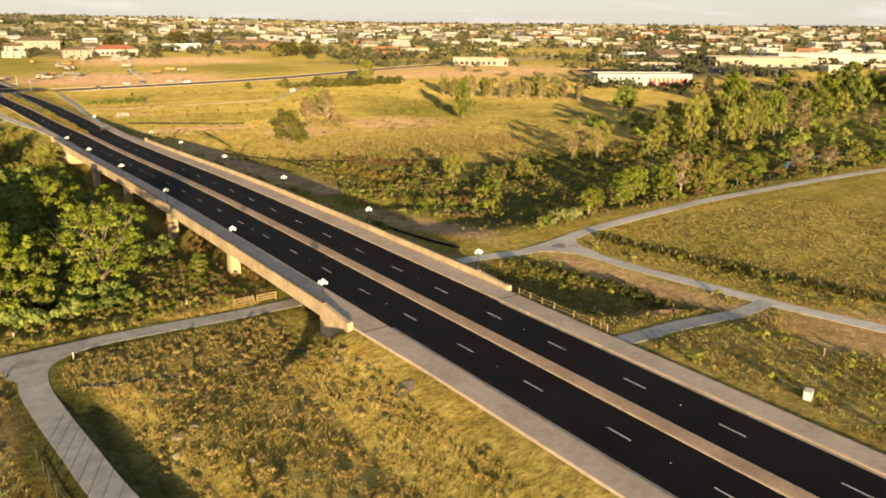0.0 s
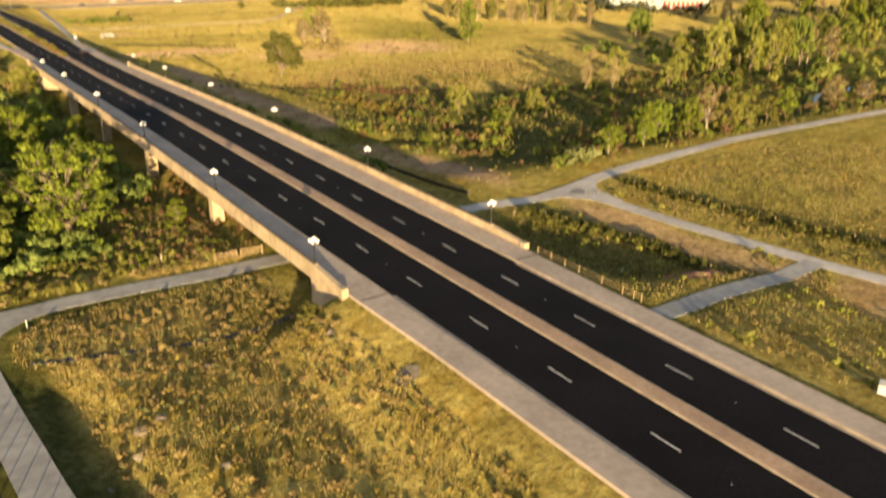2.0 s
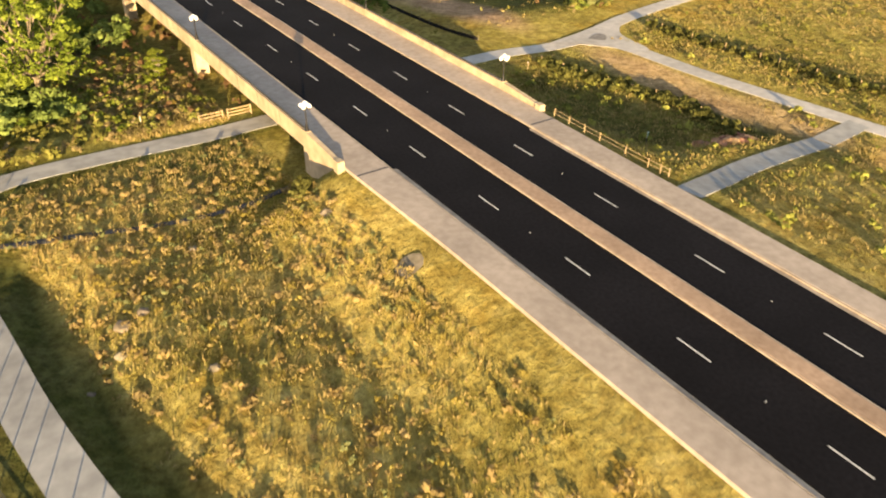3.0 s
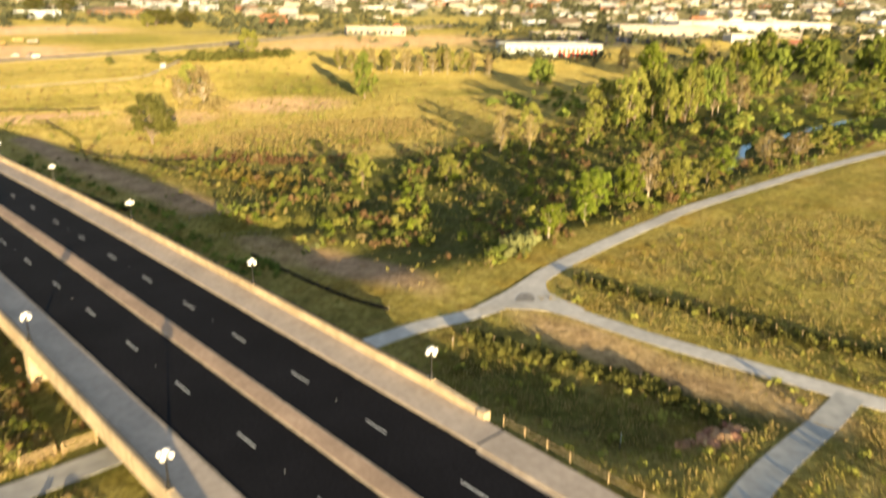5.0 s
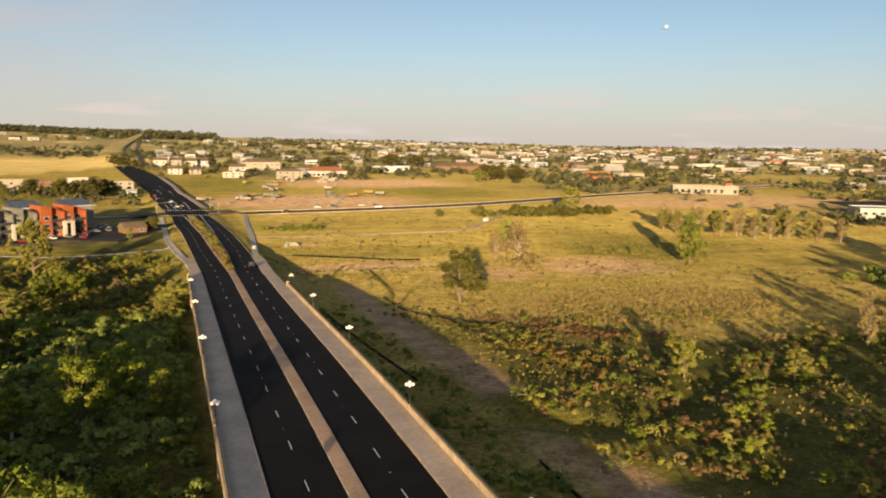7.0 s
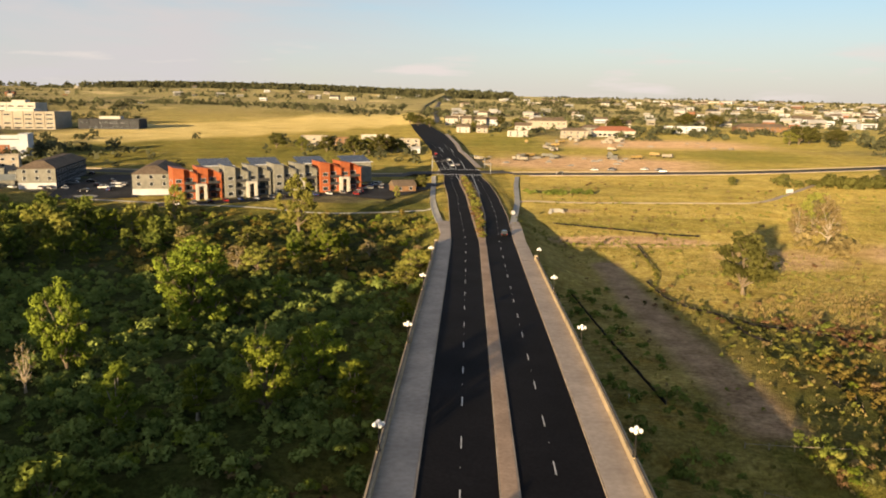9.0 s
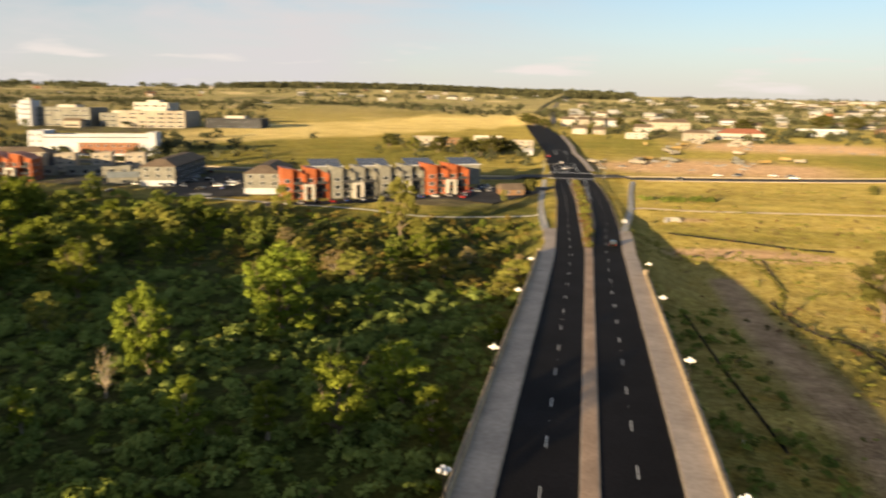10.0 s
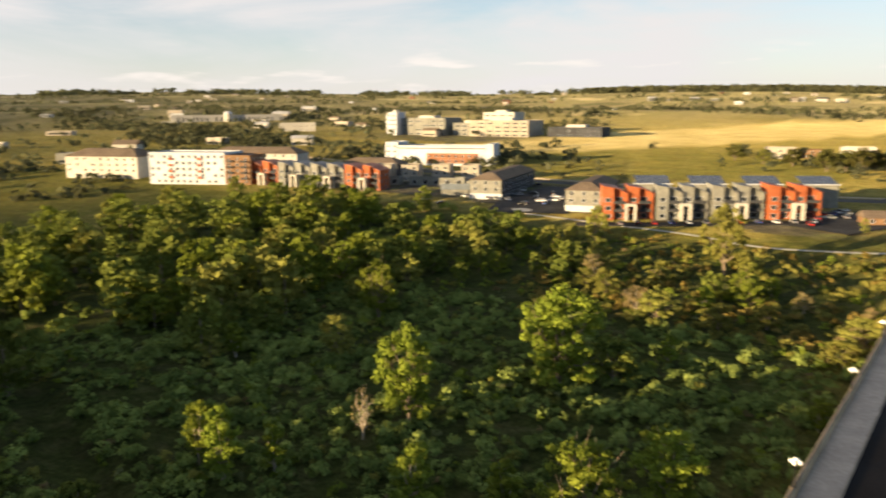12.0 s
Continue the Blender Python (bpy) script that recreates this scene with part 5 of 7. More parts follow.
for cx, cy, rx, ry, n, mat, text in ((195, 413, 44, 12, 90, leaf_lone, "long dark green hedge on a rise"), (166, 288, 9, 3, 10, leaf_olive, "low green thicket in the meadow"), (41, 371, 11, 4, 26, leaf_dark, "low green thicket in the meadow"),
                                     (112, 270, 10, 12, 17, leaf_tan, "tall tan thicket in the wide meadow"), (65, 66, 3.5, 2.5, 12, leaf_sage, "pale silvery bush beside the trail"), (-13, 232, 4, 12, 18, leaf_tan, "golden brush on the bridge's bank")):
    g = np.random.default_rng(int(cx + 500))
    pts = np.c_[g.normal(cx, rx / 2, n), g.normal(cy, ry / 2, n)]
    brush("thicket", pts, g.uniform(1.2, 2.6, n) * (1.9 if n == 90 else 1.7 if n == 17 else 1.0), mat, text, 90, 0.35, int(cx + 500))


def tufts(name, pts, height, mat, label, blades=5, seed=5, width=0.05):
    """Grass in tufts: narrow leaning blades, all in one mesh."""
    g = np.random.default_rng(seed)
    pts = np.repeat(np.asarray(pts, float), blades, 0)
    n = len(pts)
    root = np.c_[pts + g.normal(0, 0.26, (n, 2)), land(pts[:, 0], pts[:, 1]) - 0.03]
    h = height * g.uniform(0.5, 1.3, n)
    a = g.uniform(0, 2 * np.pi, n)
    side = np.c_[np.cos(a), np.sin(a), np.zeros(n)] * (width * g.uniform(0.7, 1.5, n))[:, None]
    tip = root + np.c_[g.normal(0, 0.35, (n, 2)) * h[:, None], h]
    mid = root * 0.5 + tip * 0.5 + np.c_[np.zeros((n, 2)), 0.12 * h]
    corners = np.stack([root - side, root + side, mid + side * 1.5, tip], 1)
    return tagged(new(name, cards_mesh(name, corners.reshape(-1, 3), mat, np.repeat(g.uniform(0, 1, n // blades), blades), 4)), label, kind="stuff")


g = np.random.default_rng(61)
patchy = lambda x, y, s, p: np.sin(x * 0.21 + s) * np.cos(y * 0.17 + 2 * s) + np.sin((x + y) * 0.09 + s) * 0.7 + 0.35 * np.sin(x * 0.9 + 3 * y * 0.4 + s) + g.normal(0, 0.8, np.shape(x)) > p
south_west = lambda x, y: clear(x, y) & (y < 47) & (x < -6.5) & (near_line(x, y, WEST_PATH) > np.where(y < 36, 5.6, 3.2))
tufts("grass", scatter(7500, -72, -7, -42, 47, lambda x, y: south_west(x, y) & patchy(x, y, 1.0, -0.9), g), 0.34, grass_dry, "tall dry golden grass in the meadow", 6, 61, 0.035)
tufts("grass", scatter(2400, -72, -7, -42, 47, lambda x, y: south_west(x, y) & patchy(x, y, 2.2, 0.4), g), 0.3, grass_green, "green grass among the dry meadow", 6, 62, 0.035)
near_wing = lambda x, y: clear(x, y) & (x > -36) & (x < -8.8) & (y > 51.5) & (y < 112) & near_bridge(x, y + 8)
tufts("grass", scatter(2600, -36, -8, 51, 112, near_wing, g), 0.55, grass_dry, "rank dry grass between the wood and the bridge", 6, 77, 0.05)
tufts("grass", scatter(2600, -36, -8, 51, 112, near_wing, g), 0.5, grass_green, "rank green grass between the wood and the bridge", 6, 78, 0.05)
south_east = lambda x, y: clear(x, y) & (blob(x, y, 45, 30, 4, 19) < 0.25) & (blob(x, y, 54, -4, 9, 8) < 0.3) & (y < 50) & (x > 18.8) & ((x < 61) | (g.uniform(0, 1, np.shape(x)) < 0.12))
tufts("grass", scatter(3500, 18, 100, -45, 50, lambda x, y: south_east(x, y) & patchy(x, y, 3.1, -0.2), g), 0.34, grass_dry, "dry golden grass beside the trails", 5, 63, 0.04)
tufts("grass", scatter(2500, 18, 100, -45, 50, lambda x, y: south_east(x, y) & patchy(x, y, 4.4, 0.0), g), 0.28, grass_green, "green grass beside the trails", 5, 64, 0.04)
east_field = lambda x, y: clear(x, y) & (y < 53) & (x > 57)
tufts("grass", scatter(3600, 57, 130, -30, 53, lambda x, y: east_field(x, y) & patchy(x, y, 7.0, -0.4), g), 0.3, grass_dry, "dry grass of the field beyond the fence", 4, 124, 0.06)
pts = scatter(700, 57, 130, -30, 53, lambda x, y: east_field(x, y) & patchy(x, y, 8.0, 0.1), g)
brush("meadow_brush", pts, g.uniform(0.2, 0.5, 700), leaf_olive, "low green weeds in the field beyond the fence", 26, 0.1, 125)
north_east = lambda x, y: clear(x, y) & (y > 60) & (x > 28) & (near_line(x, y, TRACK) > 5.0)
tufts("grass", scatter(2500, 28, 200, 62, 330, lambda x, y: north_east(x, y) & patchy(x * 0.5, y * 0.5, 5.0, 0.2), g), 0.4, grass_dry, "rank dry grass across the floodplain", 3, 65, 0.1)
tufts("grass", scatter(2500, 28, 200, 62, 330, lambda x, y: north_east(x, y) & patchy(x * 0.5, y * 0.5, 6.0, 0.2), g), 0.6, grass_green, "rank green grass across the floodplain", 3, 66, 0.12)
near_reeds = lambda x, y: blob(x, y, 112, 196, 46, 22) > 0.3
tufts("reeds", scatter(1500, 60, 165, 170, 222, near_reeds, g), 0.8, grass_dry, "pale dry reeds standing in the wet meadow", 4, 120, 0.09)
for n, mat, line, wide, seed, text in ((160, leaf_rust, [(66, 190), (76, 180), (80, 168), (92, 162)], 3.2, 121, "reddish scrub at the wet meadow's edge"), (200, leaf_olive, [(62, 176), (90, 182), (130, 178)], 6.0, 122, "low olive scrub in the wet meadow"), (150, leaf_gold, [(63, 164), (65, 148), (61, 134)], 3.0, 123, "golden scrub along the worn track")):
    g = np.random.default_rng(seed)
    path = along(line, 0.5)
    pts = np.array([path[i] for i in g.integers(0, len(path), n)]) + g.normal(0, wide, (n, 2))
    brush("meadow_brush", pts, g.uniform(0.35, 1.0, n), mat, text, 60, 0.15, seed)
pts = scatter(1500, -70, -7.0, -42, 44, lambda x, y: south_west(x, y) & patchy(x, y, 0.3, -0.7), g)
brush("meadow_brush", pts, 0.14 + 0.5 * g.uniform(0, 1, 1500) ** 3, grass_dry, "mounds of pale straw in the dry meadow", 34, 0.08, 70, 0.9)
pts = scatter(500, -70, -7.0, -42, 42, lambda x, y: south_west(x, y) & patchy(x, y, 1.7, -0.3), g)
brush("meadow_brush", pts, g.uniform(0.15, 0.42, 500), leaf_gold, "golden weeds in the dry meadow", 34, 0.08, 79, 0.9)
pts = scatter(420, -70, -7.5, -42, 46, lambda x, y: south_west(x, y) & patchy(x, y, 0.3, 0.0), g)
brush("meadow_brush", pts, g.uniform(0.25, 0.6, 420), leaf_tan, "small tan weeds in the dry meadow", 30, 0.14, 67)
pts = scatter(420, -70, -7.5, -42, 46, lambda x, y: south_west(x, y) & patchy(x, y, 0.9, -0.2), g)
brush("meadow_brush", pts, g.uniform(0.18, 0.5, 420), leaf_sage, "small grey-green weeds in the dry meadow", 30, 0.14, 68)
pts = scatter(150, 19, 56, -40, 46, south_east, g)
brush("meadow_brush", pts, g.uniform(0.3, 0.8, 150), leaf_olive, "small green weeds beside the trails", 36, 0.16, 69)
for n, mat, seed in ((420, leaf_olive, 91), (320, leaf_tan, 92), (120, leaf_rust, 93)):
    g = np.random.default_rng(seed)
    pts = scatter(n, 30, 240, 135, 420, lambda x, y: clear(x, y) & (np.sin(x * 0.05 + seed) * np.cos(y * 0.06) + g.normal(0, 0.5, np.shape(x)) > 0.25), g)
    brush("meadow_brush", pts, g.uniform(0.3, 0.9, n), mat, "low scattered weeds in the wide meadow", 22, 0.26, seed)
# weeds along the two fence lines by the trails, and the median's shrubs
for line, n, mat, seed in (([(34.6, 46.7), (37.2, 35.7), (40.2, 25.7), (39.4, 16)], 300, leaf_lone, 71), ([(60.6, 50.7), (61.9, 38.7), (64.6, 22.1), (67.8, 8.4), (70, -0.5), (76, -26)], 260, leaf_lone, 72), ([(60.6, 50.7), (61.9, 38.7), (64.6, 22.1), (67.8, 8.4)], 40, leaf_olive, 73)):
    g = np.random.default_rng(seed)
    path = along(line, 0.5)
    pts = np.array([path[i] for i in g.integers(0, len(path), n)]) + g.normal(0, 0.7, (n, 2))
    brush("fence_weeds", pts, g.uniform(0.4, 1.0, n), mat, "green weeds grown along a field fence", 40, 0.2, seed)
g = np.random.default_rng(75)
my = 257 + 166 * g.uniform(0, 1, 260)
for i, (mat, text) in enumerate(((leaf_olive, "green shrubs in the median bed"), (leaf_gold, "golden shrubs in the median bed"), (leaf_olive, "green shrubs in the median bed"), (leaf_rust, "reddish shrubs in the median bed"))):
    ys = my[i::4]
    brush("median_shrubs", np.c_[road_x(ys) + g.uniform(-0.62, 0.62, len(ys)) * np.interp(ys, [255, 275, 300, 400, 424], [0.6, 1.4, 2.5, 2.7, 1.5]), ys], g.uniform(0.6, 1.5, len(ys)), mat, text, 56, 0.22, 76 + i)

for line, n, mat, seed, text in (([(30, 306), (50, 300), (74, 284)], 80, leaf_olive, 101, "dark weeds along a ditch in the meadow"), ([(29, 273), (49, 273), (78, 274)], 90, leaf_olive, 102, "dark weeds along a ditch in the meadow"), ([(50, 271), (52, 247), (49, 228), (44, 214)], 90, leaf_olive, 103, "green weeds along an old fence"),
                                 ([(48, 209), (51, 200), (56, 193), (57, 182), (59, 172), (60, 154), (58, 140)], 90, leaf_lone, 107, "dark weeds along an old fence"), ([(39, 205), (47, 195), (52, 182), (53, 165), (53, 150)], 24, leaf_lone, 108, "dark weeds along the worn track"), ([(25, 346), (47, 344.5), (100, 348)], 60, leaf_olive, 104, "green weeds along the footway"), ([(18, 300), (24, 285), (30, 262)], 70, leaf_olive, 105, "brush on the road's bank"), ([(60, 238), (100, 236), (150, 240)], 120, leaf_olive, 106, "green weeds in a damp streak of the meadow")):
    g = np.random.default_rng(seed)
    path = along(line, 0.5)
    pts = np.array([path[i] for i in g.integers(0, len(path), n)]) + g.normal(0, 0.35 if seed < 105 else 3.0, (n, 2))
    brush("fence_weeds", pts, g.uniform(0.2, 0.6, n) * (1.5 if seed in (107, 108) else 1.0), mat, text, 30, 0.2, seed)

# trees about the shops, the site and the town's edge
for kind, x, y, h, w in (("broad", -77, 558, 13, 1.3), ("broad", -68, 566, 12, 1.3), ("broad", -59, 563, 14, 1.2), ("olive", -50, 589, 11, 1.3), ("broad", -54, 575, 12, 1.2), ("broad", -100, 580, 11, 1.3), ("olive", -118, 585, 10, 1.4), ("broad", -140, 600, 11, 1.4), ("broad", -20.5, 380, 6.5, 1.2),
                         ("olive", -29, 352, 5.5, 0.7), ("broad", 297, 747, 16, 1.5), ("broad", 312, 760, 15, 1.5), ("olive", 285, 738, 13, 1.5), ("broad", 330, 748, 14, 1.6), ("broad", 294, 1110, 18, 1.8), ("broad", 330, 1100, 16, 1.8), ("broad", 165, 900, 12, 1.5), ("broad", 180, 1000, 15, 1.8), ("broad", 40, 1060, 12, 1.6),
                         ("olive", 5, 890, 10, 1.5), ("broad", 60, 1000, 12, 1.6), ("broad", -60, 960, 13, 1.5), ("broad", -72, 1000, 14, 1.6), ("broad", -45, 930, 11, 1.5)):
    plant(kind, x, y, h, w)


# far trees among the houses and on the ridge
def far_trees(name, n, keep, r0, r1, lo, hi, mat, label, seed, leaf, per=22, big=1.0):
    g = np.random.default_rng(seed)
    az, d = np.radians(g.uniform(r0, r1, 12 * n)), g.uniform(lo ** 0.6, hi ** 0.6, 12 * n) ** (1 / 0.6)
    p = np.c_[CX + d * np.sin(az), d * np.cos(az)]
    p = p[keep(p[:, 0], p[:, 1]) & (np.abs(p[:, 0] - road_x(p[:, 1])) > 22)][:n]
    size = g.uniform(2.2, 5.0, len(p)) * (1 + np.hypot(p[:, 0], p[:, 1]) / 5000) * big
    return brush(name, p, size, mat, label, per, leaf, seed, 1.2)


g_far = lambda x, y: np.sin(x * 0.017) * np.sin(y * 0.011 + 2)
clumped = lambda x, y: np.sin(x * 0.011 + 1) * np.cos(y * 0.013) + 0.6 * np.sin(x * 0.031 + y * 0.027) > 0.15
no_site = lambda x, y: ~((x > -30) & (x < 300) & (y < 760)) & (near_line(x, y, CROSS_STREET) > 12) & ~((np.abs(x + 230) < 190) & (np.abs(y - 950) < 270)) & ~((y > 440) & (y < 700) & (np.abs((x + 2) / (y - 34) + 0.4) < 0.13) & (np.sin(x * 1.7 + y) < 0.75))
far_trees("far_trees", 1500, lambda x, y: no_site(x, y) & clumped(x, y), -75, 78, 470, 1700, leaf_far_haze, "scattered trees among the houses of the town", 81, 0.7, 34)
far_trees("far_trees", 420, lambda x, y: no_site(x, y), -70, 78, 520, 1600, leaf_far_haze, "scattered trees among the houses of the town", 82, 0.7, 34)
far_trees("far_trees", 1500, lambda x, y: no_site(x, y) & clumped(x * 1.3, y * 1.3), 10, 80, 640, 1700, leaf_far_haze, "trees between the houses of the town", 87, 0.7, 34)
far_trees("far_trees", 2900, lambda x, y: no_site(x, y) & clumped(x * 0.6, y * 0.6), 5, 80, 1400, 4400, leaf_far_haze, "far trees of the town", 83, 2.6, 10)
far_trees("far_trees", 2500, lambda x, y: no_site(x, y) & clumped(x * 0.9, y * 0.25), -75, 10, 1300, 4300, leaf_far_haze, "far trees on the hills", 84, 2.6, 10)
far_trees("far_trees", 1700, lambda x, y: no_site(x, y) & ~((x > -480) & (x < -30) & (y < 440)) & (np.sin(y * 0.02 + x * 0.006) + g_far(x, y) > 0.3), -75, -4, 430, 1700, leaf_far_haze, "trees between the houses below the hills", 86, 0.7, 34)
far_trees("far_trees", 2600, lambda x, y: (clumped(x * 0.7 + 300, y * 0.3) & (y > 4150)) | ((np.arctan2(x, y) > -0.42) & (np.arctan2(x, y) < 0.02) & (np.hypot(x, y) > 4000)), -45, 3, 3900, 4640, leaf_far_haze, "dark pine ridge on the skyline", 85, 4.2, 12, 1.9)

far_trees("far_trees", 2600, lambda x, y: np.sin(np.hypot(x, y) * 0.004 + x * 0.0023) > -0.75, -25, 3, 3350, 4640, leaf_far_haze, "dark pine wood on the ridge", 88, 4.2, 12, 2.0)
far_trees("far_trees", 900, lambda x, y: clumped(x * 0.4, y * 0.4), -62, -24, 3700, 4640, leaf_far_haze, "dark pine wood on the ridge", 89, 4.2, 12, 1.8)

# ---- buildings ----
paint_white = material("white render", (0.43, 0.45, 0.49), (0.52, 0.54, 0.58), 0.5, 0.85, stain=0.1)
paint_cream = material("cream render", (0.4, 0.38, 0.34), (0.5, 0.475, 0.425), 0.5, 0.9, stain=0.12)
paint_tan = material("tan render", (0.31, 0.275, 0.225), (0.39, 0.35, 0.29), 0.5, 0.9, stain=0.14)
paint_brown = material("brown cladding", (0.17, 0.1, 0.055), (0.25, 0.15, 0.085), 0.6, 0.9, stain=0.15)
paint_orange = material("burnt orange cladding", (0.3, 0.085, 0.035), (0.39, 0.12, 0.05), 0.6, 0.8, stain=0.12)
paint_grey = material("grey cladding", (0.17, 0.17, 0.15), (0.25, 0.245, 0.215), 0.6, 0.85, stain=0.12)
paint_dark = material("charcoal cladding", (0.035, 0.037, 0.042), (0.065, 0.066, 0.07), 0.6, 0.8, stain=0.12)
brick_red = material("red brick", (0.22, 0.1, 0.055), (0.31, 0.15, 0.085), 0.8, 0.9, stain=0.15)
roof_brown = material("brown shingle", (0.12, 0.09, 0.065), (0.19, 0.145, 0.105), 1.2, 0.95, stain=0.15)
roof_dark = material("dark roof felt", (0.05, 0.05, 0.055), (0.085, 0.085, 0.09), 0.8, 0.9, stain=0.2)
roof_pale = material("pale roof membrane", (0.36, 0.36, 0.35), (0.46, 0.46, 0.45), 0.4, 0.8, stain=0.15)
roof_red = material("red tile roof", (0.27, 0.105, 0.065), (0.36, 0.15, 0.095), 0.8, 0.85)
metal_pale = material("pale ribbed metal", (0.22, 0.24, 0.225), (0.29, 0.31, 0.29), 0.4, 0.5, 0.2, stain=0.08)
roof_orange = material("burnt orange roof metal", (0.26, 0.075, 0.035), (0.33, 0.1, 0.045), 0.6, 0.6, stain=0.15)
roof_grey = material("grey roof metal", (0.13, 0.13, 0.125), (0.19, 0.19, 0.18), 0.6, 0.6, stain=0.15)
solar = material("solar panel", (0.05, 0.055, 0.062), (0.09, 0.097, 0.108), 0.5, 0.2)
red_panel = material("red panel", (0.42, 0.045, 0.02), (0.5, 0.07, 0.03), 0.6, 0.6)


def window_mesh(w, h):
    bm = bmesh.new()
    add_box(bm, -w / 2 + 0.1, w / 2 - 0.1, -0.04, 0.1, 0.1, h - 0.1)
    for a in ((-w / 2, -w / 2 + 0.1, 0, h), (w / 2 - 0.1, w / 2, 0, h), (-w / 2, w / 2, 0, 0.1), (-w / 2, w / 2, h - 0.1, h)):
        add_box(bm, a[0], a[1], -0.1, 0.1, a[2], a[3])
    me = bpy.data.meshes.new("window")
    bm.to_mesh(me)
    bm.free()
    me.materials.append(glass)
    me.materials.append(paint_white)
    for p in me.polygons:
        p.material_index = 0 if p.index < 6 else 1
    return me


WINDOWS = {}


def add_window(parent, x, y, z, w=1.4, h=1.5, turn=0.0):
    if (w, h) not in WINDOWS:
        WINDOWS[w, h] = window_mesh(w, h)
    ob = new("window", WINDOWS[w, h])
    ob.parent = parent
    ob.matrix_basis = pose(x, y, z, 0, 0, turn)


def base_z(x, y, turn, w, d):
    a = radians(turn)
    pts = [(x + u * math.cos(a) - v * math.sin(a), y + u * math.sin(a) + v * math.cos(a)) for u in (-w / 2, w / 2) for v in (0, d)]
    return min(float(land(*p)) for p in pts)


def block(name, x, y, turn, w, d, h, wall, label, roof="flat", roof_mat=roof_pale, floors=2, bays=6, rows=True, sides=True, size=(1.5, 1.5), category="building", group=""):
    """A building with its front at y, its walls, roof, parapet or eaves, and each window of its own."""
    z = base_z(x, y, turn, w, d)
    b = thing(name, (x, y, z), label, category, group, turn)
    part("wall", box(-w / 2, w / 2, 0, d, -2.0, h), wall, b)
    if roof == "flat":
        bm = bmesh.new()
        add_box(bm, -w / 2 + 0.3, w / 2 - 0.3, 0.3, d - 0.3, h - 0.02, h + 0.12)
        part("roof", bm, roof_mat, b)
        bm = bmesh.new()
        for q in ((-w / 2 - 0.08, w / 2 + 0.08, -0.08, 0.3), (-w / 2 - 0.08, w / 2 + 0.08, d - 0.3, d + 0.08), (-w / 2 - 0.08, -w / 2 + 0.3, 0.304, d - 0.304), (w / 2 - 0.3, w / 2 + 0.08, 0.304, d - 0.304)):
            add_box(bm, *q, h, h + 0.7)
        part("parapet", bm, wall, b)
    elif roof == "gable":
        e = 0.5
        p = 0.28 * min(w, d)
        if d > w:
            bm = prism([(-w / 2 - e, h - 0.12), (0, h + p), (w / 2 + e, h - 0.12)], -e, d + e)
        else:
            bm = prism([(-e, h - 0.12), (d / 2, h + p), (d + e, h - 0.12)], -w / 2 - e, w / 2 + e)
            bmesh.ops.transform(bm, matrix=Matrix(((0, 1, 0, 0), (1, 0, 0, 0), (0, 0, 1, 0), (0, 0, 0, 1))), verts=bm.verts[:])
            bmesh.ops.reverse_faces(bm, faces=bm.faces[:])
        part("roof", bm, roof_mat, b)
    elif roof == "hip":
        e, p = 0.6, 0.2 * min(w, d)
        bm = bmesh.new()
        lo = [bm.verts.new(v) for v in ((-w / 2 - e, -e, h - 0.05), (w / 2 + e, -e, h - 0.05), (w / 2 + e, d + e, h - 0.05), (-w / 2 - e, d + e, h - 0.05))]
        m = min(w, d) / 2 * 0.75
        hi = [bm.verts.new(v) for v in ((-w / 2 + m, m, h + p), (w / 2 - m, m, h + p), (w / 2 - m, d - m, h + p), (-w / 2 + m, d - m, h + p))]
        bm.faces.new(lo[::-1])
        bm.faces.new(hi)
        for k in range(4):
            bm.faces.new((lo[k], lo[(k + 1) % 4], hi[(k + 1) % 4], hi[k]))
        part("roof", bm, roof_mat, b)
    if rows:
        storey = h / floors
        for f in range(floors):
            for k in range(bays):
                if bays > 5 and (k * 7 + f * 4) % 11 < 2:
                    continue
                add_window(b, -w / 2 + w * (k + 0.5) / bays, 0.0, f * storey + 0.9, *size)
            if sides:
                n = max(1, int(bays * d / w))
                for k in range(n):
                    for s in (-1, 1):
                        add_window(b, s * w / 2, d * (k + 0.5) / n, f * storey + 0.9, *size, 90)
    return b


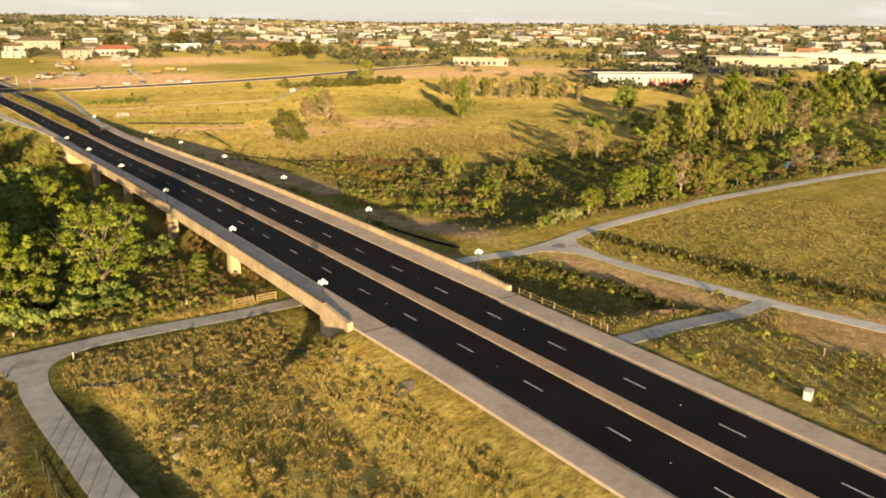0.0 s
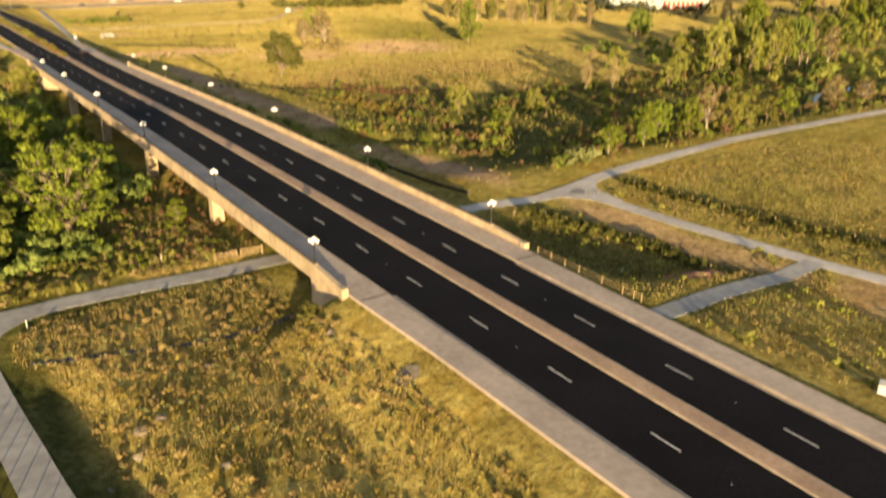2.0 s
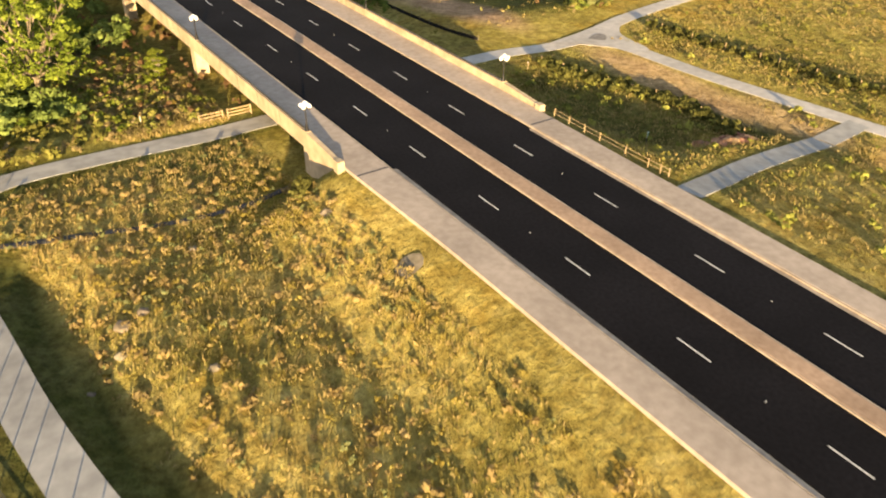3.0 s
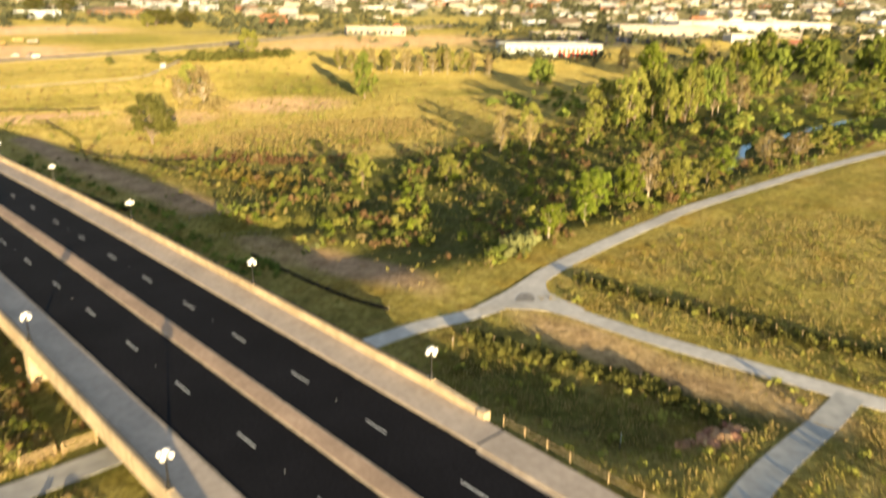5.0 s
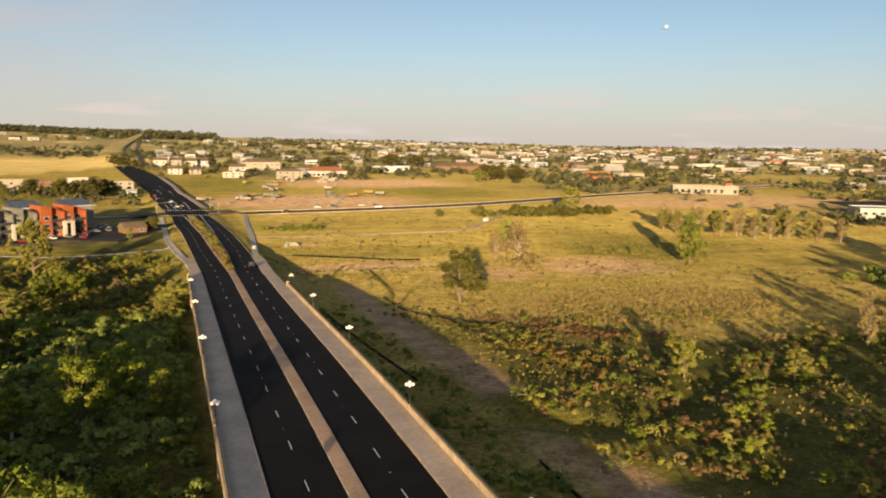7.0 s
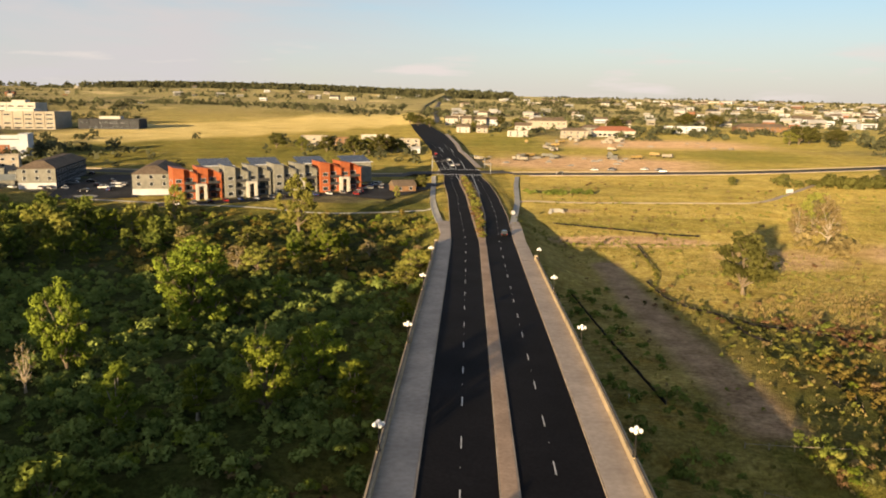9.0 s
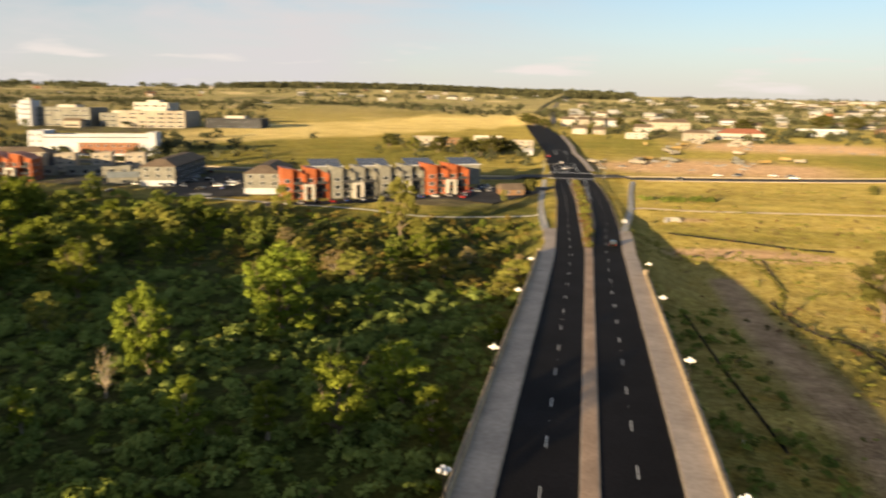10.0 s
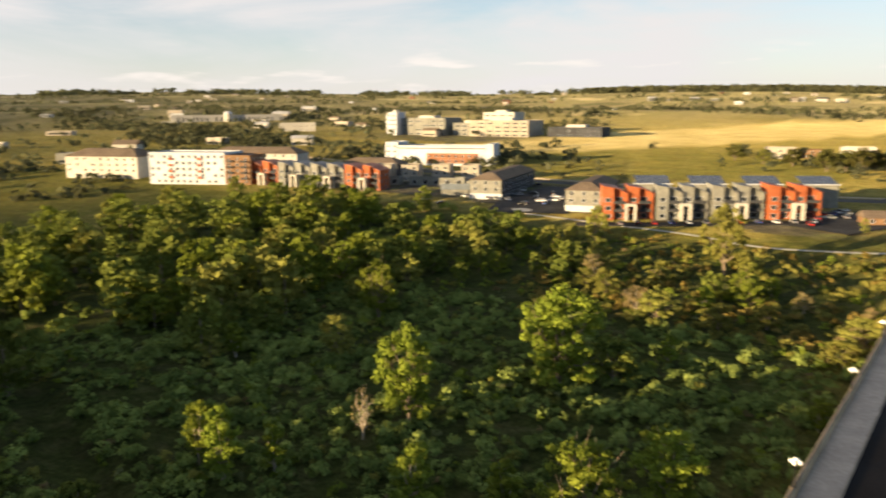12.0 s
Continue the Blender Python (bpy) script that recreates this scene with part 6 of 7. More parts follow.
# orange and grey row houses with saw-tooth roofs and pale entrance frames
def row_house(x, y, turn, wall, name_of):
    w, d, h = 19.2, 12.0, 10.4
    roof_of = roof_orange if wall is paint_orange else roof_grey
    b = thing("row_house", (x, y, base_z(x, y, turn, w, d)), name_of, "house", "row houses by the wood", turn)
    for k in (0, 1):
        x0 = -w / 2 + k * w / 2
        wd = w / 2 - 0.15
        low, high = h - 0.4, h + 2.6
        front, cut = 1.2 * k, x0 + wd * 0.44

        def roof_z(u):
            return float(np.interp(u, [x0, x0 + wd * 0.55, x0 + wd], [high, high - 0.9, low]))
        part("wall", prism([(x0, -1.5), (cut, -1.5), (cut, roof_z(cut)), (x0, high)], front, d), wall, b)
        part("wall", prism([(cut + 0.01, -1.5), (x0 + wd, -1.5), (x0 + wd, low), (x0 + wd * 0.55, high - 0.9), (cut + 0.01, roof_z(cut))], front + 2.0, d), wall, b)
        part("wall", prism([(x0 + wd * 0.93, -1.5), (x0 + wd, -1.5), (x0 + wd, low), (x0 + wd * 0.93, roof_z(x0 + wd * 0.93))], front, front + 1.98), wall, b)
        part("roof", prism([(x0 - 0.3, high + 0.05), (x0 + wd * 0.55, high - 0.82), (x0 + wd + 0.25, low + 0.05), (x0 + wd + 0.25, low + 0.3), (x0 + wd * 0.55, high - 0.57), (x0 - 0.3, high + 0.3)], -0.5 + front, d + 0.4), roof_of, b)
        for f in range(3):
            add_window(b, x0 + wd * 0.22, front, 0.8 + f * 3.1, 2.2, 1.6)
            add_window(b, x0 + wd * 0.68, front + 2.0, 0.6 + f * 3.1, 2.6, 2.0)
        for f in (1, 2):
            slab = part("balcony", box(cut + 0.02, x0 + wd * 0.925, front - 0.2, front + 1.98, f * 3.1 + 0.1, f * 3.1 + 0.3), paint_dark, b)
            part("railing", box(cut + 0.02, x0 + wd * 0.925, front - 0.2, front - 0.12, f * 3.1 + 0.3, f * 3.1 + 1.25), paint_dark, slab)
        for f in range(3):
            for v in (0.3, 0.7):
                add_window(b, x0 + (wd if k else 0), d * v, 0.8 + f * 3.0, 1.5, 1.5, 90)
    bm = bmesh.new()
    for q in ((-1.2, -0.2, 0, 6.6), (2.0, 3.0, 0, 6.6), (-0.2, 2.0, 5.7, 6.6)):
        add_box(bm, q[0], q[1], -2.2, 0.3, q[2], q[3])
    part("entrance_frame", bm, paint_cream, b, "tall pale entrance frame")
    part("door", box(0.3, 1.5, -0.12, 0.1, 0, 2.2), paint_dark, b)
    return b


orange_text, grey_text = "burnt orange three-storey row house with saw-tooth roof", "grey three-storey row house with saw-tooth roof"
ROW_TURN = 29.0
for k, mat in enumerate((paint_orange, paint_grey, paint_grey, paint_orange)):
    t = (k + 0.5) / 4
    row_house(-117 + 71 * t, 336 + 39 * t, ROW_TURN, mat, orange_text if mat is paint_orange else grey_text)
for k, mat in enumerate((paint_orange, paint_grey, paint_grey, paint_orange)):
    t = (k + 0.5) / 4
    row_house(-331 + 84 * t, 345 + 14 * t, 12.0, mat, orange_text if mat is paint_orange else grey_text)
for k in range(4):             # long carports with solar roofs behind the row
    t = (k + 0.5) / 4
    x, y = -122 + 78 * t, 372 + 42 * t
    z = float(land(x, y))
    c = thing("carport", (x, y, z), "long carport with a solar panel roof", "carport", "carports behind the row", ROW_TURN)
    part("wall", box(-7.5, 7.5, 0, 9, -1, 9.5), paint_grey, c)
    part("solar_roof", prism([(-0.8, 9.7), (9.6, 12.2), (9.6, 12.4), (-0.8, 9.9)], -7, 7), solar, c).matrix_basis = pose(0, 0, 0, 0, 0, 90) @ Matrix.Diagonal((1, -1, 1, 1))
    part("fascia", box(-8, 8, -0.95, -0.8, 9.5, 9.9), paint_white, c)

# two long grey houses with brown roofs, end on
for x, y, long in ((-131, 350, 44), (-186, 362, 62)):
    b = block("apartment_house", x, y, 15, 15, long, 8.8, paint_grey, "long grey and tan apartment house with a brown hipped roof", "hip", roof_brown, 3, 3, True, False, (1.5, 1.6))
    part("cladding", box(7.5, 7.62, 0.3, long - 0.3, 0.0, 8.6), paint_dark, b, "charcoal side cladding")
    for f in range(3):
        for k in range(int(long / 5)):
            add_window(b, 7.62, 3 + k * 5, 0.7 + f * 2.75, 1.7, 1.7, 90)
    part("plinth", box(-7.58, 7.58, -0.1, 0.05, -1, 2.6), paint_white, b, "pale ground floor")
for x, y in ((-273.6, 393), (-260, 400), (-246, 410), (-230, 415)):
    block("townhouse", x, y, 24, 9.5, 11, 8.6, paint_tan, "small grey-tan townhouse with a flat roof", "flat", roof_dark, 3, 2, True, False, (1.6, 1.4), "house", "townhouses behind the wood")
for x, y, w in ((-268, 378, 30), (-236, 392, 30), (-205, 392, 20)):
    block("garage_row", x, y, 24, w, 7, 3.6, paint_grey, "low grey garage row with a dark flat roof", "flat", roof_dark, 1, 5, True, False, (2.4, 2.2), "garage", "garages behind the wood")
block("shelter", -206, 366, 30, 13, 8, 3.0, paint_grey, "low shelter with a pale metal roof", "gable", metal_pale, 1, 1, False, False, (1, 1), "shelter")
flats = block("apartment_house", -360, 328, 23, 46, 22, 17, paint_white, "five-storey white apartment house with orange balconies", "flat", roof_pale, 5, 12, True, False, (1.7, 1.7))
for x in (-9.5, 8.0):
    for f in range(1, 5):
        slab = part("balcony", box(x - 1.3, x + 1.3, -0.9, 0.04, f * 3.4 - 0.1, f * 3.4 + 0.12), paint_brown, flats)
        part("railing", box(x - 1.3, x + 1.3, -0.95, -0.88, f * 3.4 + 0.12, f * 3.4 + 1.2), paint_orange, slab)
b = block("apartment_house", -331.9, 339.9, 23, 15, 20, 15.5, paint_brown, "five-storey brown clad apartment house with balconies", "flat", roof_dark, 5, 3)
for x in (-4, 4):
    for f in range(1, 5):
        part("balcony", box(x - 1.8, x + 1.8, -1.2, 0.04, f * 3.1 - 0.1, f * 3.1 + 0.9), paint_dark, b)
block("apartment_house", -428, 318, 20, 50, 22, 13, paint_cream, "four-storey cream apartment house", "hip", roof_brown, 4, 9, True, False, (1.7, 1.7))
block("apartment_house", -398, 408, 22, 62, 20, 9, paint_cream, "pale apartment house with a brown roof", "hip", roof_brown, 3, 10, True, False)
block("apartment_house", -300, 412, 18, 36, 16, 7, paint_dark, "dark grey apartment house with a brown roof", "hip", roof_brown, 3, 6, True, False)
hotel = block("hotel", -298, 482, 18, 62, 18, 12.5, paint_white, "long white hotel with a brick middle front", "flat", roof_pale, 3, 9, False, False)
part("brick_band", box(-10, 26, -0.14, 0.02, 1.5, 8.2), brick_red, hotel, "red brick front")
for f in (2.2, 5.4):
    for k in range(8):
        add_window(hotel, -8 + k * 4.6, -0.14, f, 1.8, 1.7)
part("cornice", box(-31.3, 31.3, -0.5, -0.09, 11.2, 11.7), roof_dark, hotel)
block("hotel_tower", -331, 471, 18, 9, 20, 14.5, paint_white, "white stair tower of the hotel", "flat", roof_pale, 4, 2)
block("hotel_tower", -266, 492, 18, 5, 16, 14, paint_white, "white stair tower of the hotel", "flat", roof_pale, 4, 1, False, False)
for x, y, w, d, h, m, fl, by in ((-508, 738, 56, 40, 18, paint_grey, 4, 6), (-536, 722, 11, 18, 24, paint_white, 5, 2), (-548, 732, 8, 14, 20, paint_white, 4, 1), (-462, 752, 26, 36, 13, paint_grey, 3, 3), (-420, 752, 66, 44, 16, paint_tan, 4, 7), (-440, 785, 36, 30, 23, paint_cream, 5, 4), (-345, 775, 56, 30, 9, paint_dark, 2, 6)):
    b = block("hospital", x, y, 8, w, d, h, m, "large pale hospital block with long bands of windows", "flat", roof_pale, fl, by, True, False, (w / by * 0.66, 1.5), "hospital", "hospital blocks")
    part("plant_room", box(-w * 0.2, w * 0.15, d * 0.3, d * 0.7, h + 0.1, h + 3.0), paint_cream, b)
    for k in range(1, by):
        part("pilaster", box(-w / 2 + w * k / by - 0.4, -w / 2 + w * k / by + 0.4, -0.5, -0.02, 0, h + 0.5), m, b)
# long pale college with a domed hall on the far rise
college = block("college", -954, 841, 56, 165, 26, 9.5, paint_cream, "long pale college with tall windows and a domed hall", "flat", roof_pale, 1, 24, True, False, (2.6, 6.0), "college")
bm = tube((0, 2, 0), (0, 2, 12), 6.5, 6.5, 20)
part("rotunda", bm, paint_cream, college)
bm = bmesh.new()
bmesh.ops.create_uvsphere(bm, u_segments=20, v_segments=10, radius=6.5)
bmesh.ops.transform(bm, matrix=pose(0, 2, 12) @ Matrix.Diagonal((1, 1, 0.62, 1)), verts=bm.verts[:])
part("dome", bm, paint_white, college, "pale dome")
block("hall", -676, 716, 46, 42, 20, 9.5, paint_cream, "low pale hall with a flat roof", "flat", roof_pale, 2, 6, True, False)
for x, y, w, d, h, m in ((-118, 628, 20, 14, 7, paint_tan), (-100, 640, 13, 12, 5.5, paint_brown), (-74, 655, 22, 14, 7, paint_cream), (-47, 645, 18, 12, 5, paint_tan)):
    block("shop", x, y, 10, w, d, h, m, "low pale commercial building with a flat roof", "flat", roof_pale, 2, 3, True, False, (2.0, 1.5))
block("kiosk", -37, 584, 10, 6, 5, 3.2, paint_white, "small white kiosk by the road", "gable", roof_pale, 1, 1, True, False)
block("gatehouse", -27, 371, 25, 9.5, 8, 2.8, paint_brown, "low brown shed with a grey-brown roof", "gable", roof_brown, 1, 2, True, False)
# the town's edge behind the building site
market = block("market", 147, 830, -6, 42, 22, 6, paint_cream, "low market hall with a red roof", "hip", roof_red, 1, 9, True, False, (3.4, 2.4), "store")
for x, y, w, d, h, m, r in ((95, 985, 46, 20, 10, paint_tan, "hip"), (103, 800, 26, 14, 7, paint_tan, "hip"), (-22, 1028, 16, 12, 9, paint_cream, "gable"), (-4, 1038, 14, 12, 9, paint_tan, "gable"), (14, 1046, 16, 12, 8, paint_cream, "gable"), (30, 1056, 14, 12, 8, paint_white, "gable"), (-6, 862, 14, 10, 6, paint_cream, "gable"),
                            (14, 868, 12, 10, 5, paint_tan, "gable"), (244, 922, 44, 16, 7, paint_white, "flat"), (351, 985, 60, 20, 6, paint_brown, "hip"), (60, 905, 18, 12, 7, paint_cream, "gable"), (132, 880, 22, 14, 7, paint_grey, "hip"), (48, 806, 20, 12, 5, paint_cream, "flat"), (185, 1010, 30, 14, 7, paint_cream, "gable")):
    block("house" if r == "gable" else "store", x, y, -4, w, d, h, m, "pale building with a brown roof behind the building site", r, roof_pale if r == "flat" else roof_brown, 2, max(2, int(w / 6)), True, False, (2.0, 1.5), "building", "buildings behind the site")

# pale metal building with red panels
shed = block("school", 402, 338, -32, 70, 26, 8.6, metal_pale, "long pale metal building with red panels", "flat", roof_pale, 2, 8, False, False, (2.4, 1.8))
for k in range(7):
    add_window(shed, -32 + k * 4.6, 0.0, 1.2, 2.4, 1.8)
    add_window(shed, -32 + k * 4.6, 0.0, 5.2, 2.4, 1.8)
for k in range(9):
    part("red_panel", box(3 + k * 3.3, 4.8 + k * 3.3, -0.2, 0.02, 0.6, 6.4), red_panel, shed, "tall red panel")
b = block("firehouse", 405, 540, -30, 52, 18, 6.5, paint_tan, "long tan building with white bays and a red roof tower", "flat", roof_dark, 1, 10, True, False, (2.8, 3.2))
part("tower", box(16, 21, 4, 10, 6.5, 9.0), red_panel, b, "red roof tower")
for x, y, w, d, h, m in ((640, 400, 90, 44, 9, paint_tan), (760, 400, 110, 50, 10, paint_cream), (520, 430, 46, 20, 4, paint_tan), (655, 330, 24, 18, 7, paint_cream), (838, 372, 90, 50, 10, paint_cream)):
    block("store", x, y, -38, w, d, h, m, "big pale store with a flat roof", "flat", roof_pale, 1, 8, True, False, (4.0, 2.6), "store", "stores of the town")
block("store", 612, 262, -40, 20, 16, 6, paint_cream, "small store with a red tile roof", "hip", roof_red, 1, 4, True, False, (2.0, 2.0), "store")


# ---- the town beyond, house by house ----
g = np.random.default_rng(90)
town_walls = [paint_cream, paint_white, paint_tan, paint_cream, paint_tan, paint_white, paint_cream, paint_grey, paint_tan, paint_grey, paint_tan, brick_red]
spots = []


def free_spot(x, y, r):
    if abs(x - float(road_x(y))) < 26 + r or float(near_line(np.array(x), np.array(y), CROSS_STREET)) < 16 + r:
        return False
    if 10 < x < 260 and y < 745 or (abs(x + 230) < 190 and abs(y - 950) < 270):
        return False
    return all((x - a) ** 2 + (y - b) ** 2 > (r + c) ** 2 for a, b, c in spots)


def town(n, a0, a1, lo, hi, w0, w1, h0, h1, tag, big=0.0):
    made = tries = 0
    while made < n and tries < 9000:
        tries += 1
        az, d = radians(g.uniform(a0, a1)), g.uniform(lo, hi)
        x, y = CX + d * math.sin(az), d * math.cos(az)
        w = g.uniform(w0, w1)
        if not free_spot(x, y, w * 0.6):
            continue
        spots.append((x, y, w * 0.6))
        dep, h = w * g.uniform(0.4, 0.7), g.uniform(h0, h1)
        flat = g.uniform() < big
        wall = town_walls[int(g.integers(len(town_walls)))]
        turn = math.degrees(-az) * 0.6 + g.uniform(-25, 25)
        # many pitched roofs made pale to stand in for distance haze
        b = block("store" if flat else "house", x, y, turn, w, dep, h, wall,
                  "flat-roofed commercial building in the town" if flat else "pitched-roof house in the town", "flat" if flat else "gable",
                  roof_pale if flat else (roof_brown, roof_pale, roof_pale, roof_dark, roof_brown)[int(g.integers(5))], 1, 1, False, False, (1, 1), "building", tag)
        n_bands = 1 if h < 7 else 2
        for f in range(n_bands):
            part("window_band", box(-w * 0.42, w * 0.42, -0.1, 0.05, 1.2 + f * 3.4, 2.7 + f * 3.4), glass, b)
        made += 1


town(60, 28, 72, 800, 1300, 12, 34, 4, 6.5, "stores of the town", 0.8)
town(170, 20, 74, 1150, 2200, 12, 34, 4.5, 7.5, "stores of the town", 0.65)
town(170, 12, 74, 1900, 3600, 14, 42, 5, 8.5, "stores of the town", 0.6)
town(44, -2, 26, 1080, 1600, 10, 20, 4.5, 7, "houses of the town", 0.2)
town(80, 0, 40, 1400, 3200, 12, 24, 5, 8, "houses of the town", 0.2)
town(22, -62, -34, 620, 1500, 12, 28, 4, 7, "houses below the hills", 0.5)
town(55, -62, 2, 1500, 3600, 10, 24, 5, 8, "houses below the hills", 0.3)

# spoil, huts and trucks on the building site
HEAPS = [(g.uniform(5, 120), g.uniform(505, 570)) for k in range(16)] + [(g.uniform(85, 150), g.uniform(720, 800)) for k in range(12)] + [(g.uniform(90, 220), g.uniform(660, 740)) for k in range(10)]
for k, (x, y) in enumerate(HEAPS):
    s = g.uniform(1.4, 3.2)
    if 16 <= k < 28:
        b = thing("site_hut", (x, y, float(land(x, y))), "tan site cabin on bare earth", "cabin", "cabins on the building site", g.uniform(0, 180))
        part("body", box(-s, s, -1.4, 1.4, 0.2, 2.8, 0.06), paint_tan, b)
        part("skid", box(-s * 0.9, s * 0.9, -1.1, 1.1, 0, 0.2), roof_dark, b)
        add_window(b, s * 0.4, -1.4, 1.2, 1.4, 1.0)
    else:
        bm = bmesh.new()
        bmesh.ops.create_icosphere(bm, subdivisions=2, radius=1.0)
        for v in bm.verts:
            v.co *= 1 + 0.25 * noise.noise(v.co * 1.7 + Vector((k, 0, 0)))
            v.co = Vector((v.co.x * s * 1.3, v.co.y * s, max(v.co.z, -0.1) * s * 0.45))
        part_ob = part("spoil_heap", bm, gravel)
        part_ob.matrix_world = pose(x, y, float(land(x, y)), 0, 0, g.uniform(0, 180))
        tagged(part_ob, "heap of pale excavated earth", "earth heap", "heaps on the building site")
# car parks
for pts, wide, text in (([(-45, 352), (-30, 385), (-22, 408)], 26, "dark asphalt car park"), ([(-150, 336), (-162, 372), (-166, 420)], 34, "grey asphalt yard between the houses"),
                        ([(-122, 325), (-90, 340), (-46, 366)], 7, "grey asphalt drive before the row houses"), ([(430, 430), (520, 400), (600, 350)], 50, "grey asphalt sales yard")):
    ribbon("car_park", pts, wide, lot_asphalt, 0.22, text, None, 4.0)


# ---- vehicles ----
def car(place, turn, paint, label, category="car", van=False):
    """A car 4.6 m long, nose towards +y."""
    c = thing("car", place, label, category, "", turn)
    L, W = 4.6, 1.82
    hood, roof = (0.98, 1.72) if van else (0.9, 1.45)
    side = [(-L / 2, 0.32), (L / 2, 0.32), (L / 2, 0.72), (L / 2 - 0.25, hood - 0.06), (L / 2 - 1.25, hood), (-L / 2 + 0.7, hood + 0.03), (-L / 2, hood - 0.05)]
    turn90 = Matrix.Rotation(radians(90), 4, "Z")
    bm = prism(side, -W / 2, W / 2)
    bmesh.ops.bevel(bm, geom=bm.edges[:], offset=0.05, segments=1, affect="EDGES")
    body = part("body", bm, paint, c)
    body.matrix_basis = turn90
    cab = [(L / 2 - 1.3, hood - 0.02), (L / 2 - 2.05, roof), (-L / 2 + (0.35 if van else 0.95), roof), (-L / 2 + 0.12, hood - 0.02)]
    bm = prism(cab, -W / 2 + 0.1, W / 2 - 0.1)
    bmesh.ops.bevel(bm, geom=bm.edges[:], offset=0.06, segments=1, affect="EDGES")
    part("cabin_glass", bm, glass, c).matrix_basis = turn90
    part("roof", box(-W / 2 + 0.2, W / 2 - 0.2, -L / 2 + (0.45 if van else 1.05), L / 2 - 2.15, roof - 0.02, roof + 0.04, 0.02), paint, c)
    for sx in (-1, 1):
        for y in (-1.38, 1.4):
            wheel = part("wheel", tube((sx * (W / 2 - 0.2), y, 0.33), (sx * (W / 2 + 0.01), y, 0.33), 0.33, 0.33, 14), rubber, c)
            part("rim", tube((sx * (W / 2), y, 0.33), (sx * (W / 2 + 0.02), y, 0.33), 0.2, 0.2, 10), car_silver, wheel)
        part("headlight", box(sx * 0.68 - 0.2, sx * 0.68 + 0.2, L / 2 - 0.12, L / 2 + 0.01, 0.6, 0.76), lamp_clear, c)
        part("tail_light", box(sx * 0.72 - 0.16, sx * 0.72 + 0.16, -L / 2 - 0.01, -L / 2 + 0.1, 0.72, 0.84), lamp_red, c)
    return c


car((11.3, 261, float(road_z(261)) + 0.02), 0, car_black, "black estate car driving on the carriageway", "car", True)
models = [car((-40 + k * 3, 372, 0), 0, m, t) for k, (m, t) in enumerate(((car_white, "white saloon car parked on asphalt"), (car_silver, "silver saloon car parked on asphalt"), (car_black, "black saloon car parked on asphalt"), (car_red, "red saloon car parked on asphalt"), (car_blue, "blue saloon car parked on asphalt")))]
lots = []
for k in range(13):
    t = k / 12
    lots.append((-112 + 64 * t, 327 + 38 * t, ROW_TURN))
for k in range(14):
    lots.append((-48 + 26 * g.uniform(), 358 + 40 * g.uniform(), 20 + 90 * (k % 2)))
for k in range(14):
    lots.append((-172 + 24 * g.uniform(), 345 + 70 * g.uniform(), 10 + 90 * (k % 2)))
for k in range(34):
    lots.append((440 + 130 * g.uniform(), 405 - 30 + 40 * g.uniform() - 0.3 * k, -35))
for k, (x, y, turn) in enumerate(lots):
    blue = x > 400
    m = models[4 if blue and k % 3 else k % 5]
    ob = m if k < 5 else copy_thing(m, Matrix())
    if k < 5:
        ob = models[k]
    ob.matrix_world = pose(x, y, float(land(x, y)) + 0.26, 0, 0, turn)
for x, y, m in ((-9, 482, 0), (-6, 486, 1), (50, 457.5, 2), (110, 475, 1), (-12, 516, 0), (-22, 560, 3)):
    copy_thing(models[m], pose(x, y, max(float(land(x, y)) + 0.2, float(road_z(y)) * (abs(x - float(road_x(y))) < 12) - 9 * (abs(x - float(road_x(y))) >= 12)) + 0.05, 0, 0, 70 if x > 20 else 8))


# trucks and diggers on the building site
def truck(place, turn, paint, label):
    """A site truck 7 m long with a cab, a load bed and six wheels, nose towards +y."""
    t = thing("truck", place, label, "truck", "trucks on the building site", turn)
    part("chassis", box(-1.0, 1.0, -3.4, 3.4, 0.7, 0.95), rail_metal, t)
    cab = part("cab", box(-1.15, 1.15, 1.5, 3.5, 0.9, 2.9, 0.15), paint, t)
    part("windscreen", box(-1.0, 1.0, 3.46, 3.53, 1.9, 2.7), glass, cab)
    part("bed", prism([(-1.2, 1.0), (1.2, 1.0), (1.35, 2.5), (-1.35, 2.5)], -3.5, 1.3), paint, t)
    for sx in (-1, 1):
        for y in (-2.6, -1.4, 2.4):
            part("wheel", tube((sx * 0.8, y, 0.5), (sx * 1.2, y, 0.5), 0.5, 0.5, 12), rubber, t)
    return t


yellow = material("yellow machine paint", (0.3, 0.2, 0.06), (0.38, 0.26, 0.09), 0.6, 0.6)
trucks = [truck((20, 540, 0), 0, m, t) for m, t in ((paint_tan, "tan site truck on bare earth"), (yellow, "yellow site truck on bare earth"), (paint_grey, "grey site truck on bare earth"))]
YARD = [(g.uniform(0, 90), g.uniform(538, 572)) for k in range(9)] + [(g.uniform(48, 82), g.uniform(600, 730)) for k in range(9)] + [(g.uniform(95, 170), g.uniform(560, 640)) for k in range(6)]
for k, (x, y) in enumerate(YARD):
    ob = trucks[k] if k < 3 else copy_thing(trucks[k % 3], Matrix())
    ob.matrix_world = pose(x, y, float(land(x, y)), 0, 0, g.uniform(0, 360))
for k in range(20):
    x, y = 5 + g.uniform(0, 120), g.uniform(470, 478)
    if k > 4:
        x, y = g.uniform(-215, -150), g.uniform(335, 420)
    copy_thing(models[k % 3], pose(x, y + (0.1 * x if k <= 4 else 0), float(land(x, y + (0.1 * x if k <= 4 else 0))) + 0.1, 0, 0, g.uniform(0, 360)))
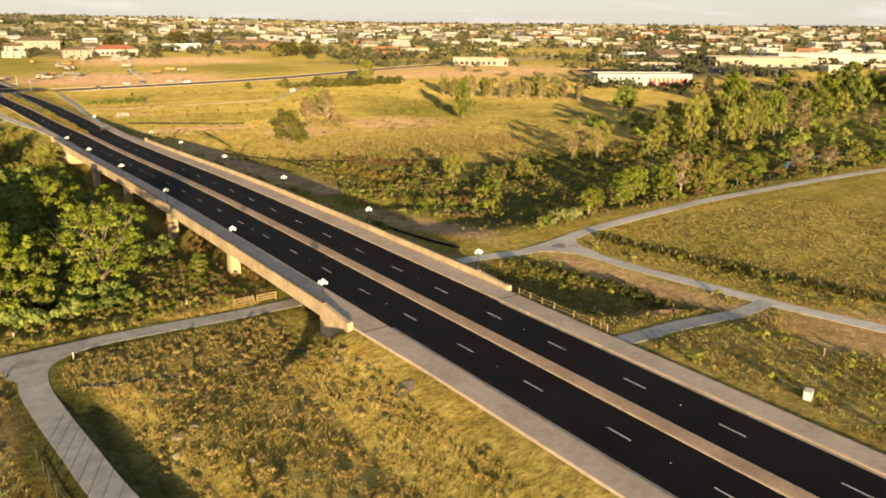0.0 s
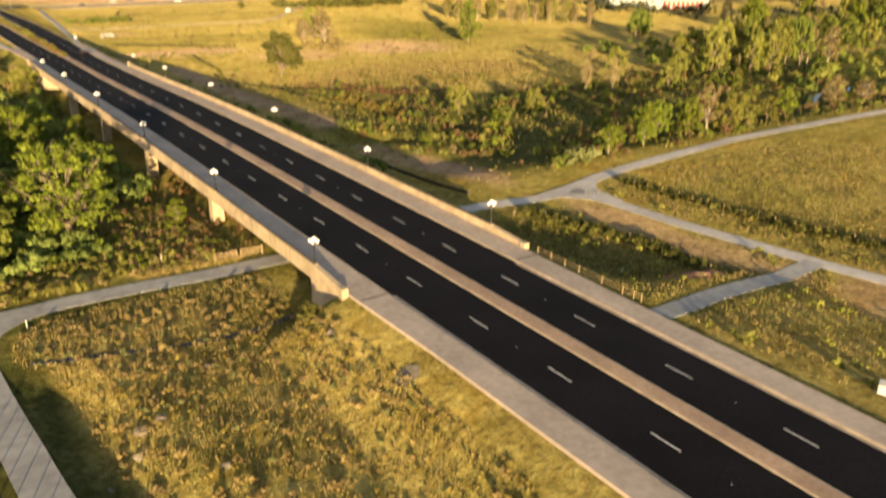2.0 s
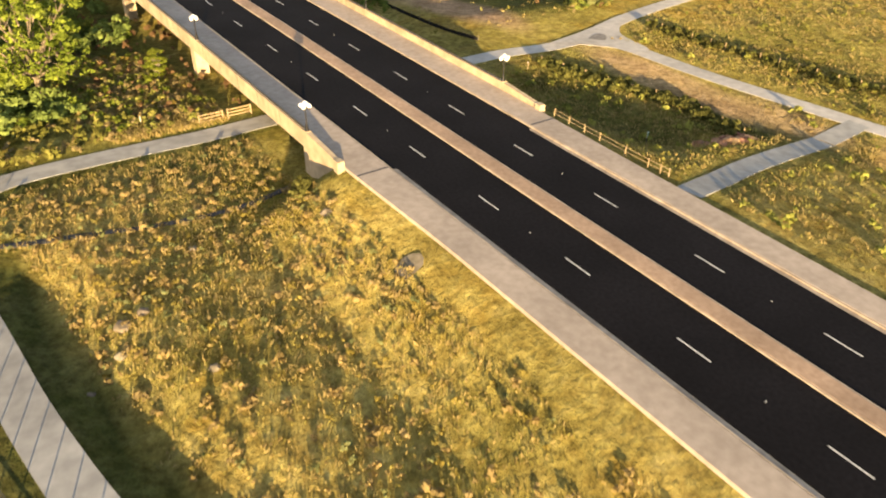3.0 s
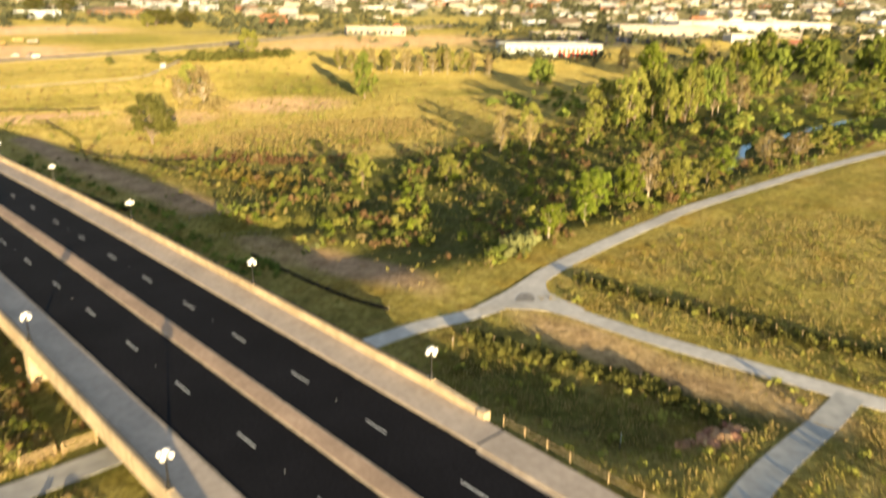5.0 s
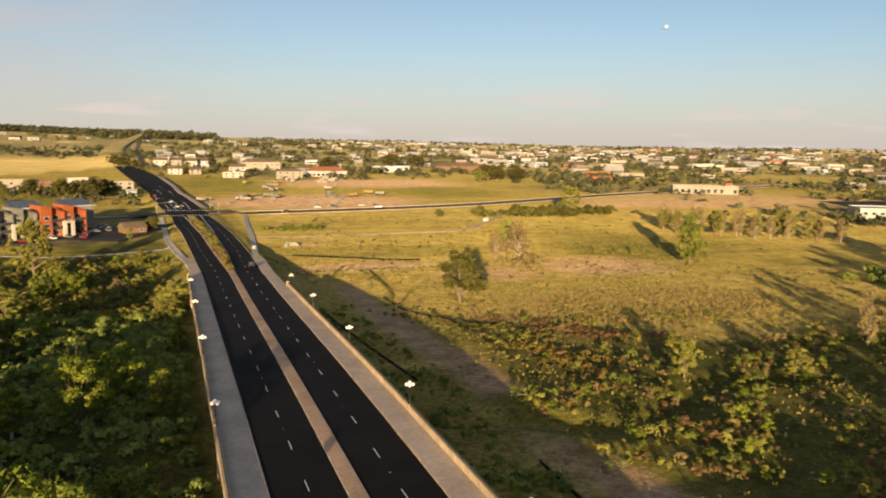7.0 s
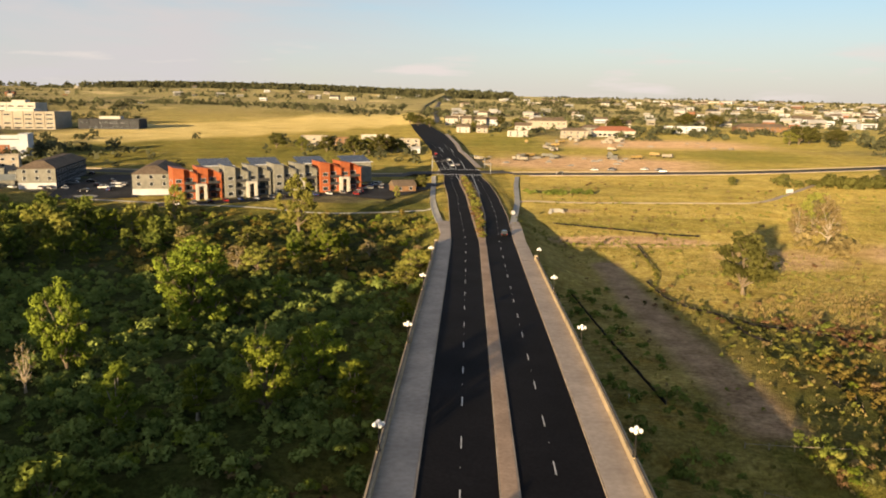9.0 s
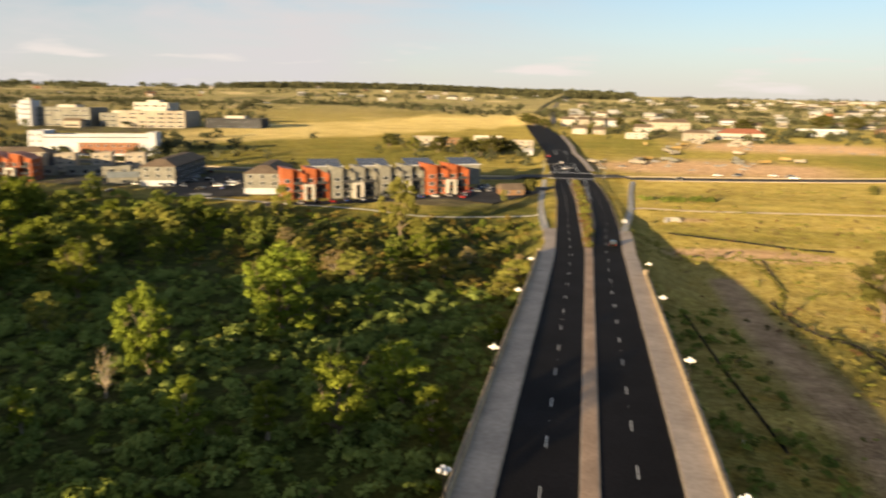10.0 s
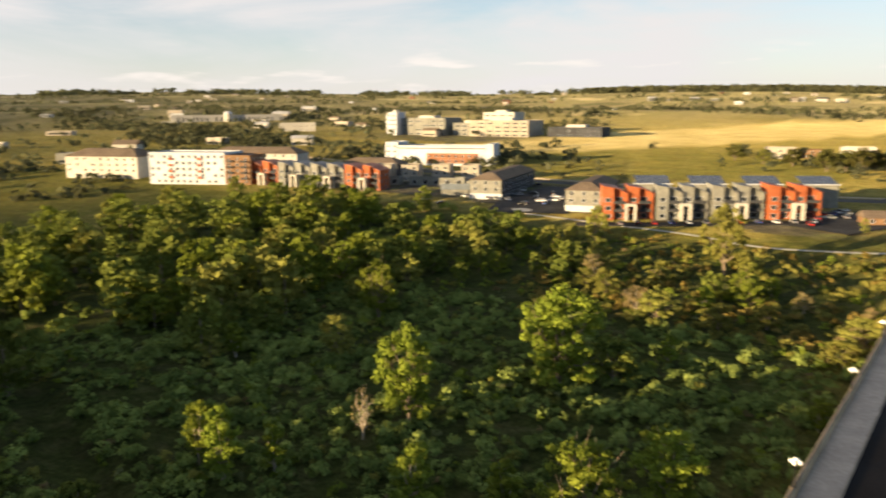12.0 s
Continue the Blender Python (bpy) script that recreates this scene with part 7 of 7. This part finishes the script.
flat_patch("traffic_island", [(-160, 341), (-156, 344.5), (-151, 343), (-150, 339), (-155, 337)], path_concrete, 0.45, "pale concrete traffic island in the yard")

# ---- fences, signs and small things ----
def copies(name, mesh_bm, mat, parent, places):
    me = bpy.data.meshes.new(name)
    mesh_bm.to_mesh(me)
    mesh_bm.free()
    me.materials.append(mat)
    inv = parent.matrix_world.inverted()
    for m in places:
        ob = new(name, me)
        ob.parent = parent
        ob.matrix_basis = inv @ m


def post_fence(points, gap, high, label, mat=grey_timber, rails=0, rail_mat=None, thick=0.07, category="fence"):
    """Posts at even steps along a line, with rails or wires between them."""
    line = along(points, gap)
    f = thing("fence", (*line[0], float(land(*line[0]))), label, category)
    copies("post", tube((0, 0, -0.3), (0, 0, high), thick, thick * 0.9, 6), mat, f, [pose(p.x, p.y, float(land(p.x, p.y))) for p in line])
    for r in range(rails):
        for a, b in zip(line, line[1:]):
            z = high * (r + 1) / (rails + 0.35)
            inv = f.matrix_world.inverted()
            bar = part("rail", tube(inv @ Vector((a.x, a.y, float(land(a.x, a.y)) + z)), inv @ Vector((b.x, b.y, float(land(b.x, b.y)) + z)), thick * 0.6, thick * 0.6, 4), rail_mat or mat, f)
    return f


def silt_fence(points, label):
    """Black cloth standing slack between short stakes, its foot spread over the ground."""
    line = along(points, 1.5)
    g = np.random.default_rng(97)
    f = thing("silt_fence", (*line[0], float(land(*line[0]))), label, "fence")
    inv = f.matrix_world.inverted()
    copies("stake", tube((0, 0, -0.3), (0, 0, 0.95), 0.03, 0.03, 5), grey_timber, f, [pose(p.x, p.y, float(land(p.x, p.y))) for p in line[::2]])
    bm, last = bmesh.new(), None
    for k, p in enumerate(line):
        sway = g.normal(0, 0.06)
        row = [bm.verts.new(inv @ Vector((p.x + dx, p.y, float(land(p.x + dx, p.y)) + z))) for dx, z in ((-0.1, 0.0), (-0.03 + sway * 0.5, 0.08), (sway, 0.55), (sway + 0.03, 0.55), (0.05 + sway * 0.5, 0.08), (0.1, 0.0))]
        if last:
            for j in range(5):
                bm.faces.new((last[j], row[j], row[j + 1], last[j + 1]))
        last = row
    part("cloth", bm, black_cloth, f)
    return f


post_fence([(34.6, 46.7), (37.2, 35.7), (40.2, 25.7), (39.6, 15)], 3.0, 1.15, "pale timber posts of a wire fence among weeds", timber, 0)
post_fence([(60.6, 50.7), (61.9, 38.7), (64.6, 22.1), (67.8, 8.4), (70, -0.5), (76, -26)], 2.6, 1.2, "timber posts of a field fence among weeds", timber, 0)
post_fence([(18.3, 25.5), (18.2, 18), (18.2, 11), (18.4, 8.4)], 2.4, 1.1, "low timber rail fence at the pavement's edge", timber, 2, None, 0.06)
silt_fence([(24.9, 214), (26.6, 190), (27.7, 173), (29.8, 141)], "black silt fence beside the bridge")
silt_fence([(53.3, 272), (52.6, 256), (51.4, 241)], "black silt fence at the head of the worn track")
silt_fence([(45.9, 226), (46.7, 209), (50.3, 199), (54.6, 193.8), (55.3, 182), (57.7, 174.4)], "black silt fence along the meadow's edge")
silt_fence([(56, 192.4), (59.3, 187.4), (67.5, 183.2), (75.9, 174.6)], "black silt fence across the wet meadow")
silt_fence([(59, 154.2), (59.2, 147.4), (57.5, 138.8)], "black silt fence above the creek")
silt_fence([(30.7, 305), (49, 297.5), (66, 290), (77, 288)], "black silt fence beside bare earth in the meadow")
post_fence([(36, 126), (42, 125.4), (49, 125)], 2.6, 0.9, "timber post fence across the shaded ground", grey_timber, 1, grey_timber, 0.07)
post_fence([(34.5, 115), (39, 111.5), (44, 109)], 2.6, 0.9, "timber post fence across the shaded ground", grey_timber, 1, grey_timber, 0.07)
silt_fence([(32.6, 59.5), (31.5, 66), (31.7, 75), (33.2, 88), (34.3, 99)], "black silt fence beside the creek")
# two rail panels beside the underpass
for x0, x1 in ((-14.2, -11.2), (-10.6, -7.6)):
    f = thing("rail_fence", (x0, 52.6, float(land(x0, 52.6))), "pale timber rail panel beside the underpass", "fence", "rail panels at the underpass")
    for x in (0, x1 - x0):
        part("post", box(x - 0.07, x + 0.07, -0.07, 0.07, -0.3, 1.35, 0.01), timber, f)
    for z in (0.35, 0.75, 1.15):
        part("rail", box(0.07, x1 - x0 - 0.07, -0.03, 0.03, z, z + 0.13), timber, f)
# tall railing by the path, whose posts throw long shadows
f = thing("railing", (-46, 2, -4), "dark steel railing beside the path", "railing")
rail_line = along([(-45.2, 22), (-44.4, 12), (-42.4, 2), (-39.4, -10), (-35.5, -24)], 2.5)
copies("post", tube((0, 0, -0.3), (0, 0, 1.5), 0.06, 0.06, 6), rail_metal, f, [pose(p.x, p.y, float(land(p.x, p.y))) for p in rail_line])
inv = f.matrix_world.inverted()
for z in (0.25, 1.45):
    for a, b in zip(rail_line, rail_line[1:]):
        part("rail", tube(inv @ Vector((a.x, a.y, float(land(a.x, a.y)) + z)), inv @ Vector((b.x, b.y, float(land(b.x, b.y)) + z)), 0.035, 0.035, 5), rail_metal, f)

# utility box, marker posts, sign
u = thing("utility_box", (23.6, -15.6, float(land(23.6, -15.6))), "pale steel utility box in dry grass", "utility box", "", 20)
part("body", box(-0.6, 0.6, -0.4, 0.4, 0.1, 0.95, 0.03), utility_white, u)
part("lid", box(-0.64, 0.64, -0.44, 0.44, 0.95, 1.02, 0.02), utility_white, u)
part("plinth", box(-0.72, 0.72, -0.52, 0.52, -0.2, 0.1), path_concrete, u, "concrete plinth")
for x, y, m in ((41.0, -7.7, timber), (-20, 56.7, utility_white), (31.5, 46, timber), (-43, 57, utility_white), (-37.7, 45.6, utility_white), (24.6, 142, utility_white), (64, 150, utility_white)):
    p = thing("marker_post", (x, y, float(land(x, y))), "short pale marker post in the grass", "marker post", "marker posts")
    part("post", tube((0, 0, -0.3), (0, 0, 0.95), 0.06, 0.06, 8), m, p)
    part("cap", tube((0, 0, 0.95), (0, 0, 1.1), 0.08, 0.05, 8), utility_white, p)
s = thing("sign", (27.4, 19.3, float(land(27.4, 19.3))), "small pale green sign on a post in the grass", "sign", "", 30)
part("post", tube((0, 0, -0.3), (0, 0, 1.6), 0.05, 0.05, 8), rail_metal, s)
part("board", box(-0.4, 0.4, -0.04, -0.01, 1.1, 1.75), utility_white, s)
part("face", box(-0.34, 0.34, -0.055, -0.04, 1.16, 1.69), sign_green, s)
# stones and rubble
def boulder(x, y, r, mat, label, seed, flat=0.6, group="stones in the grass"):
    bm = bmesh.new()
    bmesh.ops.create_icosphere(bm, subdivisions=2, radius=r)
    for v in bm.verts:
        v.co *= 1 + 0.45 * noise.noise(v.co * (1.4 / r) + Vector((seed * 3.1, 0, 0)))
        v.co.z *= flat
    ob = part("stone", bm, mat)
    ob.matrix_world = pose(x, y, float(land(x, y)) + r * 0.2, 0, 0, seed * 37)
    return tagged(ob, label, "stone", group)


g = np.random.default_rng(95)
for k in range(34):
    boulder(35.8 + g.normal(0, 1.9), 13.9 + g.normal(0, 0.9), g.uniform(0.35, 0.9), rust_rock, "rusty brown lump of rubble in a heap", k, 0.75, "rubble heap by the trail")
for x, y, r in ((-32.4, 19.6, 0.7), (-30.5, 20.2, 0.5), (-36.5, 14, 0.4), (-33.4, 16.6, 0.5), (-12.2, 22.8, 0.55), (-28, 10.5, 0.45), (-24, 27, 0.4)):
    boulder(x, y, r, stone, "pale weathered stone in dry grass", int(x * -3))
flat_patch("bare_patch", [(-11.6, 9.4), (-9.9, 9.5), (-9.3, 10.8), (-10.4, 11.7), (-11.8, 11.0)], stone, 0.06, "round patch of bare gravel in the grass")
# ground is not cut here: a dark strip stands in for the ditch's shade
ribbon("swale", [(-38.7, 37.2), (-32.2, 35.1), (-25.4, 32.9), (-17.9, 31.8), (-11.5, 32.9)], 0.7, roof_dark, 0.07, "narrow dark strip painted for the shade in a shallow ditch of the dry meadow")
pts = np.c_[g.normal(-12.2, 0.35, 7), g.normal(28.0, 0.35, 7)]
brush("shrub", pts, g.uniform(0.6, 1.0, 7), leaf_lone, "dark upright shrub in the grass by the bridge", 90, 0.12, 111, 1.5)
# reflectors and survey marks on the asphalt are too small to lift; a hay bale, a shed and a bright roof sign in the meadow
h = thing("concrete_outlet", (33.5, 326, float(land(33.5, 326))), "pale concrete drain outlet in the meadow", "drain outlet", "", 20)
part("headwall", box(-2.2, 2.2, 0, 0.5, -0.5, 1.5, 0.05), path_concrete, h)
for sx in (-1, 1):
    part("wing", prism([(sx * 2.2, -0.5), (sx * 3.4, -0.5), (sx * 2.2, 1.4)], -1.8, 0.0), path_concrete, h)
b = thing("sign_board", (143, 381, float(land(143, 381))), "white sign board standing in the meadow", "sign", "", 15)
for sx in (-1.3, 1.3):
    part("post", tube((sx, 0, -0.3), (sx, 0, 2.6), 0.08, 0.08, 8), timber, b)
part("board", box(-1.8, 1.8, -0.06, 0.02, 1.0, 2.8), paint_white, b)
b = thing("sign_board", (15.9, 297, float(land(15.9, 297))), "white sign board beside the road", "sign", "", 0)
part("post", tube((0, 0, -0.3), (0, 0, 2.6), 0.06, 0.06, 8), rail_metal, b)
part("board", box(-0.6, 0.6, -0.05, 0.0, 1.6, 2.8), paint_white, b)

# pale road studs on the asphalt
stud_mesh = bpy.data.meshes.new("road_stud")
bm = box(-0.05, 0.05, -0.06, 0.06, 0, 0.025, 0.006)
bm.to_mesh(stud_mesh)
bm.free()
stud_mesh.materials.append(white_paint)
for k in range(-4, 18, 2):
    for lane, x, shift in ((road, 0.0, 7.6), (road_2, 9.53, 14.2)):
        y = shift + k * 12.192
        stud = new("road_stud", stud_mesh)
        stud.parent = lane
        stud.matrix_world = pose(x, y, float(road_z(y)) + 0.022)


# traffic lights at the junction
def signal(x, y, turn, arm):
    s = thing("traffic_light", (x, y, float(road_z(y)) if abs(x - float(road_x(y))) < 16 else float(land(x, y))), "grey steel traffic light mast with a long arm", "traffic light", "traffic lights at the junction", turn)
    part("mast", tube((0, 0, -0.3), (0, 0, 6.4), 0.14, 0.11, 8), car_silver, s)
    part("arm", tube((0, 0, 6.0), (arm, 0, 6.5), 0.09, 0.06, 8), car_silver, s)
    for k in (0.55, 0.95):
        part("signal_head", box(arm * k - 0.18, arm * k + 0.18, -0.15, 0.15, 5.8, 6.9, 0.03), paint_dark, s)


signal(9.5, 476, 180, 9)
signal(-19, 444, 0, 9)
signal(-20, 474, -70, 7)
signal(12, 442, 110, 7)

# the moon, low over the town
bm = bmesh.new()
bmesh.ops.create_uvsphere(bm, u_segments=32, v_segments=16, radius=14)
for f in bm.faces:
    f.smooth = True
moon = part("moon", bm, moon_rock)
moon.location = (-16 + 4700 * math.sin(radians(34.9)) * math.cos(radians(8.3)), 4700 * math.cos(radians(34.9)) * math.cos(radians(8.3)), 36 + 4700 * math.sin(radians(8.3)))
tagged(moon, "pale full moon in the evening sky", "moon", kind="structure")

# models that were not planted are taken away
for kind, options in KINDS.items():
    for model in options[used[kind]:]:
        for o in (*model.children_recursive, model):
            bpy.data.objects.remove(o)
